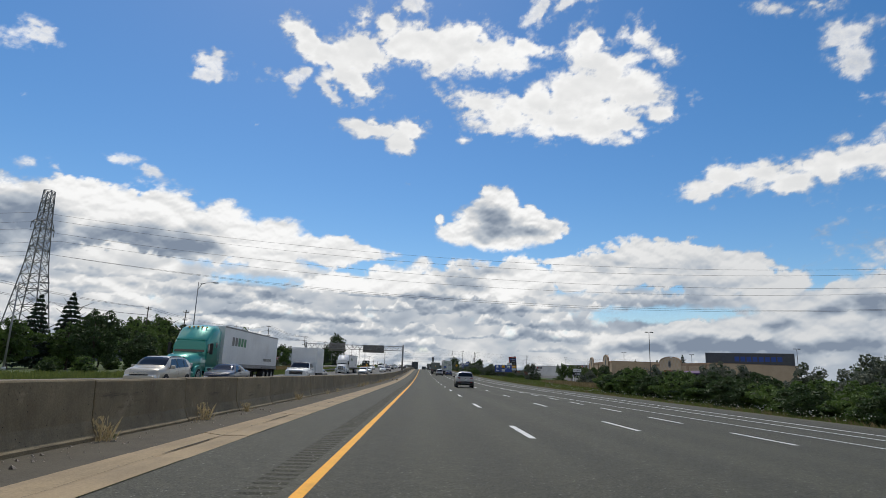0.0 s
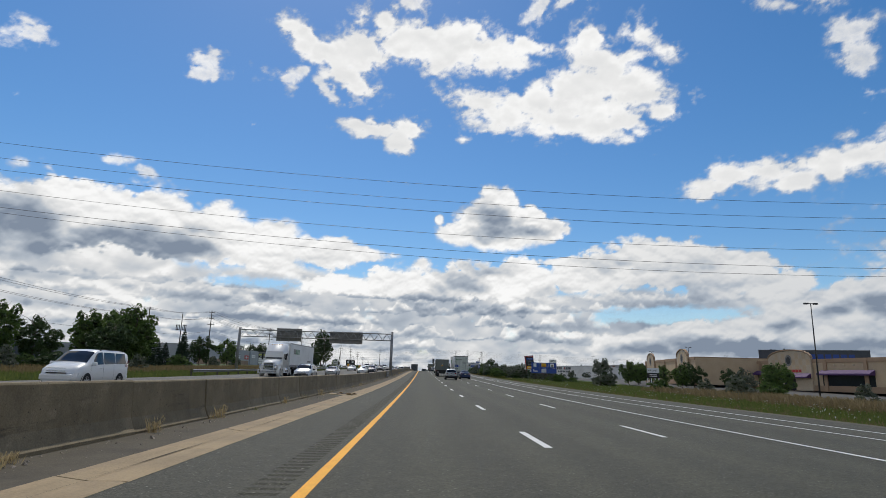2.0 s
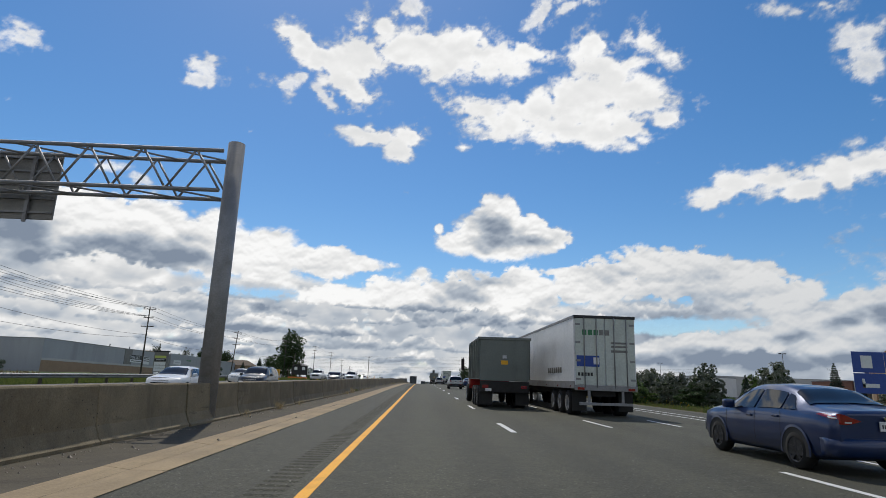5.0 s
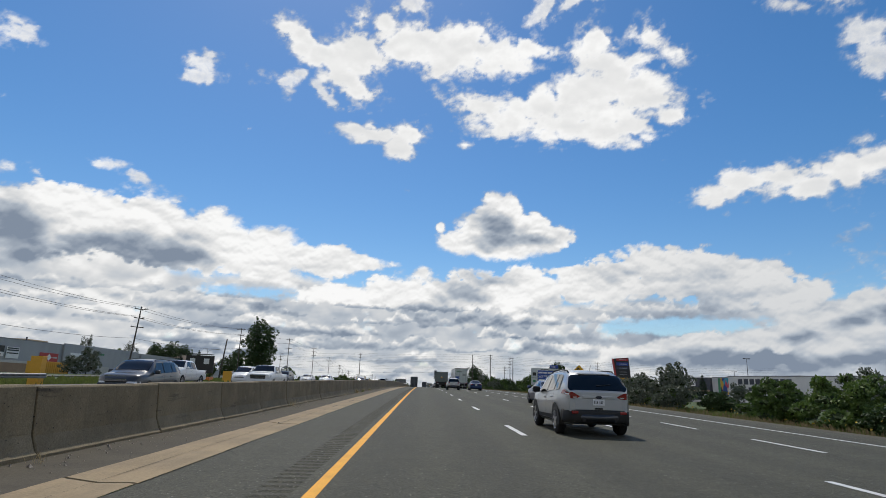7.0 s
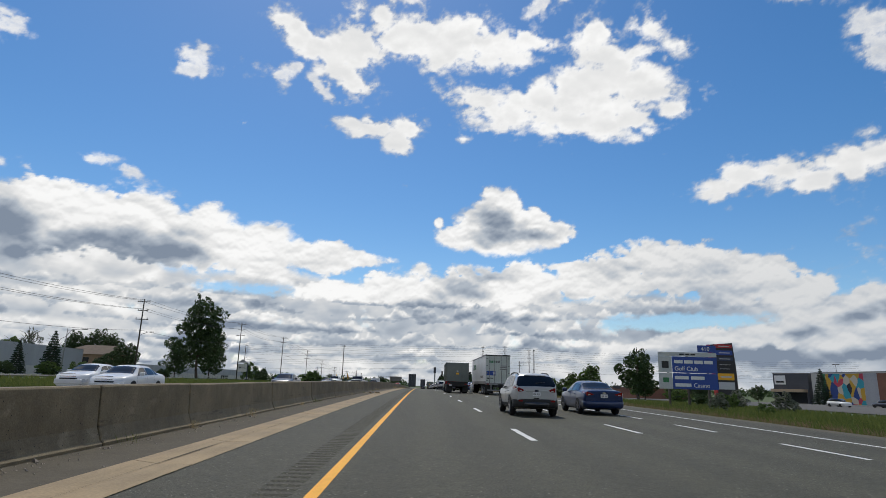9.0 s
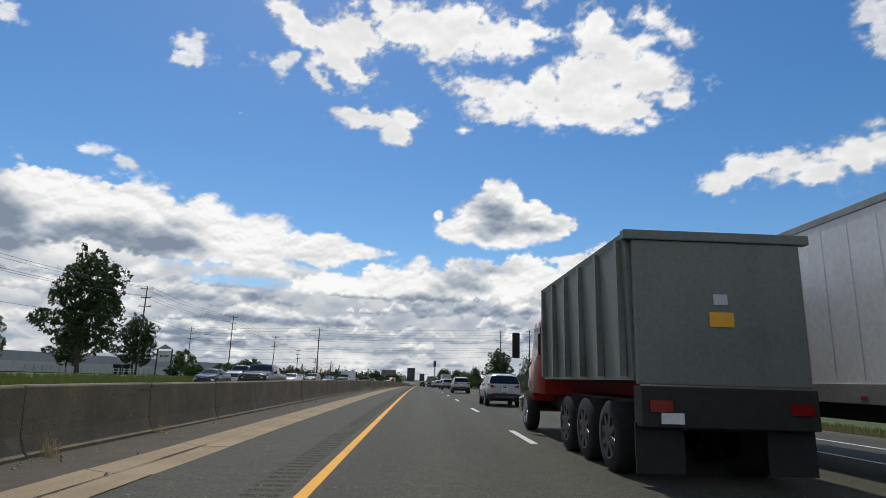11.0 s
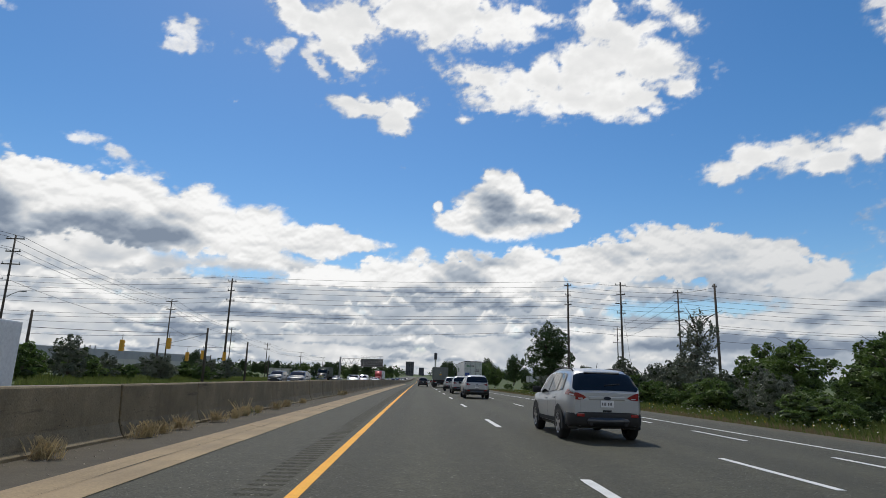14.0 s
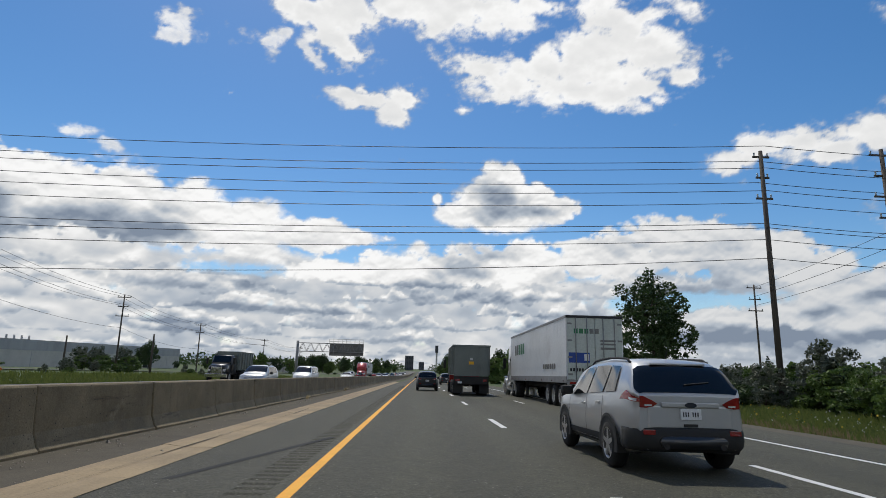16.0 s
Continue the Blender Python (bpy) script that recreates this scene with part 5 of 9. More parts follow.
def build_gantries():
    y = 170.0
    g = thing("sign_gantry", Matrix.Translation((0, y, level(y))), "grey steel sign gantry spanning the opposite carriageway", "gantry")
    for x in (-33.5, -5.75):
        part("post", tube(bmesh.new(), (x, 0, -0.6), (x, 0, 7.95), 0.27, 0.24, 16), STEEL, g)
    part("truss", truss(bmesh.new(), -33.3, -5.95, 6.35, 7.55, -0.45, 0.45, 18), STEEL, g)
    sign_back(g, -27.0, -22.4, 5.75, 8.05, 0.75)
    sign_back(g, -17.3, -11.2, 5.6, 7.75, 0.75)
    y = 605.0
    g = thing("sign_gantry", Matrix.Translation((0, y, level(y))), "grey steel cantilever gantry with one overhead sign", "gantry")
    part("post", tube(bmesh.new(), (-23.4, 0, -0.6), (-23.4, 0, 7.3), 0.3, 0.26, 16), STEEL, g)
    part("truss", truss(bmesh.new(), -23.2, -10.8, 5.3, 6.9, -0.45, 0.45, 8), STEEL, g)
    sign_back(g, -17.4, -10.8, 4.6, 7.0, 0.75)
    bm = bmesh.new()
    for z in (7.3, 7.75):
        tube(bm, (-17.4, 0.2, z), (-10.8, 0.2, z), 0.03, 0.03, 5)
    for k in range(9):
        tube(bm, (-17.4 + 0.825 * k, 0.2, 6.9), (-17.4 + 0.825 * k, 0.2, 7.75), 0.025, 0.025, 5)
    part("walkway_rail", bm, STEEL, g)


build_gantries()


def sign_root(name, x, y, label, category="road sign"):
    return thing(name, Matrix.Translation((x, y, level(y))), label, category, "road signs")


def build_signs():
    # services sign
    r = sign_root("services_sign", 22.6, 184, "blue services sign board on wooden posts in the verge")
    for k in (0.8, 2.65, 4.5):
        part("post", box(bmesh.new(), k - 0.07, k + 0.07, 0.02, 0.16, -0.9, 3.3), WOOD, r)
    for i, (a, b) in enumerate(((0, 1.72), (1.76, 3.48), (3.52, 5.25))):
        for c, d in ((1.25, 2.28), (2.32, 3.4)):
            panel("panel", r, a, b, c, d, SIGN_BLUE)
    for a, b, c, d, m in ((0.45, 1.05, 2.55, 3.2, SIGN_WHITE), (2.1, 3.1, 2.5, 3.25, SIGN_YELLOW), (3.9, 4.7, 2.5, 3.25, SIGN_WHITE), (0.4, 1.3, 1.55, 1.75, SIGN_WHITE), (2.1, 3.1, 1.4, 2.1, SIGN_GREY), (2.25, 2.95, 2.6, 2.8, SIGN_RED), (4.05, 4.55, 2.6, 2.95, SIGN_BLACK), (0.4, 0.55, 1.55, 2.0, SIGN_WHITE)):
        panel("logo_plate", r, a, b, c, d, m, -0.045, 0.012)
    t = panel("exit_tab", r, 3.75, 5.25, 3.44, 4.1, SIGN_WHITE, 0, 0.04, "white exit number plate")
    lettering("exit_number", "410", 0.55, SIGN_BLACK, t, (3.98, -0.045, 3.58))
    # attractions sign
    r = sign_root("attractions_sign", 20.5, 327, "blue and grey attractions sign board with white lettering")
    for k in (0.9, 2.6, 4.4):
        part("post", box(bmesh.new(), k - 0.08, k + 0.08, 0.02, 0.18, -0.9, 4.0), WOOD, r)
    panel("panel", r, 0, 1.18, 1.15, 2.5, SIGN_GREY)
    panel("panel", r, 0, 1.18, 2.54, 3.92, SIGN_GREY)
    panel("header", r, 0, 5.2, 3.95, 4.3, SIGN_GREY)
    panel("panel", r, 1.22, 5.2, 1.15, 2.5, SIGN_BLUE)
    panel("panel", r, 1.22, 5.2, 2.54, 3.92, SIGN_BLUE)
    for a, b, c, d in ((1.4, 4.95, 3.34, 3.62), (1.4, 4.2, 1.98, 2.26)):
        n = 4 if c > 3 else 2
        for i in range(n):
            w = (b - a) / n
            panel("word_bar", r, a + w * i, a + w * (i + 0.86), c, d, SIGN_WHITE, -0.045, 0.008)
    lettering("lettering", "Golf Club", 0.52, SIGN_WHITE, r, (1.4, -0.046, 2.72))
    lettering("lettering", "Casino", 0.52, SIGN_WHITE, r, (3.0, -0.046, 1.32))
    panel("word_bar", r, 1.4, 2.8, 1.36, 1.64, SIGN_WHITE, -0.045, 0.008)
    panel("emblem", r, 0.3, 0.9, 2.9, 3.5, SIGN_BLACK, -0.045, 0.01)
    panel("emblem", r, 0.35, 0.85, 1.7, 2.1, SIGN_GREEN, -0.045, 0.01)
    for i in range(3):
        panel("word_bar", r, 1.9 + 0.5 * i, 2.3 + 0.5 * i, 4.06, 4.18, SIGN_BLACK, -0.045, 0.008)
    t = panel("exit_tab", r, 3.55, 5.2, 4.34, 4.95, SIGN_BLUE, 0, 0.04, "blue exit number plate")
    lettering("exit_number", "410", 0.52, SIGN_WHITE, t, (3.85, -0.045, 4.47))
    # merging warning sign
    r = sign_root("warning_sign", 15.9, 275, "yellow diamond lane-merge warning sign on a wooden post")
    part("post", box(bmesh.new(), -0.06, 0.06, 0.01, 0.13, -0.6, 3.1), WOOD, r)
    bm = box(bmesh.new(), -0.45, 0.45, -0.02, 0, -0.45, 0.45)
    bmesh.ops.transform(bm, matrix=Matrix.Translation((0, 0, 2.6)) @ Matrix.Rotation(radians(45), 4, "Y"), verts=bm.verts)
    d = part("diamond", bm, SIGN_YELLOW, r)
    for a, b, c, e in ((-0.2, -0.14, 2.25, 2.95), (0.1, 0.16, 2.25, 2.6), (-0.02, 0.04, 2.6, 2.95), (0.02, 0.16, 2.55, 2.64), (-0.1, -0.02, 2.82, 2.9)):
        panel("symbol", d, a, b, c, e, SIGN_BLACK, -0.022, 0.008, "", 0)
    # small blue direction sign
    r = sign_root("small_blue_sign", 15.0, 219, "small blue direction sign on a weathered wooden post")
    part("post", box(bmesh.new(), -0.06, 0.06, 0.01, 0.13, -0.5, 2.3), WOOD, r)
    panel("panel", r, -0.3, 0.3, 2.05, 2.55, SIGN_BLUE)
    panel("panel", r, -0.3, 0.3, 1.75, 2.02, SIGN_BLUE)
    for z in (2.18, 1.85):
        panel("word_bar", r, -0.22, 0.22, z, z + 0.08, SIGN_WHITE, -0.045, 0.006)
    panel("symbol", r, -0.08, 0.1, 2.34, 2.48, SIGN_WHITE, -0.045, 0.006)
    # route markers
    r = sign_root("route_marker", 18.3, 422.5, "pair of small white route markers on a thin post")
    part("post", box(bmesh.new(), -0.04, 0.04, 0.01, 0.09, -0.5, 2.2), STEEL, r)
    for x in (-0.32, 0.32):
        s = panel("shield", r, x - 0.27, x + 0.27, 1.72, 2.35, SIGN_WHITE, 0, 0.03)
        panel("number_bar", s, x - 0.14, x + 0.14, 1.95, 2.15, SIGN_BLACK, -0.032, 0.006)
    panel("plate", r, -0.2, 0.2, 1.42, 1.68, SIGN_WHITE, 0, 0.03)
    # tall shopping pylon
    r = sign_root("shopping_pylon", 60.5, 392, "tall dark shopping-centre pylon with coloured tenant plates", "pylon sign")
    edge = ((-1.9, -0.8), (-2.15, 3.0), (-2.45, 6.5), (-3.0, 10.3))
    bm = bmesh.new()
    loft(bm, [[(x, q, z) for x, z in edge] + [(1.6, q, 10.75), (2.0, q, 6.0), (2.2, q, -0.8)] for q in (0.0, 0.9)], 0, True, False)
    part("frame", bm, SIGN_BLACK, r)
    bm = bmesh.new()
    loft(bm, [[(x - 0.28, q, z) for x, z in edge] + [(x - 0.01, q, z) for x, z in edge[::-1]] for q in (-0.1, 1.0)], 0, True, False)
    part("red_fin", bm, SIGN_RED, r)
    for z, h, m in ((9.7, 0.7, SIGN_RED), (8.3, 0.9, SIGN_BLUE), (7.2, 0.7, SLATE_BLUE), (6.2, 0.4, SIGN_BLACK), (5.4, 0.4, SIGN_BLACK), (3.4, 1.3, SIGN_YELLOW), (1.6, 1.4, SIGN_GREY)):
        p = panel("tenant_plate", r, -1.65 - 0.06 * z, 1.45, z, z + h, m, -0.01, 0.08)
        panel("word_bar", p, -1.3, 0.9, z + h * 0.38, z + h * 0.58, SIGN_GREY, -0.1, 0.02)
    # portable message board
    r = sign_root("message_trailer", -29, 288, "black portable message board on an orange trailer", "message board")
    panel("board", r, 0, 3.4, 1.2, 3.3, SIGN_BLACK, 0, 0.2, "", 0.03)
    panel("notice", r, 0.5, 1.15, 2.3, 2.95, SIGN_WHITE, -0.21, 0.01)
    panel("notice", r, 2.2, 2.85, 2.3, 2.95, SIGN_WHITE, -0.21, 0.01)
    part("mast", box(bmesh.new(), 1.5, 1.8, 0.02, 0.3, 0.3, 1.3), SIGN_BLACK, r)
    part("solar_panel", box(bmesh.new(), 0.3, 3.0, -0.5, 0.9, 3.42, 3.5), SIGN_BLACK, r)
    part("trailer_frame", box(bmesh.new(), -0.8, 3.2, -0.5, 0.9, 0.35, 0.75, 0, 0.05), ORANGE, r)
    for x in (0.4, 2.4):
        part("wheel", tube(bmesh.new(), (x, -0.55, 0.0), (x, -0.35, 0.0), 0.34, 0.34, 14), SIGN_BLACK, r)
    # tenant sign before the grey hall
    r = sign_root("tenant_sign", -65.8, 301.5, "grey stone tenant sign with a green heading and white plates", "pylon sign")
    part("frame", box(bmesh.new(), -0.1, 3.1, 0, 0.9, -0.8, 5.7, 0, 0.05), SIGN_BACK, r)
    part("cap", box(bmesh.new(), -0.3, 3.3, -0.2, 1.1, 5.7, 6.05, 0, 0.04), SIGN_BLACK, r)
    panel("heading", r, 0.15, 2.85, 4.25, 4.8, SIGN_LIME, -0.01, 0.06, "yellow-green heading plate")
    p = panel("dark_band", r, 0.1, 2.9, 3.55, 4.05, SIGN_BLACK, -0.01, 0.06)
    panel("word_bar", p, 0.5, 2.5, 3.75, 3.9, SIGN_GREY, -0.075, 0.01)
    for z, h in ((2.55, 0.75), (1.85, 0.6), (1.0, 0.75)):
        for x in (0.12, 1.52):
            panel("tenant_plate", r, x, x + 1.36, z, z + h, SIGN_WHITE, -0.01, 0.05)
    # road-work warning
    r = sign_root("work_sign", -36.3, 542.8, "orange diamond road-work sign on a low stand")
    bm = bmesh.new()
    loft(bm, [[(0.72 * dx, q, 0.95 + 0.72 * dz) for dx, dz in ((-1, 0), (0, -1), (1, 0), (0, 1))] for q in (0.0, 0.03)], 0, True, False)
    d = part("diamond", bm, ORANGE, r)
    panel("symbol", d, -0.16, 0.16, 0.75, 1.15, SIGN_BLACK, -0.004, 0.004)
    for x in (-0.3, 0.3):
        part("leg", tube(bmesh.new(), (x, 0.1, 0.6), (x * 1.8, 0.3, -0.4), 0.025, 0.025, 6), STEEL, r)
    # lease board
    r = sign_root("lease_board", 47.6, 186, "white and black property board before the restaurant", "board sign")
    for k in (0.1, 0.9, 1.7, 2.5):
        part("post", box(bmesh.new(), k - 0.06, k + 0.06, 0, 0.12, -0.9, 1.1), SIGN_WHITE, r)
    panel("board", r, 0, 2.6, 2.0, 3.0, SIGN_WHITE)
    panel("board", r, 0, 2.6, 0.9, 1.97, SIGN_BLACK)
    lettering("lettering", "FOR LEASE", 0.42, SIGN_BLACK, r, (0.12, -0.046, 2.35))
    for z in (1.25, 1.55):
        panel("word_bar", r, 0.5, 2.1, z, z + 0.14, SIGN_WHITE, -0.045, 0.01)


build_signs()


def build_signals():
    """Traffic signals of the crossing road, hung on span wires."""
    spots = ((-30.4, 490.2, 3.2), (-26.8, 492.8, 3.65), (-29.9, 506.2, 2.7), (-28.3, 507.2, 3.0), (-26.0, 508.7, 2.95))
    for x, y, z in spots:
        r = thing("traffic_signal", Matrix.Translation((x, y, level(y) + z)), "yellow traffic signal seen from behind, hung on a span wire", "traffic signal", "traffic signals")
        part("housing", box(bmesh.new(), -0.2, 0.2, -0.13, 0.13, 0, 1.15, 0, 0.03), SIGNAL_YELLOW, r)
        for k in range(3):
            part("visor", tube(bmesh.new(), (0, 0.13, 0.2 + 0.37 * k), (0, 0.38, 0.18 + 0.37 * k), 0.15, 0.16, 12), SIGNAL_YELLOW, r)
        part("hanger", tube(bmesh.new(), (0, 0, 1.15), (0, 0, 1.75), 0.025, 0.025, 6), DARK_STEEL, r)
    for x, y, h in ((-36.5, 485, 6.6), (-23.8, 495.5, 6.2), (-33, 504.5, 5.4), (-23.6, 510.6, 5.6)):
        utility_pole(x, y, h, 0, label="short dark wooden pole of the signal wires")
    for a, b in (((-36.5, 485, 5.0), (-23.8, 495.5, 5.6)), ((-23.8, 495.5, 5.6), (-33, 504.5, 4.6)), ((-33, 504.5, 4.6), (-23.6, 510.6, 4.8))):
        wire("span_wire", (a[0], a[1], level(a[1]) + a[2]), (b[0], b[1], level(b[1]) + b[2]), 0.12, 0.025, "thin black span wire of the traffic signals", 8)


build_signals()


def w_beam(name, x, y0, y1, label, face=1):
    """Steel guardrail: corrugated beams in lengths on posts."""
    root = thing(name, Matrix(), label, "guardrail", "", "structure")
    prof = [(0, 0.45), (0.08, 0.5), (0.08, 0.55), (0, 0.6), (0.08, 0.65), (0.08, 0.7), (0, 0.75)]
    bm = bmesh.new()
    loft(bm, [[(px * face, y, pz) for px, pz in prof] for y in (0, 3.81)], 0, False, False)
    loft(bm, [[(px * face - 0.006 * face, y, pz) for px, pz in prof] for y in (0, 3.81)], 0, False, False)
    rail = mesh_of("beam", bm, STEEL)
    post = mesh_of("post", box(bmesh.new(), -0.22, -0.06, -0.07, 0.07, -0.3, 0.74), WOOD)
    for y in np.arange(y0, y1, 3.81):
        a = math.atan2(level(y + 3.81) - level(y), 3.81)
        for me in (rail, post):
            ob = new(me.name.split(".")[0], me)
            ob.parent = root
            ob.matrix_world = Matrix.Translation((x, y, level(y) + (0 if x > -22 else 0.15))) @ Matrix.Rotation(a, 4, "X")


w_beam("guardrail", -22.9, 122, 251, "grey steel guardrail beyond the opposite road")


def build_medians():
    for y, w, top in ((170, 0.5, 1.3), (251.6, 0.34, 1.7), (287, 0.5, 1.3), (586, 0.55, 1.4)):
        r = thing("marker_box", Matrix.Translation((-23.5, y, level(y) + 0.15)), "yellow box-shaped marker beside the far guardrail", "marker", "marker boxes")
        part("box", box(bmesh.new(), -w, w, -0.25, 0.25, -0.1, top, 0, 0.03), SIGNAL_YELLOW, r)
        part("lid", box(bmesh.new(), -w - 0.02, w + 0.02, -0.27, 0.27, top, top + 0.06, 0, 0.02), SIGN_YELLOW, r)
    r = thing("steel_plate", Matrix.Translation((-5.32, 151.5, level(151.5))), "grey steel rail bolted over a gap in the median wall", "guardrail")
    for z in (0.35, 0.62, 0.86):
        part("rail", box(bmesh.new(), -0.02, 0.06, 0, 4.4, z, z + 0.16, 0, 0.02), STEEL, r)
    for y in (0.3, 4.1):
        part("plate", box(bmesh.new(), -0.03, 0.02, y - 0.1, y + 0.1, 0.05, 1.0), STEEL, r)


build_medians()

# ---- buildings ----
TAN_WALL = simple("tan_stucco", (0.42, 0.315, 0.20), (0.5, 0.385, 0.255), 0.85, 0, 0.5, 12, None, 0.2)
TAN_DARK = simple("brown_stucco", (0.27, 0.18, 0.11), (0.33, 0.23, 0.15), 0.85, 0, 0.5, 12, None, 0.2)
CREAM = simple("cream_stucco", (0.42, 0.34, 0.24), (0.5, 0.41, 0.3), 0.85, 0, 0.5, 12)
PURPLE = simple("purple_awning", (0.05, 0.02, 0.09), (0.075, 0.03, 0.12), 0.7)
GREY_WALL = simple("grey_metal_siding", (0.30, 0.31, 0.33), (0.37, 0.38, 0.40), 0.6, 0.1, 0.3, 8, (0.24, 0.24, 0.25), 0, 0, (1, 1, 0.2))
PALE_WALL = simple("pale_concrete_wall", (0.42, 0.41, 0.39), (0.5, 0.49, 0.46), 0.8, 0, 0.3, 8, (0.33, 0.32, 0.3))
WHITE_WALL = simple("white_wall", (0.6, 0.59, 0.56), (0.68, 0.67, 0.64), 0.7, 0, 0.4, 10, (0.48, 0.46, 0.43))
SLATE = simple("dark_slate_cladding", (0.05, 0.055, 0.065), (0.075, 0.08, 0.095), 0.6, 0.2, 0.4, 8)
BRICK_RED = simple("red_brown_brick", (0.16, 0.075, 0.05), (0.22, 0.105, 0.07), 0.85, 0, 0.6, 25, None, 0.3)
ROOF_GREY = simple("roof_gravel", (0.14, 0.14, 0.14), (0.2, 0.2, 0.195), 0.9)
SHINGLE = simple("brown_shingles", (0.1, 0.075, 0.055), (0.15, 0.115, 0.085), 0.9, 0, 0.8, 20)
DARK_GLASS = simple("dark_window_glass", (0.015, 0.018, 0.022), (0.025, 0.03, 0.035), 0.08)
PARKING = simple("parking_asphalt", (0.06, 0.058, 0.052), (0.085, 0.082, 0.075), 0.9, 0, 0.2, 10)


def hall(name, x, y, turn, w, d, h, wall, label, trim=None, bays=0, doors=0, category="building", roof=ROOF_GREY):
    """A flat-roofed hall: front along local x, facing local -y; walls, coping, roof, pilasters, doors."""
    root = thing(name, Matrix.Translation((x, y, ground_z(x, y) - (1.2 if x < 0 else 0.15))) @ Matrix.Rotation(radians(turn), 4, "Z"), label, category)
    part("wall", box(bmesh.new(), 0, w, 0, 0.3, 0, h), wall, root)
    part("wall", box(bmesh.new(), 0, w, d - 0.3, d, 0, h), wall, root)
    part("wall", box(bmesh.new(), 0, 0.3, 0.3, d - 0.3, 0, h), wall, root)
    part("wall", box(bmesh.new(), w - 0.3, w, 0.3, d - 0.3, 0, h), wall, root)
    part("roof", box(bmesh.new(), 0.3, w - 0.3, 0.3, d - 0.3, h - 0.6, h - 0.35), roof, root)
    bm = bmesh.new()
    box(bm, -0.08, w + 0.08, -0.08, 0.34, h, h + 0.16)
    box(bm, -0.08, w + 0.08, d - 0.34, d + 0.08, h, h + 0.16)
    box(bm, -0.08, 0.34, 0.34, d - 0.34, h, h + 0.16)
    box(bm, w - 0.34, w + 0.08, 0.34, d - 0.34, h, h + 0.16)
    part("coping", bm, trim or STEEL, root)
    for i in range(bays):
        xx = w * (i + 0.5) / bays
        part("pilaster", box(bmesh.new(), xx - 0.25, xx + 0.25, -0.12, -0.003, 0, h - 0.02), trim or wall, root)
    for i in range(doors):
        xx = w * (i + 0.35) / doors
        part("loading_door", box(bmesh.new(), xx, xx + 3.2, -0.06, -0.003, 0.1, 3.6), DARK_GLASS if i % 2 else PALE_WALL, root)
    return root


def build_restaurant(name, ax, ay, bx, by, spots, lettered, label, bays=()):
    """Low tan restaurant wing with arched parapets, checker panels and awnings."""
    length = math.hypot(bx - ax, by - ay)
    turn = math.degrees(math.atan2(by - ay, bx - ax))
    root = hall(name, ax, ay, turn, length, 26, 4.9, TAN_WALL, label, TAN_DARK, 0, 0)
    root.scale = (1, 1, 1.27)
    part("plinth", box(bmesh.new(), 0.05, length - 0.05, -0.1, -0.004, 0, 0.9), TAN_DARK, root)
    for s, w in spots:
        bm = bmesh.new()
        ring = [(s - w, 0), (s - w, 5.2)]
        ring += [(s + w * math.cos(a), 5.2 + 1.3 * math.sin(a)) for a in np.linspace(math.pi, 0, 13)]
        ring += [(s + w, 0)]
        loft(bm, [[(px, py, pz) for px, pz in ring] for py in (-0.45, -0.005)], 0, True, False)
        f = part("arched_front", bm, CREAM, root)
        bm = bmesh.new()
        arc = [(s + (w + 0.1) * math.cos(a), 5.22 + 1.37 * math.sin(a)) for a in np.linspace(math.pi, 0, 13)]
        arc += [(s + (w + 0.1) * math.cos(a), 5.38 + 1.4 * math.sin(a)) for a in np.linspace(0, math.pi, 13)]
        loft(bm, [[(px, py, pz) for px, pz in arc] for py in (-0.6, -0.004)], 0, True, False)
        part("arch_coping", bm, TAN_DARK, f)
        for r in range(3):
            for c in range(int(2 * w)):
                cx = s - w + 0.1 + c
                if (r + c) % 2 or (r == 2 and abs(cx + 0.5 - s) > w * 0.75):
                    continue
                part("checker_panel", box(bmesh.new(), cx, cx + 0.96, -0.47, -0.45, 3.1 + r, 4.06 + r), TAN_WALL, f)
        part("round_emblem", tube(bmesh.new(), (s, -0.5, 4.9), (s, -0.46, 4.9), 0.95, 0.95, 20), SIGN_BACK, f)
        part("emblem_ring", tube(bmesh.new(), (s, -0.52, 4.9), (s, -0.5, 4.9), 0.6, 0.6, 20), SIGN_BLACK, f)
        if lettered:
            for k in range(8):
                part("letter_bar", box(bmesh.new(), s - 3.6 + 0.9 * k, s - 2.85 + 0.9 * k, -0.5, -0.45, 2.95, 3.4), SIGN_RED, f)
        bm = bmesh.new()
        ends = [[(s + e * (w - 0.3), q, z) for q, z in ((-0.46, 2.8), (-1.6, 2.2), (-1.6, 2.05), (-0.46, 2.05))] for e in (-1, 1)]
        loft(bm, ends, 0, True, False)
        part("awning", bm, PURPLE, f)
        part("doorway", box(bmesh.new(), s - 1.6, s + 1.6, -0.48, -0.452, 0.05, 2.0), DARK_GLASS, f)
    for a, b in bays:
        part("shopfront", box(bmesh.new(), a, b, -0.06, -0.004, 0.3, 2.5), DARK_GLASS, root)
        bm = bmesh.new()
        loft(bm, [[(e, q, z) for q, z in ((-0.1, 3.3), (-1.3, 2.75), (-1.3, 2.5), (-0.1, 2.5))] for e in (a - 0.2, b + 0.2)], 0, True, False)
        part("awning", bm, PURPLE, root)
        for k in range(int((b - a) / 2.2)):
            part("wall_lamp", box(bmesh.new(), a + 0.9 + 2.2 * k, a + 1.15 + 2.2 * k, -0.2, -0.004, 3.9, 4.15, 0, 0.03), CREAM, root)
    part("cornice", box(bmesh.new(), 0.05, length - 0.05, -0.16, -0.004, 4.45, 4.9), TAN_DARK, root)
    for k in range(5):
        s = length * (k + 0.12) / 4.6
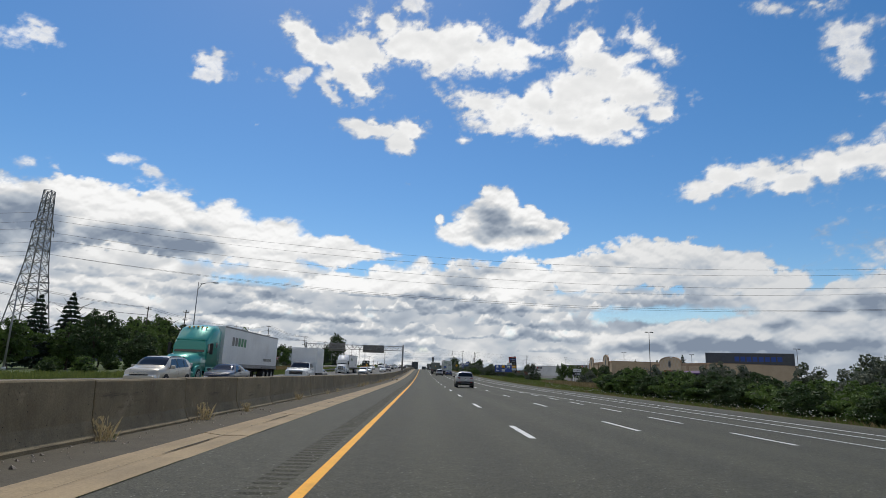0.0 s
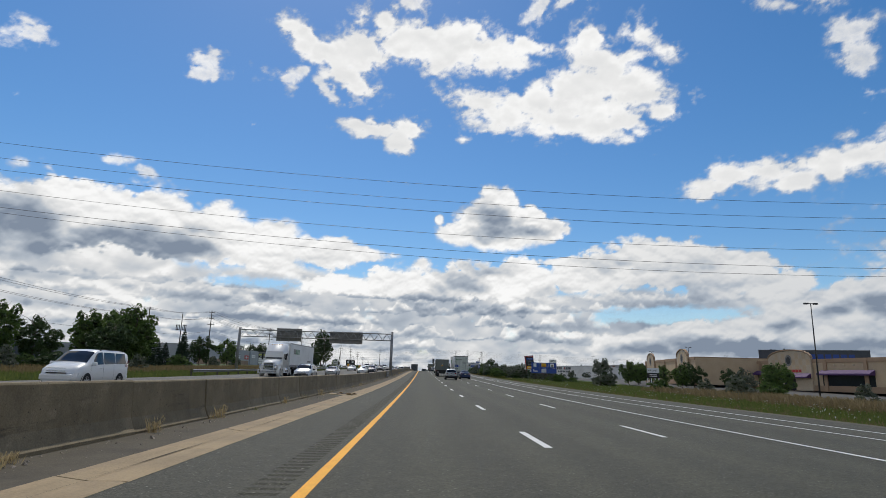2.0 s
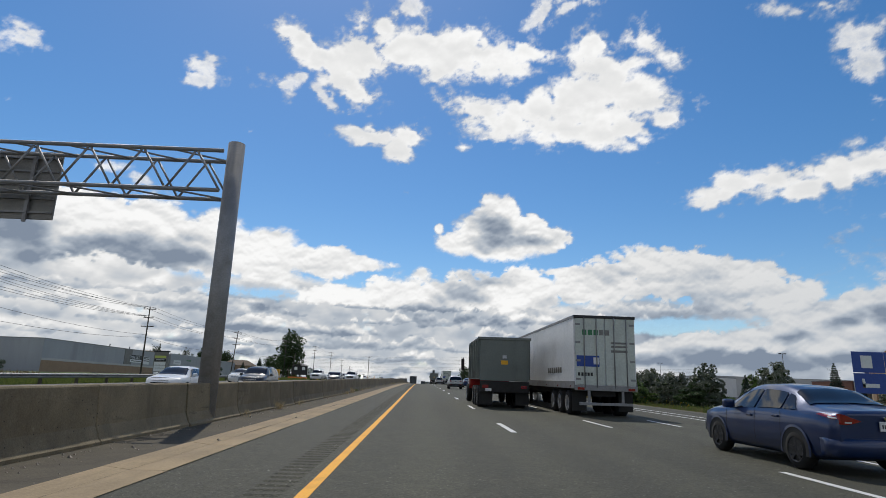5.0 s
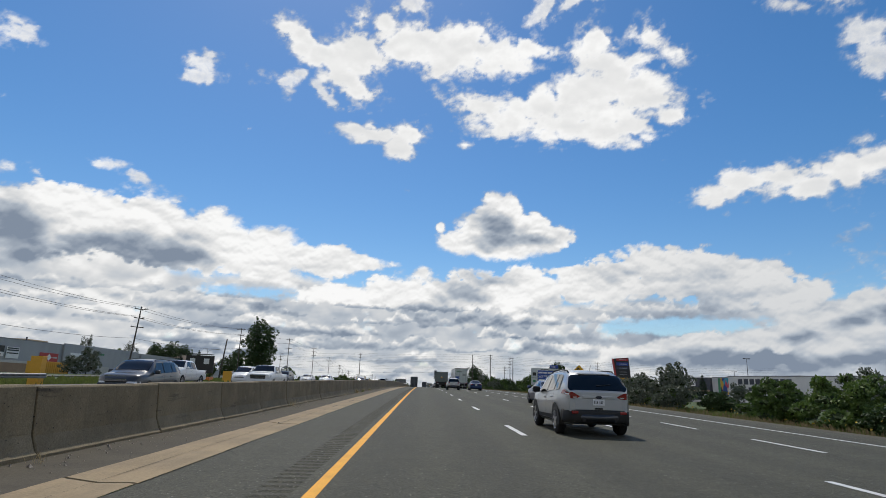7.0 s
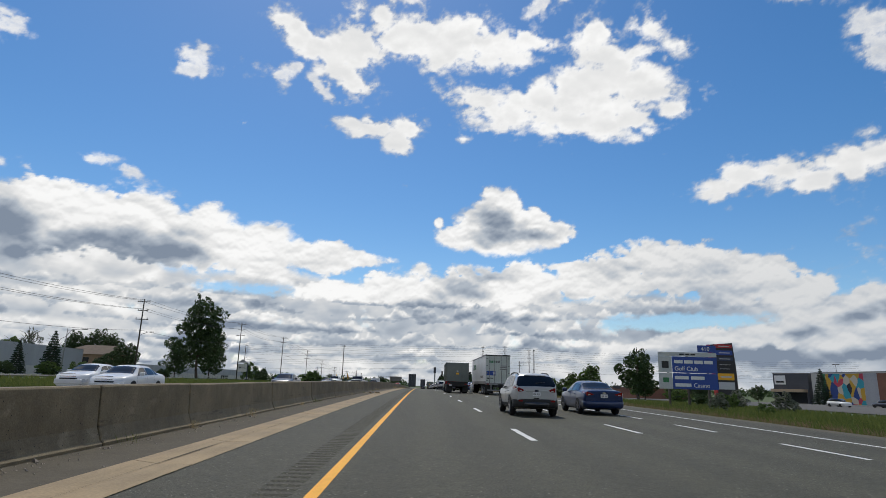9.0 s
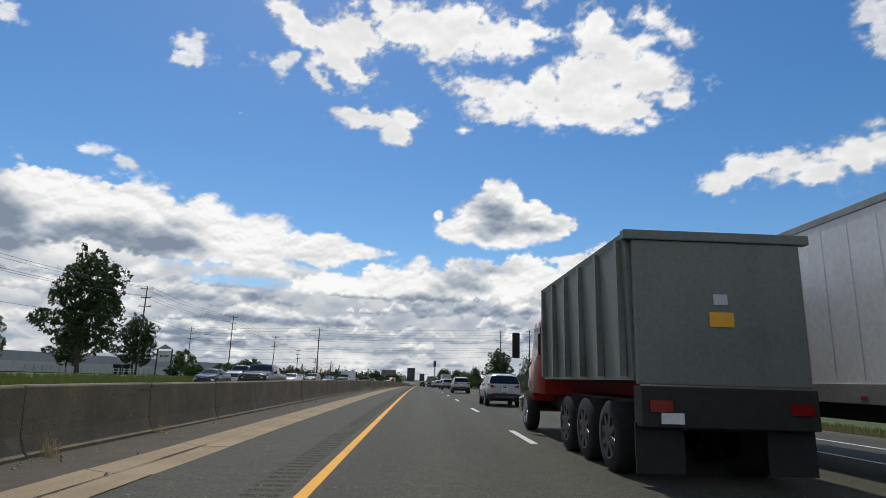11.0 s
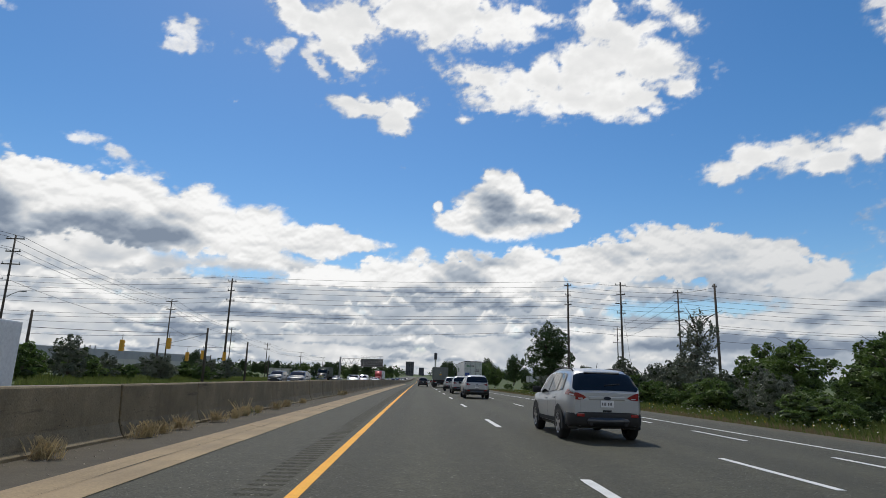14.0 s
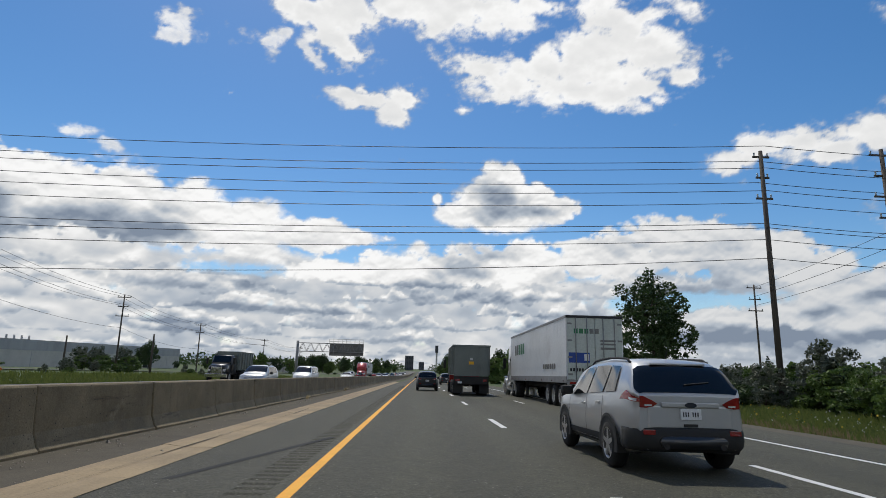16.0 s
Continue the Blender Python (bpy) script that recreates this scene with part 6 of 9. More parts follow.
        part("pilaster", box(bmesh.new(), s - 0.4, s + 0.4, -0.25, -0.004, 0, 4.85), TAN_DARK, root)


build_restaurant("restaurant", 69.0, 243.0, 64.2, 199.0, ((7.5, 3.4), (36, 4.0)), False, "low tan stucco restaurant with arched parapets and purple awnings")
build_restaurant("restaurant", 77.0, 207.0, 82.5, 164.0, ((20, 6.2),), True, "set-back tan stucco restaurant wing with a large checkered arch", ((2.5, 11.5), (28.5, 40.5)))
cinema = hall("cinema", 184, 379, -30, 50, 40, 18.6, SLATE, "long dark blue-grey cinema hall with letter shapes on its wall", STEEL)
for k in range(8):
    part("letter_bar", box(bmesh.new(), 17 + 3.4 * k, 19.6 + 3.4 * k, -0.08, -0.005, 13.5, 16.5), SIGN_BLUE, cinema)
cantina = hall("cantina", 58.5, 327, -62, 26, 16, 4.9, WHITE_WALL, "white box-shaped cantina with dark letter shapes and a red star", STEEL)
for k in (0, 1, 2, 3, 5, 6, 7, 8):
    part("letter_bar", box(bmesh.new(), 2.0 + 1.15 * k, 2.85 + 1.15 * k, -0.06, -0.004, 3.5, 4.5), SLATE, cantina)
bm = bmesh.new()
star = [(8.2 + (0.62 if i % 2 == 0 else 0.26) * math.sin(math.pi * i / 5), 4.0 + (0.62 if i % 2 == 0 else 0.26) * math.cos(math.pi * i / 5)) for i in range(10)]
loft(bm, [[(px, py, pz) for px, pz in star] for py in (-0.07, -0.004)], 0, True, False)
part("red_star", bm, SIGN_RED, cantina)
for k in range(7):
    part("letter_bar", box(bmesh.new(), 4.0 + 1.0 * k, 4.7 + 1.0 * k, -0.06, -0.004, 2.3, 3.0), SLATE, cantina)
gym = hall("gym", 109, 457, -60, 9.3, 26, 6.6, SLATE, "dark flat-roofed building with a white sign plate", STEEL)
gym.scale = (1.1, 1, 1.35)
part("sign_plate", box(bmesh.new(), 0.4, 3.4, -0.1, -0.004, 4.2, 6.2), SIGN_WHITE, gym)
part("letter_bar", box(bmesh.new(), 0.8, 3.0, -0.13, -0.1, 4.6, 5.0), SIGN_BLACK, gym)
part("canopy", box(bmesh.new(), 0.3, 9.0, -2.6, -0.004, 2.6, 3.2), TAN_WALL, gym)
part("shopfront", box(bmesh.new(), 0.6, 8.7, -0.05, -0.004, 0.2, 2.5), DARK_GLASS, gym)


def mural_mat():
    """A bright painted wall: bold warped patches of many colours."""
    m, n, l, p = material("mural_paint")
    co = n.new("ShaderNodeTexCoord")
    v = n.new("ShaderNodeTexVoronoi")
    v.inputs["Scale"].default_value = 0.55
    w = n.new("ShaderNodeTexNoise")
    w.inputs["Scale"].default_value, w.inputs["Detail"].default_value = 0.45, 3
    l.new(co.outputs["Object"], w.inputs["Vector"])
    l.new(mixed(n, l, 0.75, co.outputs["Object"], w.outputs["Color"], "ADD"), v.inputs["Vector"])
    hue = n.new("ShaderNodeSeparateColor")
    l.new(v.outputs["Color"], hue.inputs[0])
    col = ramp(n, l, hue.outputs[0], [(0.0, (0.02, 0.05, 0.2)), (0.2, (0.03, 0.28, 0.35)), (0.4, (0.5, 0.3, 0.03)), (0.55, (0.45, 0.05, 0.08)), (0.7, (0.5, 0.45, 0.35)), (0.85, (0.02, 0.02, 0.03))])
    n[col.node.name].color_ramp.interpolation = "CONSTANT"
    l.new(col, p.inputs["Base Color"])
    p.inputs["Roughness"].default_value = 0.7
    return m


mural = hall("mural_building", 114.6, 447.2, -80, 44, 24, 6.4, PALE_WALL, "flat-roofed shop building painted with a colourful mural", STEEL)
mural.scale = (1, 1, 1.4)
part("mural", box(bmesh.new(), 5.0, 17.0, -0.03, -0.004, 0.3, 6.2), mural_mat(), mural, "colourful abstract wall painting")
part("painted_bay", box(bmesh.new(), 3.5, 4.9, -0.03, -0.004, 0.3, 6.2), SIGN_GREEN, mural)
part("painted_bay", box(bmesh.new(), 21.0, 24.0, -0.03, -0.004, 0.3, 6.2), BRICK_RED, mural)
part("painted_bay", box(bmesh.new(), 17.1, 20.9, -0.03, -0.004, 0.3, 6.2), GREY_WALL, mural)


def build_fence():
    """Pale post-and-rail fence along the lawn of the works."""
    root = thing("fence", Matrix.Translation((-72, 448, level(470) + 0.85)), "pale concrete post and rail fence beside a lawn", "fence")
    for k in range(21):
        part("post", box(bmesh.new(), -0.14, 0.14, 2.6 * k - 0.14, 2.6 * k + 0.14, -0.6, 1.5, 0, 0.03), PALE_WALL, root)
    for z in (0.6, 1.15):
        part("rail", box(bmesh.new(), -0.06, 0.06, -0.2, 52.2, z, z + 0.16), PALE_WALL, root)


build_fence()
r = thing("company_board", Matrix.Translation((-62.6, 479.6, level(480) - 0.9)), "white company board under a small pitched top on dark posts", "board sign")
for x in (0.1, 3.5):
    part("post", box(bmesh.new(), x - 0.14, x + 0.14, 0, 0.28, -0.3, 8.0), SLATE, r)
part("board", box(bmesh.new(), 0.26, 3.34, 0.05, 0.23, 5.0, 7.6, 0, 0.02), WHITE_WALL, r)
bm = bmesh.new()
loft(bm, [[(-0.1, q, 8.0), (3.7, q, 8.0), (1.8, q, 9.1)] for q in (0.0, 0.28)], 0, True, False)
part("pitched_top", bm, GREY_WALL, r)
part("emblem", box(bmesh.new(), 0.8, 1.3, 0.02, 0.045, 6.1, 6.6), SLATE, r)
for z in (6.45, 6.15):
    part("word_bar", box(bmesh.new(), 1.5, 2.9, 0.02, 0.045, z, z + 0.14), SLATE, r)
for k, m in enumerate((BRICK_RED, SIGN_GREY, SIGN_BLUE, SIGN_GREEN, PALE_WALL)):
    s = hall("shop", 118 + 1.2 * k, 330 - 16 * k, -86, 15.5, 14, 5.6, m, "small flat-roofed shop in a coloured row", STEEL)
    part("shopfront", box(bmesh.new(), 1, 14, -0.05, -0.004, 0.2, 2.8), DARK_GLASS, s)
hall("warehouse", 150, 470, -90, 70, 40, 9, PALE_WALL, "pale flat-roofed warehouse behind the shops", STEEL, 8)
brick = hall("brick_store", 66, 484, -80, 22, 16, 3.6, BRICK_RED, "low red-brown brick store half hidden by bushes", SLATE)
part("sign_plate", box(bmesh.new(), 3, 8, -0.08, -0.004, 3.2, 4.2), SIGN_BLACK, brick)
white = hall("white_hall", 56, 668, -10, 36, 30, 6.2, WHITE_WALL, "long white flat-roofed hall beyond the trees", STEEL)
part("raised_front", box(bmesh.new(), 20, 30, -0.25, -0.004, 0, 8.4), WHITE_WALL, white)
hall("brick_wing", 80, 646, -10, 16, 12, 4.0, BRICK_RED, "low brown brick wing beside the white hall", SLATE)
hall("tan_store", 46, 14, -88, 1.0 + 30, 20, 4.6, TAN_WALL, "low orange-tan store behind the silvery bushes", SLATE, 4)

grey = hall("grey_hall", -85.7, 290, 90, 138.5, 34, 8.5, GREY_WALL, "long grey metal-sided hall with banners on its wall", STEEL)
part("lower_wall", box(bmesh.new(), -0.02, 66, -0.14, -0.004, 0, 3.7), TAN_DARK, grey, "brown lower wall")
part("ledge", box(bmesh.new(), -0.02, 66, -0.2, -0.004, 3.7, 4.2, 0, 0.03), PALE_WALL, grey)
# the wall's recess as a proud panel, its shade put into the grey
part("recess_panel", box(bmesh.new(), 37, 41.3, -0.1, -0.004, 4.2, 8.45), SIGN_BACK, grey)
part("raised_front", box(bmesh.new(), 67.5, 103.5, -0.5, -0.09, 0, 8.95, 0, 0.03), GREY_WALL, grey)
part("raised_front", box(bmesh.new(), 106, 124, -0.5, -0.09, 0, 8.6, 0, 0.03), GREY_WALL, grey)
b = part("banner", box(bmesh.new(), 40.3, 47.8, -0.2, -0.15, 4.9, 7.0), SIGN_WHITE, grey, "white sale banner with a black band")
part("band", box(bmesh.new(), 40.3, 47.8, -0.22, -0.2, 5.75, 7.0), SIGN_BLACK, b)
lettering("lettering", "FOR SALE", 1.25, SIGN_WHITE, b, (40.6, -0.225, 5.92))
part("word_bar", box(bmesh.new(), 41, 47, -0.22, -0.2, 5.2, 5.4), SIGN_BLACK, b)
b = part("banner", box(bmesh.new(), 48.5, 52.4, -0.2, -0.15, 4.6, 6.9), SIGN_WHITE, grey, "white banner with black lines of writing")
for z in (5.5, 6.1, 6.5):
    part("word_bar", box(bmesh.new(), 48.7, 52.2, -0.22, -0.2, z, z + 0.26), SIGN_BLACK, b)
b = part("red_sign", box(bmesh.new(), 59.2, 66, -0.2, -0.15, 4.45, 6.35, 0, 0.02), SIGN_RED, grey, "red company plate with a white diamond")
bm = bmesh.new()
loft(bm, [[(62.6 + 0.95 * dx, q, 5.4 + 0.75 * dz) for dx, dz in ((-1, 0), (0, -1), (1, 0), (0, 1))] for q in (-0.2, -0.23)], 0, True, False)
part("diamond", bm, SIGN_WHITE, b)
for x in (59.6, 63.9):
    part("word_bar", box(bmesh.new(), x, x + 1.7, -0.215, -0.2, 5.25, 5.55), PALE_WALL, b)
b = part("pale_sign", box(bmesh.new(), 70, 76, -0.6, -0.51, 5.4, 6.9, 0, 0.02), SIGN_WHITE, grey)
part("word_bar", box(bmesh.new(), 71, 75, -0.62, -0.6, 5.9, 6.3), SIGN_GREY, b)
for k in range(5):
    part("green_mark", box(bmesh.new(), 81.2 + 0.85 * k, 81.8 + 0.85 * k, -0.56, -0.51, 6.9, 7.4), SIGN_GREEN, grey)
for x in (84, 92.5, 108, 117):
    part("loading_door", box(bmesh.new(), x, x + 4.6, -0.56, -0.51, 0.1, 4.0), PALE_WALL, grey)
for x in (33, 44.5, 58):
    part("roof_vent", tube(bmesh.new(), (x, 2.5, 8.2), (x, 2.5, 9.5), 0.16, 0.16, 8), SLATE, grey)
part("rooflight", box(bmesh.new(), 60, 68, 4, 9, 8.2, 9.3, 0, 0.1), TAN_WALL, grey)
hall("brown_hall", -112, 165, 90, 80, 30, 8.2, SLATE, "dark flat-roofed hall behind the row of trees", STEEL, 6)
hall("green_hall", -96, 250, 100, 30, 20, 6.8, GREY_WALL, "grey hall with a low roof behind the poles", SIGN_GREEN)
cont = thing("container", Matrix.Translation((-64, 312.5, ground_z(-64, 312.5) - 0.05)), "low yellow steel roll-off container before the hall", "container")
part("body", box(bmesh.new(), 0, 2.4, 0, 7.6, 0.05, 1.95, 0, 0.04), SIGNAL_YELLOW, cont)
for k in range(14):
    part("rib", box(bmesh.new(), 2.4, 2.46, 0.2 + 0.53 * k, 0.34 + 0.53 * k, 0.15, 1.85), SIGNAL_YELLOW, cont)


def build_house(x, y, turn):
    root = thing("house", Matrix.Translation((x, y, ground_z(x, y) - 0.2)) @ Matrix.Rotation(radians(turn), 4, "Z"), "brown rendered house with a hipped shingle roof", "house")
    part("wall", box(bmesh.new(), -8, 8, -5, 5, 0, 6), TAN_DARK, root)
    bm = bmesh.new()
    v = [bm.verts.new(p) for p in ((-8.6, -5.6, 6.0), (8.6, -5.6, 6.0), (8.6, 5.6, 6.0), (-8.6, 5.6, 6.0), (-3.6, 0, 8.6), (3.6, 0, 8.6))]
    for q in ((0, 1, 5, 4), (1, 2, 5), (2, 3, 4, 5), (3, 0, 4), (3, 2, 1, 0)):
        bm.faces.new([v[i] for i in q])
    part("roof", bm, SHINGLE, root)
    for sx in (-5.5, -1.8, 1.8, 5.5):
        for z in (1.0, 3.8):
            w = part("window", box(bmesh.new(), sx - 0.7, sx + 0.7, -5.06, -5.003, z, z + 1.4), DARK_GLASS, root)
            part("sill", box(bmesh.new(), sx - 0.8, sx + 0.8, -5.12, -5.062, z - 0.1, z), PALE_WALL, w)


build_house(-87, 439, 12)
far = hall("distribution_hall", -219.5, 640, 79.2, 276, 90, 13.2, PALE_WALL, "very long pale distribution hall with a grey upper band", STEEL, 0)
part("upper_band", box(bmesh.new(), 0.1, 275.9, -0.16, -0.004, 8.2, 13.1), GREY_WALL, far)
for x, w, h in ((96, 17, 8.4), (192, 13, 7.6), (238, 8, 5)):
    d = part("loading_door", box(bmesh.new(), x, x + w, -0.2, -0.004, 0.4, h), DARK_GLASS, far)
    part("door_frame", box(bmesh.new(), x - 0.3, x + w + 0.3, -0.26, -0.2, h, h + 0.4), STEEL, d)
    part("door_post", box(bmesh.new(), x + w / 2 - 0.25, x + w / 2 + 0.25, -0.26, -0.2, 0.4, h), STEEL, d)
for k in range(12):
    part("panel_joint", box(bmesh.new(), 20 + 22 * k, 20.3 + 22 * k, -0.05, -0.004, 0.2, 8.15), GREY_WALL, far)
for k in range(5):
    part("roof_vent", tube(bmesh.new(), (140 + 4.4 * k, 8, 12), (140 + 4.4 * k, 8, 15.6), 0.5, 0.45, 12), PALE_WALL, far)
hall("far_hall", -90.4, 790, 0, 25.2, 30, 5.9, PALE_WALL, "pale hall far beyond the crossing", STEEL, 5)
hall("far_store", 60, 760, -84, 60, 30, 6, GREY_WALL, "grey store far beside the road", STEEL, 5)


def build_block(x, y, w, h, mat, label, floors, name="apartment_block"):
    root = thing(name, Matrix.Translation((x, y, ground_z(x, y) - 0.2)), label, "tower block")
    part("wall", box(bmesh.new(), 0, w, 0, w * 0.8, 0, h), mat, root)
    for f in range(floors):
        for c in range(5):
            x0 = w * (c + 0.2) / 5
            z0 = h * (f + 0.35) / floors
            part("window", box(bmesh.new(), x0, x0 + w * 0.12, -0.12, -0.01, z0, z0 + h * 0.4 / floors), DARK_GLASS, root)


build_block(-34, 1900, 20, 34, SLATE, "dark distant apartment tower above the trees", 12)
build_block(-2, 2500, 18, 27, SLATE, "dark distant block above the trees", 8)
mast = thing("water_mast", Matrix.Translation((22, 1250, ground_z(22, 1250))), "slender dark distant mast with a square head", "mast")
part("shaft", box(bmesh.new(), -1.1, 1.1, -1.1, 1.1, 0, 26), PALE_WALL, mast)
part("head", box(bmesh.new(), -2.0, 2.0, -2.0, 2.0, 26, 35, 0, 0.2), SLATE, mast)
strip("parking_lot", lambda y: (46.0, 200.0), 100, 520, 12, PARKING, 0.02, "structure", "grey parking lot before the shops", "parking lot", None, 12)
strip("service_road", lambda y: (-47.5, -40.5), 215, 900, 12, FAR_ASPHALT, 0.02, "structure", "pale service road along the poles", "road", None, 2)

# ---- vehicles ----


def paint_mat(name, col, metal=0.35, rough=0.35):
    m, n, l, p = material(name)
    fl = grain(n, l, 900, 2)
    dust = grain(n, l, 1.6, 5, 0.65)
    c = mixed(n, l, 0.25, col, ramp(n, l, fl, [(0.3, tuple(v * 0.7 for v in col)), (0.7, tuple(min(1, v * 1.25) for v in col))]))
    c = mixed(n, l, ramp(n, l, dust, [(0.5, (0, 0, 0)), (0.8, (0.08, 0.08, 0.08))]), c, (0.16, 0.14, 0.11))
    l.new(c, p.inputs["Base Color"])
    p.inputs["Metallic"].default_value, p.inputs["Roughness"].default_value = metal, rough
    p.inputs["Coat Weight"].default_value, p.inputs["Coat Roughness"].default_value = 0.6, 0.05
    return m


SILVER = paint_mat("silver_car_paint", (0.43, 0.435, 0.435), 0.55)
WHITE_CAR = paint_mat("white_car_paint", (0.68, 0.68, 0.67), 0.0)
BLUE_CAR = paint_mat("blue_car_paint", (0.004, 0.019, 0.078), 0.3)
BLACK_CAR = paint_mat("black_car_paint", (0.015, 0.016, 0.019), 0.3)
GREY_CAR = paint_mat("dark_grey_car_paint", (0.03, 0.032, 0.036), 0.2)
BEIGE_CAR = paint_mat("beige_car_paint", (0.42, 0.38, 0.31), 0.4)
NAVY_CAR = paint_mat("navy_car_paint", (0.008, 0.012, 0.026), 0.15)
RED_CAR = paint_mat("red_car_paint", (0.35, 0.02, 0.02), 0.2)
TEAL = paint_mat("teal_truck_paint", (0.02, 0.27, 0.22), 0.3)
CAR_GLASS = simple("tinted_car_glass", (0.006, 0.007, 0.008), (0.01, 0.011, 0.012), 0.05, 0, 1, 5, None, 0, 0.0)
RUBBER = simple("tyre_rubber", (0.006, 0.006, 0.006), (0.012, 0.012, 0.012), 0.95, 0, 5, 40)
ALLOY = simple("alloy_wheel", (0.36, 0.36, 0.37), (0.48, 0.48, 0.49), 0.3, 0.8)
DARK_RIM = simple("black_wheel", (0.02, 0.02, 0.022), (0.035, 0.035, 0.038), 0.4, 0.4)
PLASTIC = simple("black_plastic_trim", (0.012, 0.012, 0.0115), (0.022, 0.022, 0.021), 0.8, 0, 4, 60)
TAIL_RED = simple("red_tail_lens", (0.17, 0.005, 0.006), (0.26, 0.01, 0.01), 0.15, 0, 6, 40, None, 0, 1.0)
LAMP_CLEAR = simple("clear_lamp_lens", (0.55, 0.55, 0.56), (0.7, 0.7, 0.7), 0.1, 0.2, 6, 40, None, 0, 1.0)
CHROME = simple("chrome", (0.6, 0.6, 0.6), (0.72, 0.72, 0.72), 0.12, 1.0)
TRAILER_WHITE = simple("white_trailer_sheet", (0.60, 0.61, 0.61), (0.70, 0.71, 0.71), 0.4, 0.1, 0.5, 10, (0.45, 0.44, 0.42))
TRAILER_DOOR = simple("pale_trailer_door", (0.45, 0.49, 0.44), (0.53, 0.57, 0.52), 0.5, 0, 0.8, 14, (0.34, 0.35, 0.32))
DUMP_GREY = simple("grey_dump_body", (0.13, 0.15, 0.135), (0.18, 0.2, 0.18), 0.55, 0.2, 0.8, 16, (0.06, 0.058, 0.053))
CHASSIS = simple("truck_chassis", (0.015, 0.014, 0.013), (0.03, 0.028, 0.026), 0.7, 0.2)


def catmull(pts, t):
    """A smooth curve through (x, y) points sorted by x; no overshoot."""
    xs, ys = [p[0] for p in pts], [p[1] for p in pts]
    if t <= xs[0]:
        return ys[0]
    if t >= xs[-1]:
        return ys[-1]
    i = max(k for k in range(len(xs) - 1) if xs[k] <= t)
    h = xs[i + 1] - xs[i]
    u = (t - xs[i]) / h

    def slope(k):
        if k <= 0 or k >= len(xs) - 1:
            return 0.0 if len(xs) > 2 else (ys[1] - ys[0]) / (xs[1] - xs[0])
        a, b = (ys[k] - ys[k - 1]) / (xs[k] - xs[k - 1]), (ys[k + 1] - ys[k]) / (xs[k + 1] - xs[k])
        return 0.0 if a * b <= 0 else 2 * a * b / (a + b)

    m0, m1 = slope(i), slope(i + 1)
    return (2 * u**3 - 3 * u**2 + 1) * ys[i] + (u**3 - 2 * u**2 + u) * h * m0 + (-2 * u**3 + 3 * u**2) * ys[i + 1] + (u**3 - u**2) * h * m1


class Shell:
    """A car's skin: place(y, v) for v from 0 (under the floor) over the side to 7 (the roof's middle); negative v mirrors."""

    def __init__(self, s):
        self.s = s

    def ring(self, y):
        s = self.s
        w, r = catmull(s["w"], y), catmull(s["roof"], y)
        t = min(catmull(s["belt"], y), r - 0.03)
        wr, b = min(catmull(s["wr"], y), w * 0.97), catmull(s["floor"], y)
        mid = b + (t - b) * 0.52
        return [(0, b), (w * 0.86, b), (w * 0.97, b + 0.1), (w, mid), (w * 0.965, t), (wr + 0.02, r - min(0.1, (r - t) * 0.4)), (wr * 0.86, r - min(0.025, (r - t) * 0.12)), (0, r)]

    def place(self, y, v, off=0.0):
        v = v - 14 if v > 7 else v
        k = self.ring(y)
        a = abs(v)
        i = min(int(a), 6)
        u = a - i
        p1, p2 = k[i], k[i + 1]
        q = [p1[c] * (1 - u) + p2[c] * u for c in (0, 1)]
        x, z = q
        if off:
            dx, dz = p2[1] - p1[1], -(p2[0] - p1[0])
            n = math.hypot(dx, dz) or 1
            x, z = x + off * dx / n, z + off * dz / n
        return Vector((x if v >= 0 else -x, y, z))

    def body(self, bm, ny=44):
        s = self.s
        ys = [s["len"] * (0.5 - 0.5 * math.cos(math.pi * i / ny)) * 0.5 + s["len"] * i / ny * 0.5 for i in range(ny + 1)]
        vs = [0, 1, 2, 2.5, 3, 3.5, 4, 4.5, 5, 5.5, 6, 6.5]
        ring = vs + [7] + [-v for v in vs[:0:-1]]
        loft(bm, [[self.place(y, v) for v in ring] for y in ys], 0, True, True, True)
        return bm

    def patch(self, y0, y1, v0, v1, off=0.008, ny=8, nv=4, y2=None, y3=None):
        """A thin panel lying on the skin; y2, y3: its ends along v1, for slanted panes."""
        y2, y3 = y0 if y2 is None else y2, y1 if y3 is None else y3
        bm = bmesh.new()
        g = []
        for j in range(nv + 1):
            f = j / nv
            a, b = y0 + (y2 - y0) * f, y1 + (y3 - y1) * f
            g.append([bm.verts.new(self.place(a + (b - a) * i / ny, v0 + (v1 - v0) * f, off)) for i in range(ny + 1)])
        for p, q in zip(g, g[1:]):
            for i in range(ny):
                bm.faces.new((p[i], p[i + 1], q[i + 1], q[i])).smooth = True
        bmesh.ops.recalc_face_normals(bm, faces=bm.faces)
        return bm


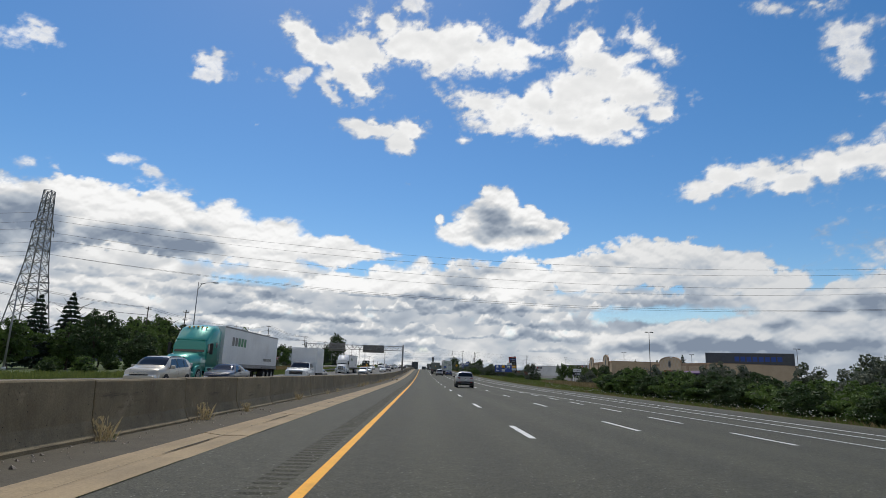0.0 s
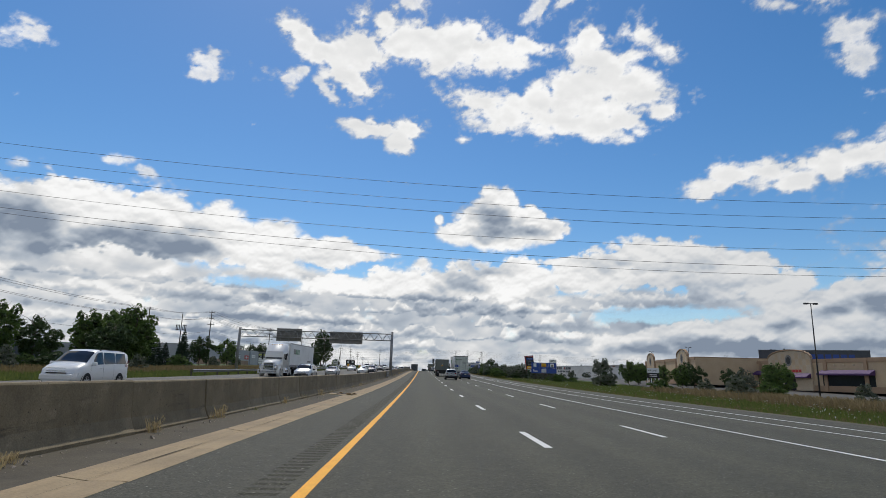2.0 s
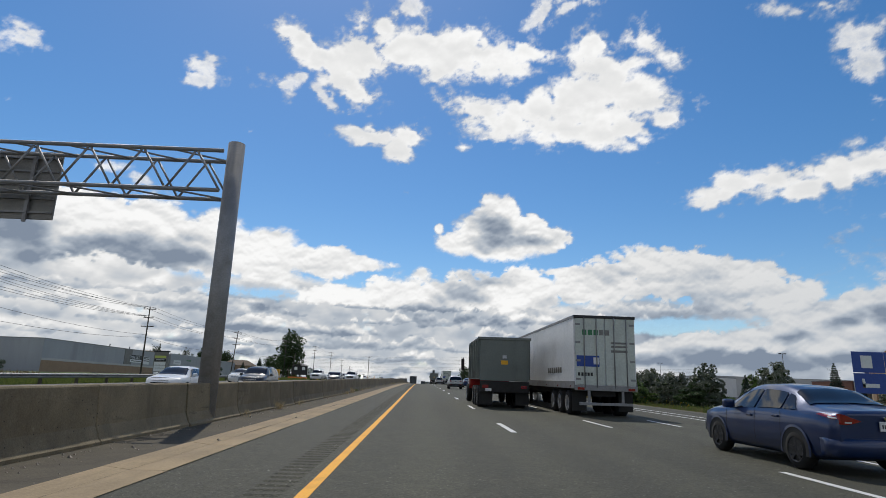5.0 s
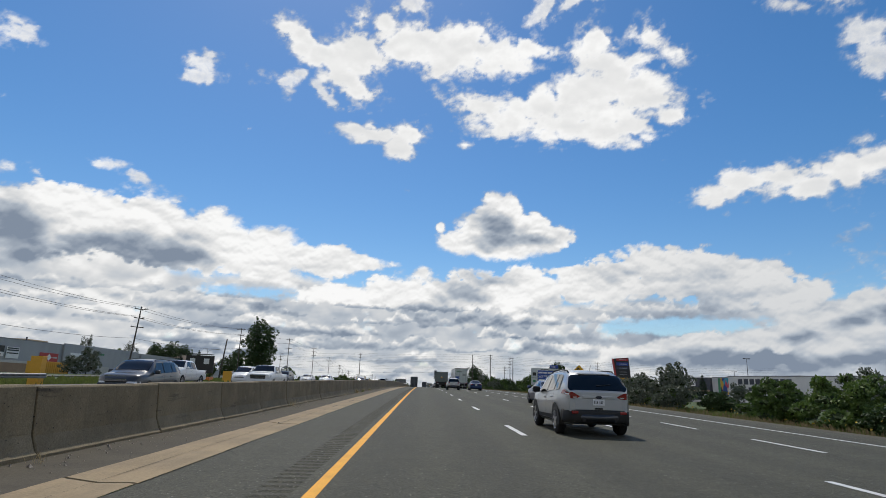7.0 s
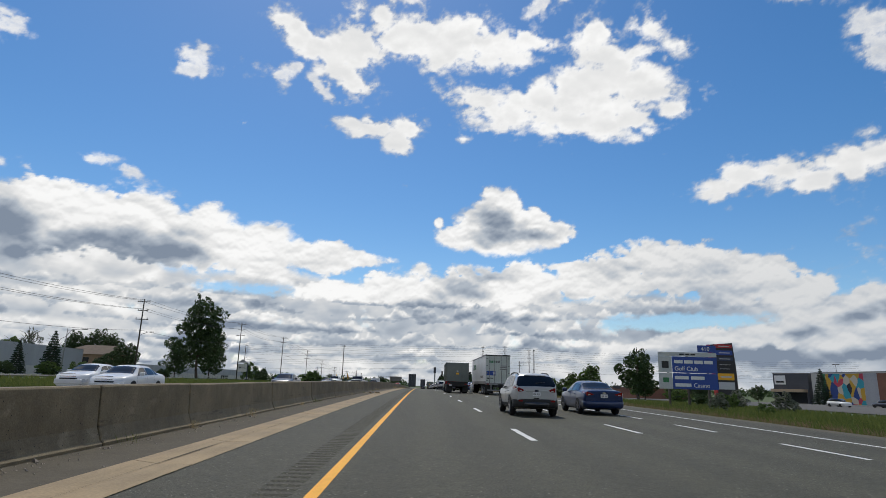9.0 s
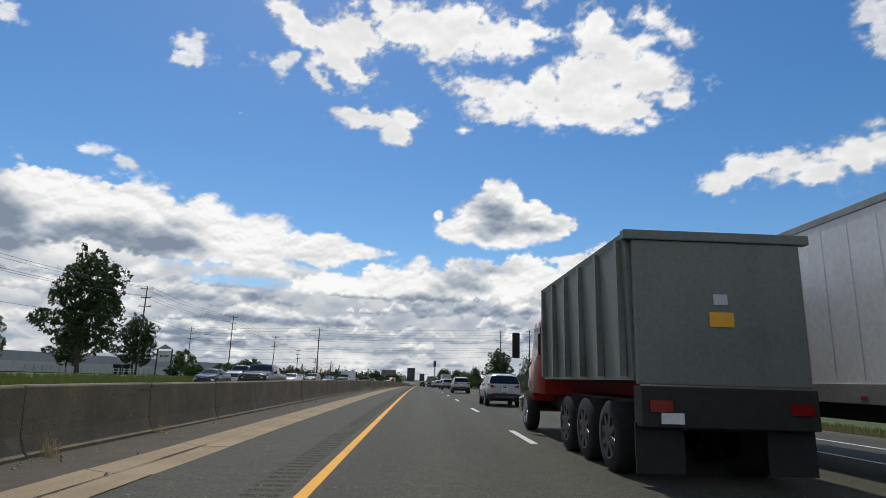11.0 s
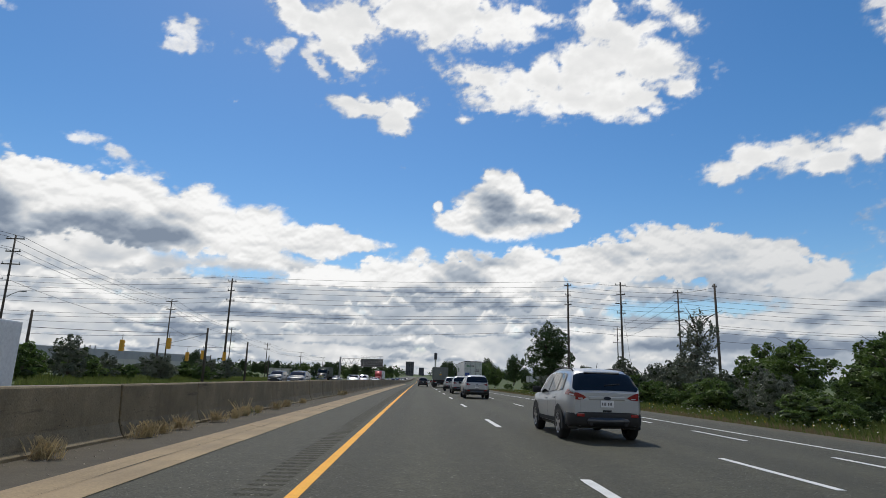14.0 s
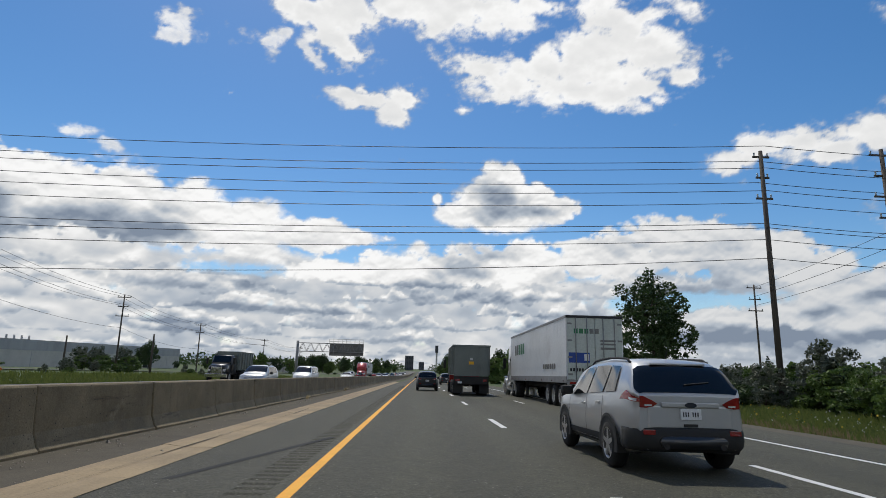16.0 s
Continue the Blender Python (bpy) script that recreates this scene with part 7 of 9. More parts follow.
def add_wheel(root, x, y, r, width, rim, spokes=5):
    s = 1 if x > 0 else -1
    bm = bmesh.new()
    prof = [(0.0, r * 0.66), (0.012, r * 0.9), (0.05, r), (width - 0.05, r), (width, r * 0.9), (width, r * 0.6)]
    loft(bm, [[(x - s * d, y + q * math.cos(a), r + q * math.sin(a)) for a in np.linspace(0, 2 * math.pi, 22, endpoint=False)] for d, q in prof], 0, True, True, False)
    w = part("wheel", bm, RUBBER, root)
    bm = bmesh.new()
    tube(bm, (x - s * 0.043, y, r), (x - s * 0.038, y, r), r * 0.66, r * 0.66, 22)
    for k in range(spokes):
        a = 2 * math.pi * k / spokes + 0.3
        d, e = Vector((0, math.cos(a), math.sin(a))), Vector((0, -math.sin(a), math.cos(a)))
        c = Vector((x - s * 0.008, y, r))
        loft(bm, [[c + d * q + e * h + Vector((-s * dx, 0, 0)) for h, dx in ((-hw, 0.0), (hw, 0.0), (hw * 1.2, 0.035), (-hw * 1.2, 0.035))] for q, hw in ((r * 0.08, r * 0.12), (r * 0.64, r * 0.075))], 1, True, False)
    loft(bm, [[(x - s * d, y + q * math.cos(a), r + q * math.sin(a)) for a in np.linspace(0, 2 * math.pi, 22, endpoint=False)] for d, q in ((0.06, r * 0.58), (0.004, r * 0.62), (0.004, r * 0.67), (0.02, r * 0.69))], 1, True, True, False)
    tube(bm, (x - s * 0.03, y, r), (x - s * 0.005, y, r), r * 0.13, r * 0.11, 12, 1)
    me = mesh_of("rim", bm, [PLASTIC, rim])
    ob = new("rim", me)
    ob.parent = w


def arch(root, sh, y, r, mat):
    """Filled black wheel-arch discs, their black standing for the shaded well, and a lip, on both sides."""
    for s in (-1, 1):
        w = catmull(sh.s["w"], y)
        bm = bmesh.new()
        pts = [(y + (r + 0.06) * math.cos(a), r + (r + 0.06) * math.sin(a)) for a in np.linspace(-0.25, math.pi + 0.25, 20)]
        loft(bm, [[(s * x, a, b) for a, b in pts] for x in (w * 0.6, w + 0.004)], 0, True, False)
        a_ = part("wheel_arch", bm, PLASTIC, root)
        bm = bmesh.new()
        for q0, q1 in zip(np.linspace(-0.2, math.pi + 0.2, 20), np.linspace(-0.2, math.pi + 0.2, 20)[1:]):
            vs = [bm.verts.new((s * (w + o), y + (r + rr) * math.cos(q), r + (r + rr) * math.sin(q))) for q, rr, o in ((q0, 0.045, 0.012), (q1, 0.045, 0.012), (q1, 0.09, 0.006), (q0, 0.09, 0.006))]
            bm.faces.new(vs)
        part("arch_lip", bm, mat, a_)


def make_car(name, spec, paint, label, m, rim=ALLOY, category="car", rails=False, clad=None, tail="suv", group=""):
    s = spec
    sh = Shell(s)
    L, W = s["len"], s["w"]
    root = thing(name, m, label, category, group)
    part("body", sh.body(bmesh.new()), paint, root)
    for y in s["axles"]:
        arch(root, sh, y, s["wheel"], clad or paint)
        w = catmull(s["w"], y)
        for sx in (-1, 1):
            add_wheel(root, sx * (w + 0.014), y, s["wheel"], 0.23, rim)
    # glass
    for a, b, c, d in s["panes"]:
        for sx in (-1, 1):
            part("side_window", sh.patch(a, b, sx * 4.1, sx * 4.93, 0.016, 10, 4, c, d), CAR_GLASS, root)
    y0, y1 = s["rear_glass"]
    if y1 > y0:
        part("rear_window", sh.patch(y0, y1, 5.3, 8.7, 0.02, 12, 16), CAR_GLASS, root)
    y0, y1 = s["windscreen"]
    part("windscreen", sh.patch(y0, y1, 5.3, 8.7, 0.02, 12, 14), CAR_GLASS, root)
    # seams and handles
    for y in s["seams"]:
        for sx in (-1, 1):
            part("door_seam", sh.patch(y, y + 0.014, sx * 2.2, sx * 4.0, 0.003, 1, 6), PLASTIC, root)
    for y in s["handles"]:
        for sx in (-1, 1):
            p = sh.place(y, sx * 3.72)
            part("door_handle", box(bmesh.new(), p.x - 0.03, p.x + 0.03, y - 0.09, y + 0.09, p.z - 0.018, p.z + 0.018, 0, 0.008), paint, root)
    # mirrors
    y = s["mirror"]
    for sx in (-1, 1):
        p = sh.place(y, sx * 4.1)
        part("mirror", box(bmesh.new(), p.x + (0.02 if sx > 0 else -0.24), p.x + (0.24 if sx > 0 else -0.02), y - 0.06, y + 0.1, p.z + 0.0, p.z + 0.17, 0, 0.05), PLASTIC if clad else paint, root)
    if clad:
        for sx in (-1, 1):
            part("sill_cladding", sh.patch(s["axles"][0] + 0.4, s["axles"][1] - 0.4, sx * 1.6, sx * 2.35, 0.008, 8, 3), clad, root)
    # rear
    w0, fl, top = catmull(W, 0), catmull(s["floor"], 0), catmull(s["roof"], 0)
    zb = s["bumper"]
    bm = bmesh.new()
    half = [(catmull(W, 0.34) + 0.012, 0.34), (catmull(W, 0.2) + 0.012, 0.2), (catmull(W, 0.08) + 0.012, 0.08), (w0 + 0.03, 0.015), (w0 * 0.93, -0.03), (w0 * 0.8, -0.06), (w0 * 0.5, -0.085)]
    ring = [(-x, q) for x, q in half] + [(0, -0.09)] + half[::-1]
    loft(bm, [[(x * k, y + d, z) for x, y in ring] for z, k, d in ((fl - 0.03, 0.95, 0.07), (fl + 0.03, 0.985, 0.02), (fl + 0.12, 1, 0), (zb - 0.06, 1, 0.005), (zb - 0.015, 0.985, 0.03), (zb, 0.96, 0.06))], 0, True, True)
    bp = part("rear_bumper", bm, clad or paint, root)
    if clad:
        bm = bmesh.new()
        loft(bm, [[(sx * w0 * k, y, z) for sx in (-1, 1) for y in ((-0.075, -0.112) if sx < 0 else (-0.112, -0.075))] for k, z in ((0.5, fl + 0.02), (0.62, fl + 0.05), (0.66, fl + 0.12), (0.6, fl + 0.17), (0.5, fl + 0.185))], 0, True, True)
        part("skid_plate", bm, GREY_CAR, bp)
        for sx in (-1, 1):
            part("reflector", box(bmesh.new(), sx * w0 * 0.84 - 0.085, sx * w0 * 0.84 + 0.085, -0.064, -0.02, fl + 0.2, fl + 0.27, 0, 0.01), TAIL_RED, bp)
            part("tailpipe", tube(bmesh.new(), (sx * w0 * 0.55, -0.12, fl + 0.05), (sx * w0 * 0.55, 0.0, fl + 0.05), 0.04, 0.04, 12), CHASSIS, bp)
    lz0, lz1 = s["tail_z"]
    for sx in (-1, 1):
        a = sx * w0
        bm = bmesh.new()
        inn = a * (0.64 if tail == "suv" else 0.55)
        shape = [(a * 0.99, lz0 - 0.03), (a * 0.985, lz1 + 0.0), (a * 0.9, lz1 - 0.01), (a * 0.76, lz0 + 0.075), (inn, lz0 + 0.025), (a * 0.74, lz0 - 0.02), (a * 0.86, lz0 - 0.035)]
        loft(bm, [[(x, y, z) for x, z in shape] for y in (-0.02, 0.06)], 0, True, False)
        tl = part("tail_light", bm, TAIL_RED, root)
        vc = 3.0 + (lz0 + 0.05 - (fl + (catmull(s["belt"], 0.1) - fl) * 0.52)) / max(0.1, (catmull(s["belt"], 0.1) - (fl + (catmull(s["belt"], 0.1) - fl) * 0.52)))
        v0 = min(3.95, max(3.05, vc))
        part("side_lens", sh.patch(0.01, 0.42, sx * v0, sx * min(4.25, v0 + 0.55), 0.012, 6, 3, 0.01, 0.25), TAIL_RED, tl)
        part("reverse_lens", box(bmesh.new(), min(a * 0.76, a * 0.9), max(a * 0.76, a * 0.9), -0.028, -0.02, lz0 - 0.012, lz0 + 0.012), LAMP_CLEAR, tl)
        part("side_reverse_lens", sh.patch(0.03, 0.16, sx * (v0 + 0.03), sx * (v0 + 0.13), 0.016, 3, 1), LAMP_CLEAR, tl)
    pz = s["plate"]
    pl = part("number_plate", box(bmesh.new(), -0.15, 0.15, -0.045 if pz > zb else -0.115, -0.02, pz, pz + 0.15, 0, 0.006), SIGN_WHITE, root)
    yb = -0.047 if pz > zb else -0.117
    for k in range(6):
        x = -0.118 + 0.035 * k + (0.032 if k > 2 else 0)
        part("character_bar", box(bmesh.new(), x, x + 0.016, yb - 0.002, yb + 0.002, pz + 0.04, pz + 0.105), SIGN_BLACK, pl)
    if tail == "suv":
        part("tailgate_panel", box(bmesh.new(), -w0 * 0.84, w0 * 0.84, -0.012, 0.05, zb - 0.02, lz0 + 0.0, 0, 0.025), paint, root)
        part("tailgate_trim", box(bmesh.new(), -0.42, 0.42, -0.045, -0.01, pz + 0.165, pz + 0.235, 0, 0.015), paint, root)
        part("gate_recess", box(bmesh.new(), -0.1, 0.1, -0.03, -0.004, pz - 0.1, pz - 0.06, 0, 0.008), PLASTIC, root)
    bm = bmesh.new()
    ring = [(0.085 * math.cos(a), 0.038 * math.sin(a)) for a in np.linspace(0, 2 * math.pi, 18, endpoint=False)]
    loft(bm, [[(x, y, pz + 0.2 + z) for x, z in ring] for y in (-0.055, -0.01)], 0, True, False)
    part("badge", bm, NAVY_CAR if tail == "suv" else CHROME, root)
    # front
    zf = catmull(s["belt"], L - 0.15)
    w1 = catmull(W, L - 0.1)
    for sx in (-1, 1):
        bm = bmesh.new()
        wl = catmull(W, L - 0.32) + 0.008
        base = [(w1 * 0.58, L + 0.035), (w1 * 0.97, L - 0.035), (wl, L - 0.3), (w1 * 0.58, L - 0.2)]
        loft(bm, [[(sx * x, y - k, z) for x, y in base] for z, k in ((zf - 0.16, 0.0), (zf + 0.0, 0.045))], 0, True, False)
        bmesh.ops.recalc_face_normals(bm, faces=bm.faces)
        part("headlight", bm, LAMP_CLEAR, root)
    part("grille", box(bmesh.new(), -w1 * 0.62, w1 * 0.62, L - 0.06, L + 0.03, s["floor"][0][1] + 0.3, zf - 0.02 + 0.04, 0, 0.03), PLASTIC, root)
    part("front_bumper", box(bmesh.new(), -w1 * 0.98, w1 * 0.98, L - 0.2, L + 0.05, s["floor"][0][1] + 0.02, s["floor"][0][1] + 0.27, 0, 0.05), clad or paint, root)
    for k in range(2):
        z = s["floor"][0][1] + 0.40 + 0.13 * k
        part("grille_bar", box(bmesh.new(), -w1 * 0.58, w1 * 0.58, L + 0.03, L + 0.045, z, z + 0.025), CHROME, root)
    if rails:
        ya, yb = s["rails"]
        for sx in (-1, 1):
            bm = bmesh.new()
            pts = [sh.place(ya, sx * 5.6) + Vector((0, 0, 0.0))] + [sh.place(ya + (yb - ya) * f, sx * 5.6) + Vector((0, 0, 0.045)) for f in (0.08, 0.3, 0.5, 0.7, 0.92)] + [sh.place(yb, sx * 5.6)]
            bars(bm, pts, 0.02, 6)
            part("roof_rail", bm, PLASTIC, root)
    if s.get("wiper"):
        p = sh.place(s["wiper"], 7)
        part("rear_wiper", tube(bmesh.new(), (-0.02, p.y - 0.01, p.z + 0.03), (0.36, p.y + 0.03, p.z + 0.07), 0.01, 0.008, 5), PLASTIC, root)
        q = sh.place(s["rear_glass"][1] + 0.1, 7)
        part("spoiler", box(bmesh.new(), -0.42, 0.42, q.y - 0.13, q.y + 0.12, q.z - 0.05, q.z - 0.015, 0, 0.016), paint, root)
        part("aerial", tube(bmesh.new(), (0, q.y + 0.35, q.z), (0, q.y + 0.2, q.z + 0.2), 0.008, 0.004, 5), PLASTIC, root)
    return root


SUV = dict(len=4.52, wheel=0.355, axles=(0.87, 3.56), bumper=0.66, tail_z=(0.96, 1.09), plate=0.77, mirror=3.0, wiper=0.09, rails=(0.6, 2.6),
           w=[(0, .73), (.1, .81), (.4, .875), (.85, .915), (3.6, .92), (4.2, .86), (4.45, .72), (4.52, .62)], floor=[(0, .36), (.5, .27), (4.0, .25), (4.52, .3)],
           roof=[(0, 1.09), (.05, 1.16), (.16, 1.33), (.29, 1.49), (.42, 1.575), (.62, 1.625), (.9, 1.65), (1.6, 1.67), (2.5, 1.63), (2.85, 1.55), (3.5, 1.14), (3.7, 1.07), (4.2, .98), (4.44, .8), (4.52, .62)],
           belt=[(0, 1.06), (.3, 1.1), (1.0, 1.06), (3.2, .97), (3.6, .97), (4.2, .88), (4.52, .55)],
           wr=[(0, .80), (.1, .77), (.3, .69), (.45, .655), (.8, .645), (2.5, .64), (3.0, .70), (3.6, .77), (4.2, .72), (4.52, .5)],
           panes=((.62, 1.12, .78, 1.16), (1.2, 2.02, 1.22, 2.0), (2.1, 3.2, 2.07, 2.62)), rear_glass=(.03, .335), windscreen=(2.78, 3.42), seams=(1.16, 2.06, 3.2), handles=(1.36, 2.26))
SEDAN = dict(len=4.66, wheel=0.325, axles=(1.0, 3.68), bumper=0.6, tail_z=(0.84, 0.97), plate=0.72, mirror=3.0, rails=None, wiper=0,
             w=[(0, .78), (.1, .86), (.8, .89), (3.7, .89), (4.3, .83), (4.58, .68), (4.66, .58)], floor=[(0, .32), (.5, .22), (4.0, .2), (4.66, .24)],
             roof=[(0, .96), (.06, 1.03), (.5, 1.07), (.72, 1.1), (1.35, 1.36), (1.8, 1.43), (2.3, 1.445), (2.7, 1.4), (2.95, 1.33), (3.55, 1.02), (3.8, .97), (4.3, .87), (4.58, .72), (4.66, .56)],
             belt=[(0, .9), (.5, .97), (1.4, .95), (3.2, .89), (3.7, .88), (4.3, .8), (4.66, .5)],
             wr=[(0, .72), (.6, .72), (1.3, .58), (1.8, .56), (2.6, .56), (3.0, .6), (3.6, .72), (4.3, .7), (4.66, .45)],
             panes=((.95, 1.36, 1.25, 1.4), (1.42, 2.2, 1.46, 2.18), (2.28, 3.3, 2.26, 2.75)), rear_glass=(.78, 1.3), windscreen=(2.88, 3.5), seams=(1.4, 2.24, 3.3), handles=(1.55, 2.42))
VAN = dict(len=4.8, wheel=0.33, axles=(0.9, 3.9), bumper=0.6, tail_z=(0.95, 1.3), plate=0.85, mirror=3.5, rails=(0.4, 2.6), wiper=0,
           w=[(0, .86), (.08, .9), (.7, .92), (4.0, .92), (4.5, .84), (4.75, .7), (4.8, .62)], floor=[(0, .36), (.5, .26), (4.2, .24), (4.8, .28)],
           roof=[(0, 1.6), (.06, 1.72), (.3, 1.82), (2.6, 1.84), (3.0, 1.76), (3.2, 1.66), (3.95, 1.17), (4.4, 1.02), (4.7, .82), (4.8, .62)],
           belt=[(0, 1.08), (.5, 1.1), (3.2, 1.02), (3.9, 1.0), (4.5, .86), (4.8, .55)],
           wr=[(0, .76), (.3, .72), (2.6, .70), (3.2, .7), (4.0, .78), (4.5, .7), (4.8, .5)],
           panes=((2.55, 3.6, 2.55, 3.02),), rear_glass=(0.0, 0.0), windscreen=(3.1, 3.85), seams=(1.5, 2.5, 3.6), handles=(2.68,))
MINIVAN = dict(VAN, panes=((.3, 1.3, .35, 1.28), (1.38, 2.4, 1.38, 2.4), (2.5, 3.6, 2.5, 3.02)))
PICKUP = dict(len=5.8, wheel=0.4, axles=(1.15, 4.75), bumper=0.68, tail_z=(0.9, 1.2), plate=0.5, mirror=4.0, rails=None, wiper=0,
              w=[(0, .94), (.1, .98), (1.0, 1.0), (4.8, 1.0), (5.4, .98), (5.72, .95), (5.8, .9)], floor=[(0, .5), (.5, .42), (5.0, .4), (5.8, .42)],
              roof=[(0, 1.2), (.05, 1.22), (1.9, 1.22), (1.95, 1.3), (2.05, 1.78), (2.3, 1.88), (3.4, 1.9), (3.75, 1.84), (4.4, 1.36), (4.6, 1.32), (5.4, 1.27), (5.72, 1.2), (5.8, 1.1)],
              belt=[(0, 1.16), (1.9, 1.17), (2.6, 1.2), (4.4, 1.2), (5.4, 1.16), (5.8, 1.05)],
              wr=[(0, .92), (1.85, .92), (2.1, .72), (2.4, .70), (3.5, .70), (3.9, .75), (4.5, .9), (5.4, .86), (5.8, .7)],
              panes=((2.2, 3.0, 2.22, 3.0), (3.1, 4.15, 3.1, 3.6)), rear_glass=(1.97, 2.05), windscreen=(3.72, 4.35), seams=(2.1, 3.06, 4.15), handles=(2.35, 3.25))


def heading(x, y):
    """Pose of a vehicle heading away, tail at y."""
    a = math.atan2(level(y + 4) - level(y), 4)
    return Matrix.Translation((x, y, level(y) + 0.003)) @ Matrix.Rotation(a, 4, "X")


def wheels_row(root, xs, ys, r, width, rim):
    for y in ys:
        for x in xs:
            add_wheel(root, x, y, r, width, rim, 8)


def make_trailer(m, label, logo=True, skirt=True):
    """Box trailer, tail at y = 0, 16 m long, on its bogie."""
    root = thing("box_trailer", m, label, "trailer", "box trailers")
    L, w, z0, z1 = 16.0, 1.3, 1.15, 4.1
    part("box", box(bmesh.new(), -w, w, 0.04, L, z0, z1, 0, 0.03), TRAILER_WHITE, root)
    for sx in (-1, 1):
        bm = bmesh.new()
        for k in range(26):
            y = 0.4 + 0.61 * k
            box(bm, sx * w - 0.004, sx * w + 0.004, y, y + 0.02, z0 + 0.3, z1 - 0.12)
        part("side_ribs", bm, TRAILER_WHITE, root)
        part("side_rail", box(bmesh.new(), sx * w - 0.025, sx * w + 0.025, 0.03, L - 0.02, z0 - 0.05, z0 + 0.25, 0, 0.01), STEEL, root)
        part("top_rail", box(bmesh.new(), sx * w - 0.02, sx * w + 0.02, 0.03, L - 0.02, z1 - 0.1, z1 + 0.02, 0, 0.01), STEEL, root)
        for k in range(7):
            part("marker_light", box(bmesh.new(), sx * (w + 0.025) - 0.01, sx * (w + 0.025) + 0.01, 0.5 + 2.4 * k, 0.62 + 2.4 * k, z0 + 0.02, z0 + 0.07), TAIL_RED, root)
        if skirt:
            part("side_skirt", box(bmesh.new(), sx * (w - 0.06) - 0.01, sx * (w - 0.06) + 0.01, 5.6, 11.5, 0.4, z0 - 0.05), TRAILER_WHITE, root)
    for x0, x1 in ((-w + 0.06, -0.02), (0.02, w - 0.06)):
        d = part("door", box(bmesh.new(), x0, x1, -0.02, 0.04, z0 + 0.12, z1 - 0.1, 0, 0.01), TRAILER_DOOR, root)
        for f in (0.3, 0.72):
            x = x0 + (x1 - x0) * f
            part("lock_rod", tube(bmesh.new(), (x, -0.05, z0), (x, -0.05, z1 - 0.08), 0.022, 0.022, 7), STEEL, d)
        for k in range(4):
            xx = x0 if x0 < -0.5 else x1 - 0.2
            part("hinge", box(bmesh.new(), xx, xx + 0.2, -0.04, -0.02, z0 + 0.3 + 0.75 * k, z0 + 0.38 + 0.75 * k), STEEL, d)
    part("rear_frame", box(bmesh.new(), -w, w, -0.06, 0.03, z0 - 0.12, z0 + 0.1, 0, 0.015), STEEL, root)
    part("rear_header", box(bmesh.new(), -w, w, -0.05, 0.03, z1 - 0.1, z1 + 0.02, 0, 0.015), SIGN_BLACK, root)
    for sx in (-1, 1):
        part("tail_light", box(bmesh.new(), sx * 1.05 - 0.14, sx * 1.05 + 0.14, -0.09, -0.06, z0 - 0.09, z0 + 0.01), TAIL_RED, root)
        part("mud_flap", box(bmesh.new(), sx * 0.98 - 0.3, sx * 0.98 + 0.3, 0.5, 0.52, 0.2, z0 - 0.1), PLASTIC, root)
    part("underride_bar", box(bmesh.new(), -1.1, 1.1, -0.02, 0.08, 0.45, 0.56, 0, 0.01), STEEL, root)
    for sx in (-1, 1):
        part("bar_leg", box(bmesh.new(), sx * 0.7 - 0.05, sx * 0.7 + 0.05, -0.02, 0.08, 0.56, z0 - 0.1), STEEL, root)
        part("landing_leg", box(bmesh.new(), sx * 0.8 - 0.08, sx * 0.8 + 0.08, 12.3, 12.46, 0.15, z0), CHASSIS, root)
    part("frame", box(bmesh.new(), -0.5, 0.5, 0.3, L - 0.5, z0 - 0.35, z0 - 0.02), CHASSIS, root)
    wheels_row(root, (-1.28, 1.28), (1.4, 2.8, 4.2), 0.5, 0.55, ALLOY)
    if logo:
        part("blue_plate", box(bmesh.new(), -1.2, -0.25, -0.03, -0.021, 2.0, 2.45), SIGN_BLUE, root)
        part("white_plate", box(bmesh.new(), -0.5, -0.28, -0.036, -0.031, 2.1, 2.38), SIGN_WHITE, root)
        for k in range(5):
            part("letter_bar", box(bmesh.new(), -0.95 + 0.24 * k, -0.77 + 0.24 * k, -0.03, -0.021, 3.3, 3.52), SIGN_GREEN if k < 3 else SIGN_BACK, root)
        for z, h in ((2.6, 0.1), (2.8, 0.08), (2.95, 0.08)):
            part("fine_print", box(bmesh.new(), 0.25, 0.95, -0.028, -0.021, z, z + h), SIGN_BACK, root)
        for k in range(5):
            part("serial_bar", box(bmesh.new(), -1.15 + 0.13 * k, -1.06 + 0.13 * k, -0.03, -0.021, 1.62, 1.76), SIGN_BLACK, root)
        for sx in (-1, 1):
            for k in range(5):
                part("side_letter", box(bmesh.new(), sx * (w + 0.016) - 0.003, sx * (w + 0.016) + 0.003, 10.6 + 0.75 * k, 11.15 + 0.75 * k, 2.75, 3.4), SIGN_GREEN if k < 3 else SIGN_BACK, root)
            for k in range(7):
                part("side_letter", box(bmesh.new(), sx * (w + 0.016) - 0.003, sx * (w + 0.016) + 0.003, 2.2 + 0.42 * k, 2.5 + 0.42 * k, 1.75, 2.0), SIGN_BACK, root)
    return root


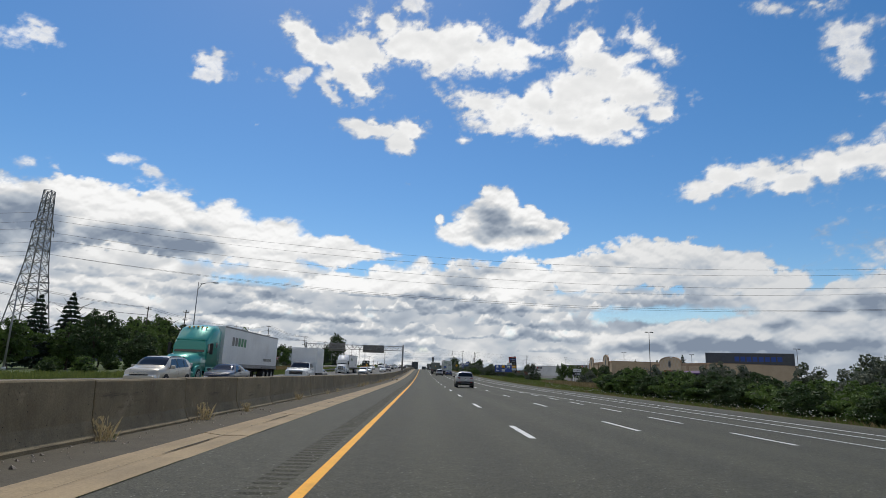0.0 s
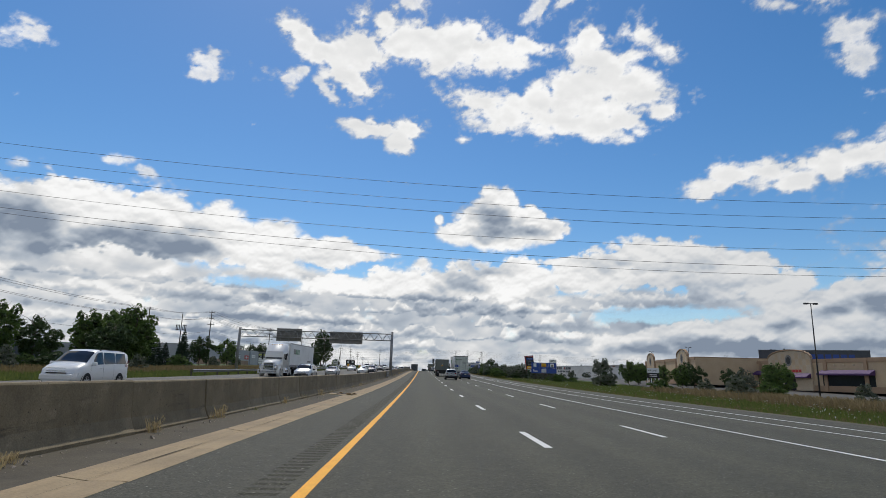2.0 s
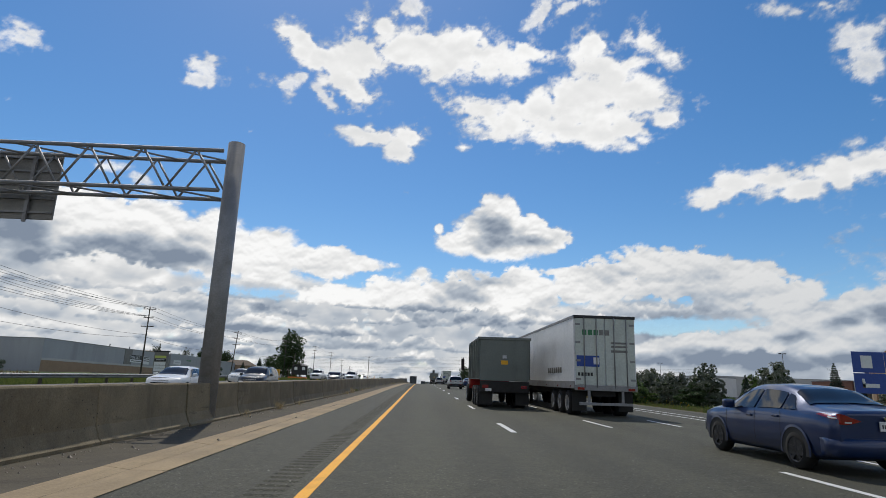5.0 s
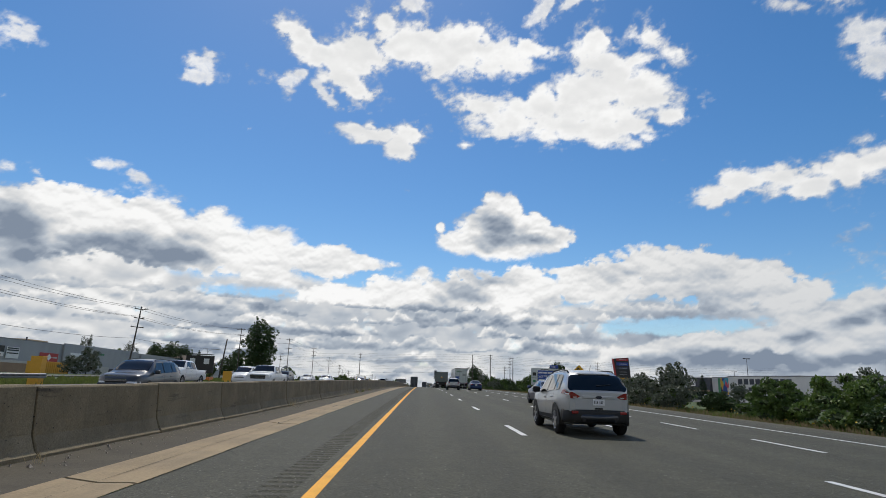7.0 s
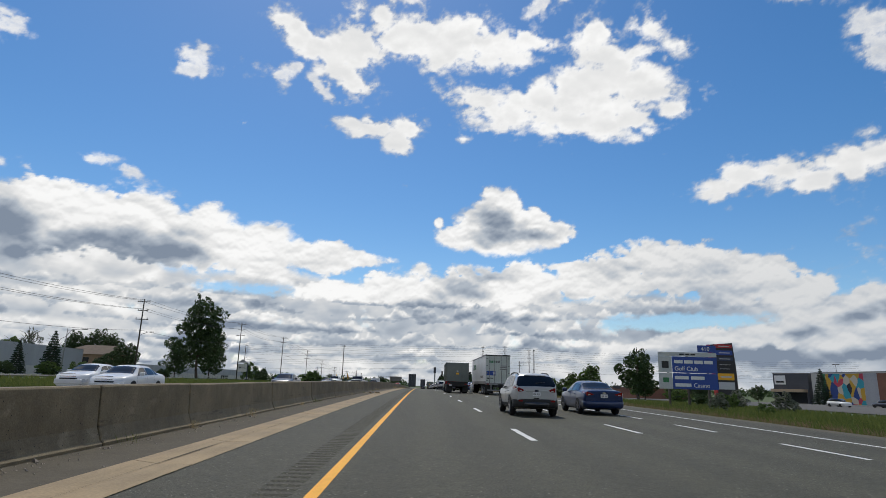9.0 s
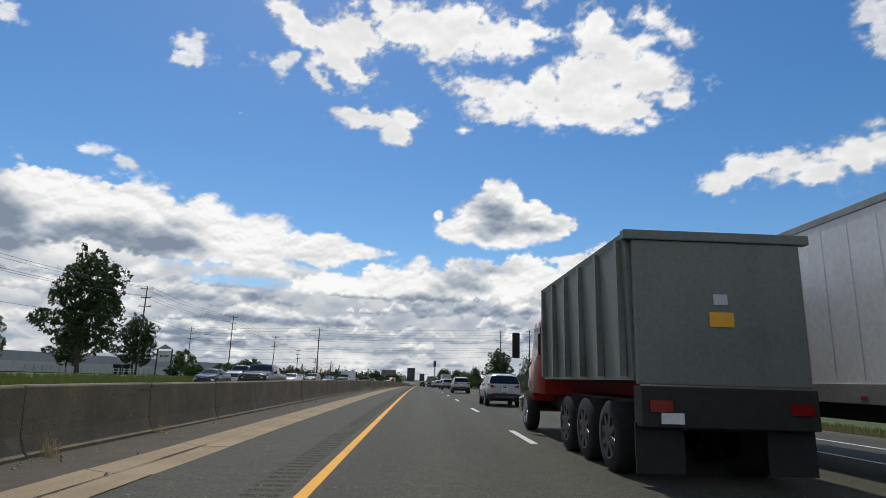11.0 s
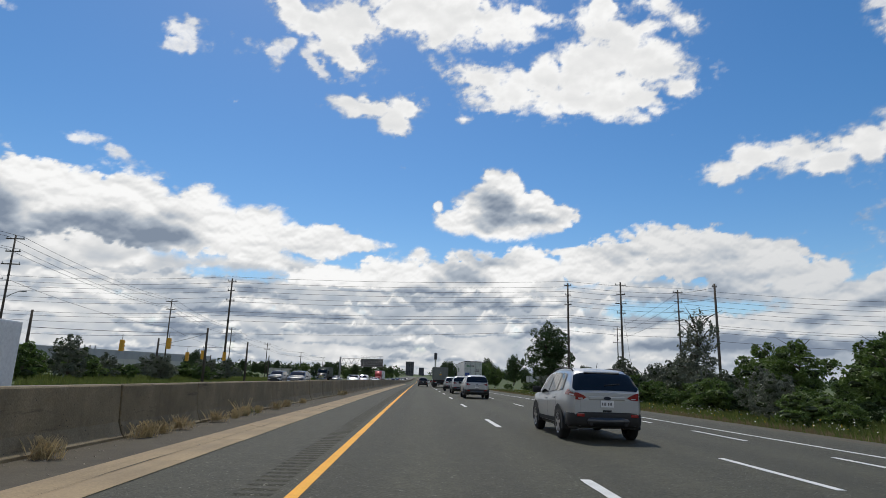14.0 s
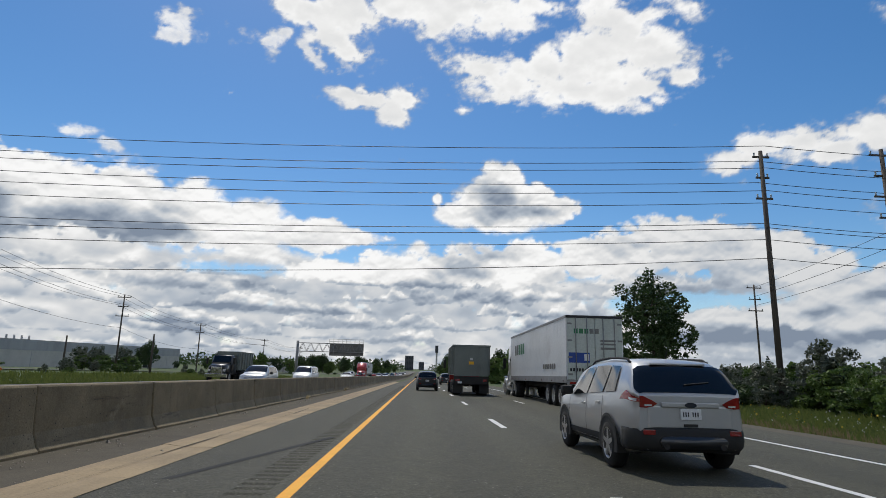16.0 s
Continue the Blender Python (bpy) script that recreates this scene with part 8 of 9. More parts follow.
def make_tractor(m, paint, label):
    """Long-nosed tractor unit, nose at y = 7.2, fifth wheel at the tail."""
    root = thing("truck_tractor", m, label, "truck", "truck tractors")
    part("frame", box(bmesh.new(), -0.45, 0.45, 0.0, 6.9, 0.65, 0.95), CHASSIS, root)
    bm = bmesh.new()
    sect = [(2.2, 1.22, 3.95), (2.7, 1.22, 4.05), (3.6, 1.2, 3.8), (4.3, 1.14, 3.1), (4.6, 1.1, 2.85)]
    loft(bm, [[(-w, y, 1.0), (-w, y, h - 0.35), (-w * 0.86, y, h - 0.06), (0, y, h), (w * 0.86, y, h - 0.06), (w, y, h - 0.35), (w, y, 1.0)] for y, w, h in sect], 0, True, True)
    cab = part("cab", bm, paint, root)
    bm = bmesh.new()
    v = [bm.verts.new(p) for p in ((-1.0, 4.62, 2.1), (1.0, 4.62, 2.1), (0.95, 4.36, 2.86), (-0.95, 4.36, 2.86))]
    v2 = [bm.verts.new((q.co.x, q.co.y + 0.03, q.co.z)) for q in v]
    bm.faces.new(v2)
    for i in range(4):
        bm.faces.new((v[i], v[(i + 1) % 4], v2[(i + 1) % 4], v2[i]))
    part("windscreen", bm, CAR_GLASS, cab)
    for sx in (-1, 1):
        part("side_window", box(bmesh.new(), sx * 1.13 - 0.03, sx * 1.13 + 0.05, 3.6, 4.35, 2.05, 2.65, 0, 0.01), CAR_GLASS, cab)
        part("sleeper_window", box(bmesh.new(), sx * 1.19 - 0.03, sx * 1.19 + 0.05, 2.75, 3.1, 2.45, 2.8, 0, 0.01), CAR_GLASS, cab)
        part("sun_visor", box(bmesh.new(), sx * 0.5 - 0.48, sx * 0.5 + 0.48, 4.36, 4.56, 2.88, 2.98, 0, 0.02), paint, cab)
        part("mirror", box(bmesh.new(), sx * 1.42 - 0.1, sx * 1.42 + 0.1, 4.4, 4.55, 1.95, 2.7, 0, 0.04), PLASTIC, root)
        part("mirror_arm", bars(bmesh.new(), [Vector((sx * 1.1, 4.4, 2.6)), Vector((sx * 1.42, 4.45, 2.6))], 0.02, 5), PLASTIC, root)
        part("fuel_tank", tube(bmesh.new(), (sx * 0.95, 1.9, 0.75), (sx * 0.95, 3.6, 0.75), 0.33, 0.33, 16), CHROME, root)
        part("side_fairing", box(bmesh.new(), sx * 1.18 - 0.03, sx * 1.18 + 0.03, 1.0, 4.6, 0.4, 1.1, 0, 0.02), paint, root)
    bm = bmesh.new()
    sect = [(4.5, 1.1, 2.1), (5.3, 1.02, 2.02), (6.3, 0.9, 1.85), (6.9, 0.8, 1.62)]
    loft(bm, [[(-w * 1.06, y, 0.85), (-w, y, h - 0.3), (-w * 0.75, y, h - 0.04), (0, y, h), (w * 0.75, y, h - 0.04), (w, y, h - 0.3), (w * 1.06, y, 0.85)] for y, w, h in sect], 0, True, True)
    part("hood", bm, paint, root)
    gr = part("grille", box(bmesh.new(), -0.55, 0.55, 6.85, 6.98, 0.8, 1.55, 0, 0.04), PLASTIC, root)
    for k in range(6):
        part("grille_bar", box(bmesh.new(), -0.5, 0.5, 6.98, 7.0, 0.86 + 0.11 * k, 0.9 + 0.11 * k), CHROME, gr)
    part("bumper", box(bmesh.new(), -1.2, 1.2, 6.6, 7.1, 0.35, 0.8, 0, 0.08), paint, root)
    guard = bmesh.new()
    for z in (0.6, 0.95, 1.3):
        tube(guard, (-1.05, 7.2, z), (1.05, 7.2, z), 0.04, 0.04, 8)
    for x in (-0.9, 0.9):
        tube(guard, (x, 7.2, 0.5), (x, 7.2, 1.4), 0.05, 0.05, 8)
        tube(guard, (x, 7.2, 0.6), (x, 7.0, 0.6), 0.04, 0.04, 6)
    part("bull_bar", guard, CHROME, root)
    for sx in (-1, 1):
        part("headlight", box(bmesh.new(), sx * 0.88 - 0.17, sx * 0.88 + 0.17, 6.45, 6.86, 1.05, 1.35, 0, 0.06), LAMP_CLEAR, root)
        part("fender", tube(bmesh.new(), (sx * 0.85, 5.75, 0.55), (sx * 1.2, 5.75, 0.55), 0.66, 0.64, 20), paint, root)
    for sx in (-1, 1):
        add_wheel(root, sx * 1.215, 5.75, 0.51, 0.3, ALLOY, 8)
    wheels_row(root, (-1.22, 1.22), (0.5, 1.85), 0.51, 0.55, ALLOY)
    for k in range(5):
        part("roof_light", box(bmesh.new(), -0.65 + 0.3 * k, -0.55 + 0.3 * k, 3.45, 3.58, 3.78 + 0.02 * (2 - abs(k - 2)), 3.88 + 0.02 * (2 - abs(k - 2))), SIGNAL_YELLOW, cab)
    return root


def make_dump_truck(m, cabpaint, label, load=True):
    """Tipper, tail at y = 0."""
    root = thing("dump_truck", m, label, "truck", "dump trucks")
    part("frame", box(bmesh.new(), -0.5, 0.5, 0.2, 8.6, 0.7, 1.05), CHASSIS, root)
    bm = bmesh.new()
    loft(bm, [[(-1.22, y, 1.35), (-1.27, y, 3.3), (-1.3, y, 3.42), (1.3, y, 3.42), (1.27, y, 3.3), (1.22, y, 1.35)] for y in (0.12, 5.9)], 0, True, False)
    b = part("tipper_body", bm, DUMP_GREY, root)
    part("tailgate", box(bmesh.new(), -1.2, 1.2, 0.0, 0.1, 1.3, 3.3, 0, 0.02), DUMP_GREY, b)
    part("top_rim", box(bmesh.new(), -1.34, 1.34, -0.04, 0.12, 3.3, 3.44, 0, 0.02), DUMP_GREY, b)
    for k in range(6):
        for sx in (-1, 1):
            part("side_rib", box(bmesh.new(), sx * 1.29 - 0.05, sx * 1.29 + 0.05, 0.3 + 1.05 * k, 0.42 + 1.05 * k, 1.4, 3.35), DUMP_GREY, b)
    part("warning_plate", box(bmesh.new(), -0.17, 0.17, -0.02, -0.004, 2.1, 2.3), SIGN_YELLOW, b)
    part("warning_plate", box(bmesh.new(), -0.1, 0.1, -0.02, -0.004, 2.4, 2.55), SIGN_GREY, b)
    part("tail_panel", box(bmesh.new(), -1.2, 1.2, -0.1, 0.2, 0.75, 1.28, 0, 0.02), CHASSIS, root)
    for sx in (-1, 1):
        part("tail_light", box(bmesh.new(), sx * 0.95 - 0.15, sx * 0.95 + 0.15, -0.13, -0.1, 0.95, 1.1), TAIL_RED, root)
        part("mud_flap", box(bmesh.new(), sx * 0.9 - 0.33, sx * 0.9 + 0.33, 0.1, 0.13, 0.15, 0.8), PLASTIC, root)
        part("mirror", box(bmesh.new(), sx * 1.5 - 0.1, sx * 1.5 + 0.1, 8.3, 8.42, 1.9, 2.6, 0, 0.03), PLASTIC, root)
    part("number_plate", box(bmesh.new(), -0.95, -0.65, -0.125, -0.1, 0.8, 0.94), SIGN_WHITE, root)
    wheels_row(root, (-1.23, 1.23), (1.3, 2.65, 3.95), 0.52, 0.55, DARK_RIM)
    bm = bmesh.new()
    loft(bm, [[(-1.15, y, 1.0), (-1.12, y, h - 0.2), (-0.95, y, h), (0.95, y, h), (1.12, y, h - 0.2), (1.15, y, 1.0)] for y, h in ((6.2, 2.95), (7.6, 2.95), (8.0, 2.2))], 0, True, True)
    cab = part("cab", bm, cabpaint, root)
    bm = bmesh.new()
    v = [(-0.98, 8.02, 2.16), (0.98, 8.02, 2.16), (0.94, 7.64, 2.88), (-0.94, 7.64, 2.88)]
    loft(bm, [v, [(x, y + 0.04, z + 0.01) for x, y, z in v]], 0, True, False)
    part("windscreen", bm, CAR_GLASS, cab)
    for sx in (-1, 1):
        part("side_window", box(bmesh.new(), sx * 1.12 - 0.02, sx * 1.12 + 0.02, 6.8, 7.6, 1.95, 2.65), CAR_GLASS, cab)
    bm = bmesh.new()
    loft(bm, [[(-w, y, 0.8), (-w, y, h - 0.2), (-w * 0.8, y, h), (w * 0.8, y, h), (w, y, h - 0.2), (w, y, 0.8)] for y, w, h in ((7.9, 1.1, 2.1), (9.2, 0.98, 1.85), (9.5, 0.9, 1.6))], 0, True, True)
    part("hood", bm, cabpaint, root)
    part("grille", box(bmesh.new(), -0.6, 0.6, 9.48, 9.56, 0.9, 1.6, 0, 0.03), CHROME, root)
    part("bumper", box(bmesh.new(), -1.2, 1.2, 9.4, 9.65, 0.45, 0.85, 0, 0.04), CHROME, root)
    for sx in (-1, 1):
        part("headlight", box(bmesh.new(), sx * 0.82 - 0.14, sx * 0.82 + 0.14, 9.4, 9.54, 1.1, 1.35, 0, 0.03), LAMP_CLEAR, root)
        add_wheel(root, sx * 1.2, 8.6, 0.52, 0.32, ALLOY, 8)
    return root


def make_box_truck(m):
    root = make_car("box_truck", dict(PICKUP, len=5.8), WHITE_CAR, "white box truck with a tall plain cargo box", m, ALLOY, "truck")
    bx = part("cargo_box", box(bmesh.new(), -1.18, 1.18, -1.2, 2.5, 0.95, 3.25, 0, 0.03), TRAILER_WHITE, root)
    part("rear_door", box(bmesh.new(), -1.1, 1.1, -1.23, -1.203, 1.05, 3.1), TRAILER_DOOR, bx)
    part("skirt", box(bmesh.new(), -1.15, 1.15, -1.1, 1.9, 0.7, 0.95), PLASTIC, root)
    return root


def towards(x, y, length):
    """Pose for oncoming traffic: nose at y."""
    a = math.atan2(level(y + 4) - level(y), 4)
    return Matrix.Translation((x, y, road_z(x, y) + 0.003)) @ Matrix.Rotation(a, 4, "X") @ Matrix.Rotation(math.pi, 4, "Z") @ Matrix.Translation((0, -length, 0))


# traffic in our direction; repeated copies placed to fit the camera's view
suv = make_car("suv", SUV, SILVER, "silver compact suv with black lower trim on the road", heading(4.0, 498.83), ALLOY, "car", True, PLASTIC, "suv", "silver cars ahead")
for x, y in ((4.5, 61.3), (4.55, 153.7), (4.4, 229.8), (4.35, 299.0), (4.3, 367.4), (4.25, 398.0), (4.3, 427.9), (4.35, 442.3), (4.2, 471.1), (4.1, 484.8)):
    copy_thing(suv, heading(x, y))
blue = make_car("sedan", SEDAN, BLUE_CAR, "blue compact sedan with black wheels on the road", heading(8.1, 393.3), DARK_RIM, "car", False, None, "sedan", "blue cars ahead")
for x, y in ((7.4, 163.0), (7.6, 249.0), (7.75, 301.5), (7.9, 367.6), (8.2, 406.0)):
    copy_thing(blue, heading(x, y))
trailer = make_trailer(heading(8.0, 516.6), "white box trailer with pale rear doors and a blue plate", True, False)
tractor = make_tractor(heading(8.0, 530.6), WHITE_CAR, "white long-nosed truck tractor pulling a trailer")
dump = make_dump_truck(heading(3.75, 531.5), RED_CAR, "grey dump truck with a red cab and tall tipper body")
copy_thing(trailer, heading(7.9, 338.0))
copy_thing(tractor, heading(7.9, 352.0))
copy_thing(dump, heading(4.1, 345.0))
copy_thing(trailer, heading(7.6, 178.0))
copy_thing(tractor, heading(7.6, 192.0))
copy_thing(dump, heading(4.1, 183.0))
black = make_car("suv", SUV, BLACK_CAR, "black suv driving in the inner lane", heading(0.85, 541.0), DARK_RIM, "car", False, PLASTIC, "suv", "dark cars ahead")
for x, y in ((4.2, 578.0), (0.9, 604.0)):
    copy_thing(black, heading(x, y))

# traffic on the other side, placed to fit the camera's view in passing
beige = make_car("suv", SUV, BEIGE_CAR, "beige older suv with dull paint", towards(-13.8, 29.5, 4.52), ALLOY, "car", True, None, "suv")
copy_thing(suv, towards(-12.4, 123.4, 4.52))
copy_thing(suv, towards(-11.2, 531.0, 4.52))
whitevan = make_car("minivan", MINIVAN, WHITE_CAR, "white minivan on the opposite road", towards(-16.7, 89.5, 4.8), ALLOY, "car", True, None, "suv", "white vans")
make_tractor(towards(-15.9, 38.2, 7.2), TEAL, "teal long-nosed truck tractor with a bull bar")
copy_thing(trailer, towards(-15.9, 43.7, 16.0))
navy = make_car("sedan", SEDAN, NAVY_CAR, "dark blue sedan on the opposite road", towards(-12.7, 37.0, 4.66), ALLOY, "car", False, None, "sedan", "dark sedans")
make_box_truck(towards(-11.0, 52.2, 5.8))
copy_thing(tractor, towards(-18.1, 132.0, 7.2))
copy_thing(trailer, towards(-18.1, 137.5, 16.0))
greysuv = make_car("suv", SUV, GREY_CAR, "dark grey suv on the opposite road", towards(-11.2, 193.0, 4.52), ALLOY, "car", True, None, "suv", "grey suvs")
whitecar = make_car("sedan", SEDAN, WHITE_CAR, "white sedan on the opposite road", towards(-12.2, 182.0, 4.66), ALLOY, "car", False, None, "sedan", "white sedans")
make_car("sedan", SEDAN, SILVER, "silver sedan on the opposite road", towards(-14.0, 153.0, 4.66), ALLOY, "car", False, None, "sedan")
pickup = make_car("pickup_truck", PICKUP, WHITE_CAR, "white pickup truck on the opposite road", towards(-18.3, 257.0, 5.8), ALLOY, "car", False, None, "suv", "white pickups")
van = make_car("van", VAN, WHITE_CAR, "small white delivery van with a red rear half", towards(-18.3, 274.5, 4.8), ALLOY, "car", False, None, "suv")
for sx in (-1, 1):
    part("red_wrap", Shell(VAN).patch(0.06, 1.15, sx * 2.3, sx * 5.2, 0.006, 8, 10, 0.06, 1.75), RED_CAR, van, "red printed wrap")
darkpick = make_car("pickup_truck", PICKUP, BLACK_CAR, "black pickup truck on the opposite road", towards(-12.9, 436.0, 5.8), DARK_RIM, "car", False, None, "suv", "dark pickups")
cargo = thing("cargo_trailer", towards(-12.9, 442.6, 4.2), "white enclosed cargo trailer behind a pickup", "trailer")
part("box", box(bmesh.new(), -1.05, 1.05, 0, 4.2, 0.5, 2.5, 0, 0.05), TRAILER_WHITE, cargo)
part("drawbar", box(bmesh.new(), -0.06, 0.06, 4.2, 5.0, 0.48, 0.58), CHASSIS, cargo)
wheels_row(cargo, (-1.07, 1.07), (1.3, 2.1), 0.34, 0.2, ALLOY)
make_dump_truck(towards(-19.6, 549.0, 8.5) @ Matrix.Scale(0.88, 4), BLACK_CAR, "black dump truck coming along the opposite road")
make_tractor(towards(-14.6, 640.0, 7.2), RED_CAR, "red truck tractor far along the opposite road")
copy_thing(trailer, towards(-14.6, 645.6, 16.0))
for ob, ln, spots in ((whitecar, 4.66, ((-18.0, 212.0), (-14.8, 304.3), (-18.3, 307.5), (-14.6, 403.0), (-11.6, 586.0), (-18.4, 676.0))),
                      (greysuv, 4.52, ((-12.6, 239.5), (-18.3, 291.5), (-14.8, 417.0), (-12.4, 489.0), (-18.3, 505.0), (-15.0, 620.0))),
                      (darkpick, 5.8, ((-11.0, 376.5),)),
                      (pickup, 5.8, ((-12.9, 261.5), (-17.2, 392.7), (-18.4, 590.0))),
                      (navy, 4.66, ((-13.1, 72.8), (-11.8, 326.0), (-17.6, 386.0), (-18.1, 426.0), (-18.0, 558.0))),
                      (blue, 4.66, ((-14.4, 429.5),)),
                      (whitevan, 4.8, ((-11.2, 548.0),))):
    for x, y in spots:
        copy_thing(ob, towards(x, y, ln))
# parked cars before the shops
FAR_MESH = {}


def far_car(paint, m, label, group):
    """A plain car for the distance: lower body, glass house and four wheels."""
    if not FAR_MESH:
        bm = bmesh.new()
        loft(bm, [[(-w, y, 0.3), (-w, y, h - 0.18), (-w * 0.9, y, h), (w * 0.9, y, h), (w, y, h - 0.18), (w, y, 0.3)] for y, w, h in ((0, 0.72, 0.9), (0.15, 0.86, 0.98), (1.0, 0.9, 1.0), (3.3, 0.9, 0.97), (4.1, 0.86, 0.86), (4.5, 0.7, 0.7))], 0, True, True)
        FAR_MESH["body"] = bm
        bm = bmesh.new()
        loft(bm, [[(-w, y, 0.95), (-w * 0.84, y, h), (w * 0.84, y, h), (w, y, 0.95)] for y, w, h in ((0.2, 0.8, 1.0), (0.65, 0.8, 1.42), (1.3, 0.82, 1.5), (2.2, 0.82, 1.48), (2.6, 0.82, 1.38), (3.3, 0.8, 0.98))], 0, True, True)
        FAR_MESH["glass"] = mesh_of("glass_house", bm, CAR_GLASS)
        FAR_MESH["wheel"] = mesh_of("wheel", tube(bmesh.new(), (-0.1, 0, 0.32), (0.1, 0, 0.32), 0.32, 0.32, 12), RUBBER)
    if paint.name not in FAR_MESH:
        me = bpy.data.meshes.new("body")
        FAR_MESH["body"].to_mesh(me)
        me.materials.append(paint)
        FAR_MESH[paint.name] = me
    root = thing("car", m, label, "car", group)
    for nm, me, at in (("body", FAR_MESH[paint.name], (0, 0, 0)), ("glass_house", FAR_MESH["glass"], (0, 0, 0)), *(("wheel", FAR_MESH["wheel"], (x, y, 0)) for x in (-0.82, 0.82) for y in (0.85, 3.6))):
        ob = new(nm, me)
        ob.parent = root
        ob.location = at


rnd = random.Random(12)
tones = ((WHITE_CAR, "white"), (SILVER, "silver"), (NAVY_CAR, "dark blue"), (BLACK_CAR, "black"), (RED_CAR, "red"), (WHITE_CAR, "white"))
for k in range(9):
    pt, word = tones[(k * 5 + 1) % 6]
    x, y = 66 + 4.4 * k, 352 + 0.6 * k + (30 if k % 3 == 2 else 0)
    far_car(pt, Matrix.Translation((x, y, ground_z(x, y) - 0.04)) @ Matrix.Rotation(rnd.choice((0, math.pi)), 4, "Z"), word + " car parked before the shops", "parked cars")
for k in range(16):
    pt, word = tones[(k * 5 + k // 4) % 6]
    far_car(pt, towards((-11.4, -14.8, -18.2)[k % 3], 690 + 19 * k + rnd.uniform(-4, 4), 4.5), word + " car far along the opposite road", "far oncoming cars")
for k in range(7):
    pt, word = tones[(k * 5 + 2) % 6]
    far_car(pt, heading((0.9, 4.2, 7.4)[(k * 2) % 3], 640 + 34 * k), word + " car far ahead on the road", "far cars ahead")

# ---- litter, weeds and wear along the median ----
PEBBLE = random_tone("gravel_stones", (0.12, 0.1, 0.08), (0.3, 0.26, 0.21), 0.9, "island")
TAR = simple("tar_seal", (0.012, 0.012, 0.012), (0.02, 0.02, 0.02), 0.95)


def build_litter():
    """Grit and stones washed against the wall's foot."""
    rnd = random.Random(31)
    vs, fs = [], []
    for _ in range(9000):
        y = rnd.uniform(-6, 560)
        near = abs(rnd.gauss(0, 0.34))
        x = -5.4 + near if rnd.random() < 0.8 else -4.3 + rnd.uniform(-0.1, 0.5)
        r = rnd.uniform(0.006, 0.022) * (2.2 if rnd.random() < 0.06 else 1)
        z = level(y) + 0.035 if x < -4.25 else level(y) + 0.012
        b = len(vs)
        vs += [(x - r, y, z), (x + r * rnd.uniform(0.5, 1), y - r, z), (x + r, y + r * rnd.uniform(0.4, 1), z), (x - r * 0.3, y + r, z), (x + rnd.uniform(-0.3, 0.3) * r, y, z + r * rnd.uniform(0.6, 1.2))]
        fs += [(b, b + 1, b + 4), (b + 1, b + 2, b + 4), (b + 2, b + 3, b + 4), (b + 3, b, b + 4)]
    me = bpy.data.meshes.new("grit")
    me.from_pydata(vs, [], fs)
    me.materials.append(PEBBLE)
    tagged(new("grit", me), "scattered grit and small stones by the median wall", "grit", "", "stuff")


build_litter()


def weed_mesh(seed, n, h):
    rnd = random.Random(seed)
    vs, fs = [], []
    for _ in range(n):
        a, l, w = rnd.uniform(0, 6.28), h * rnd.uniform(0.4, 1), 0.005
        dx, dy = math.cos(a) * l * rnd.uniform(0.1, 0.5), math.sin(a) * l * rnd.uniform(0.1, 0.5)
        px, py = rnd.gauss(0, 0.07), rnd.gauss(0, 0.1)
        b = len(vs)
        vs += [(px - w, py, 0), (px + w, py, 0), (px + dx * 0.5 + w, py + dy * 0.5, l * 0.65), (px + dx, py + dy, l), (px + dx * 1.1 + 0.02, py + dy, l * 0.94)]
        fs += [(b, b + 1, b + 2), (b, b + 2, b + 3), (b + 2, b + 4, b + 3)]
    me = bpy.data.meshes.new("blades")
    me.from_pydata(vs, [], fs)
    return me


WEEDS = []
STRAW = random_tone("straw_weeds", (0.3, 0.235, 0.12), (0.5, 0.4, 0.23), 0.9, "island", 0.35)
for i, (mt, n, h) in enumerate(((STRAW, 34, 0.34), (STRAW, 20, 0.24), (BLADE, 24, 0.2), (STRAW, 44, 0.46))):
    me = weed_mesh(90 + i, n, h)
    me.materials.append(mt)
    WEEDS.append(me)
rnd = random.Random(44)
for k in range(105):
    y = -13.17 + 3.945 * rnd.randint(4, 139) + rnd.gauss(0, 0.25)
    if noise.noise(Vector((y * 0.045, 3.3, 0))) < -0.12 and rnd.random() < 0.7:
        continue
    i = rnd.choice((0, 1, 1, 2, 3))
    ob = new("dry_weed" if i != 2 else "green_weed", WEEDS[i])
    s = rnd.uniform(0.6, 1.15)
    ob.matrix_world = Matrix.Translation((-5.34 + abs(rnd.gauss(0, 0.07)), y, level(y) + 0.02)) @ Matrix.Rotation(rnd.uniform(0, 6.28), 4, "Z") @ Matrix.Diagonal((s, s, s, 1))
    tagged(ob, "tuft of dry straw-coloured weed by the median wall" if i != 2 else "small green weed by the median wall", "weed", "median weeds", "stuff")

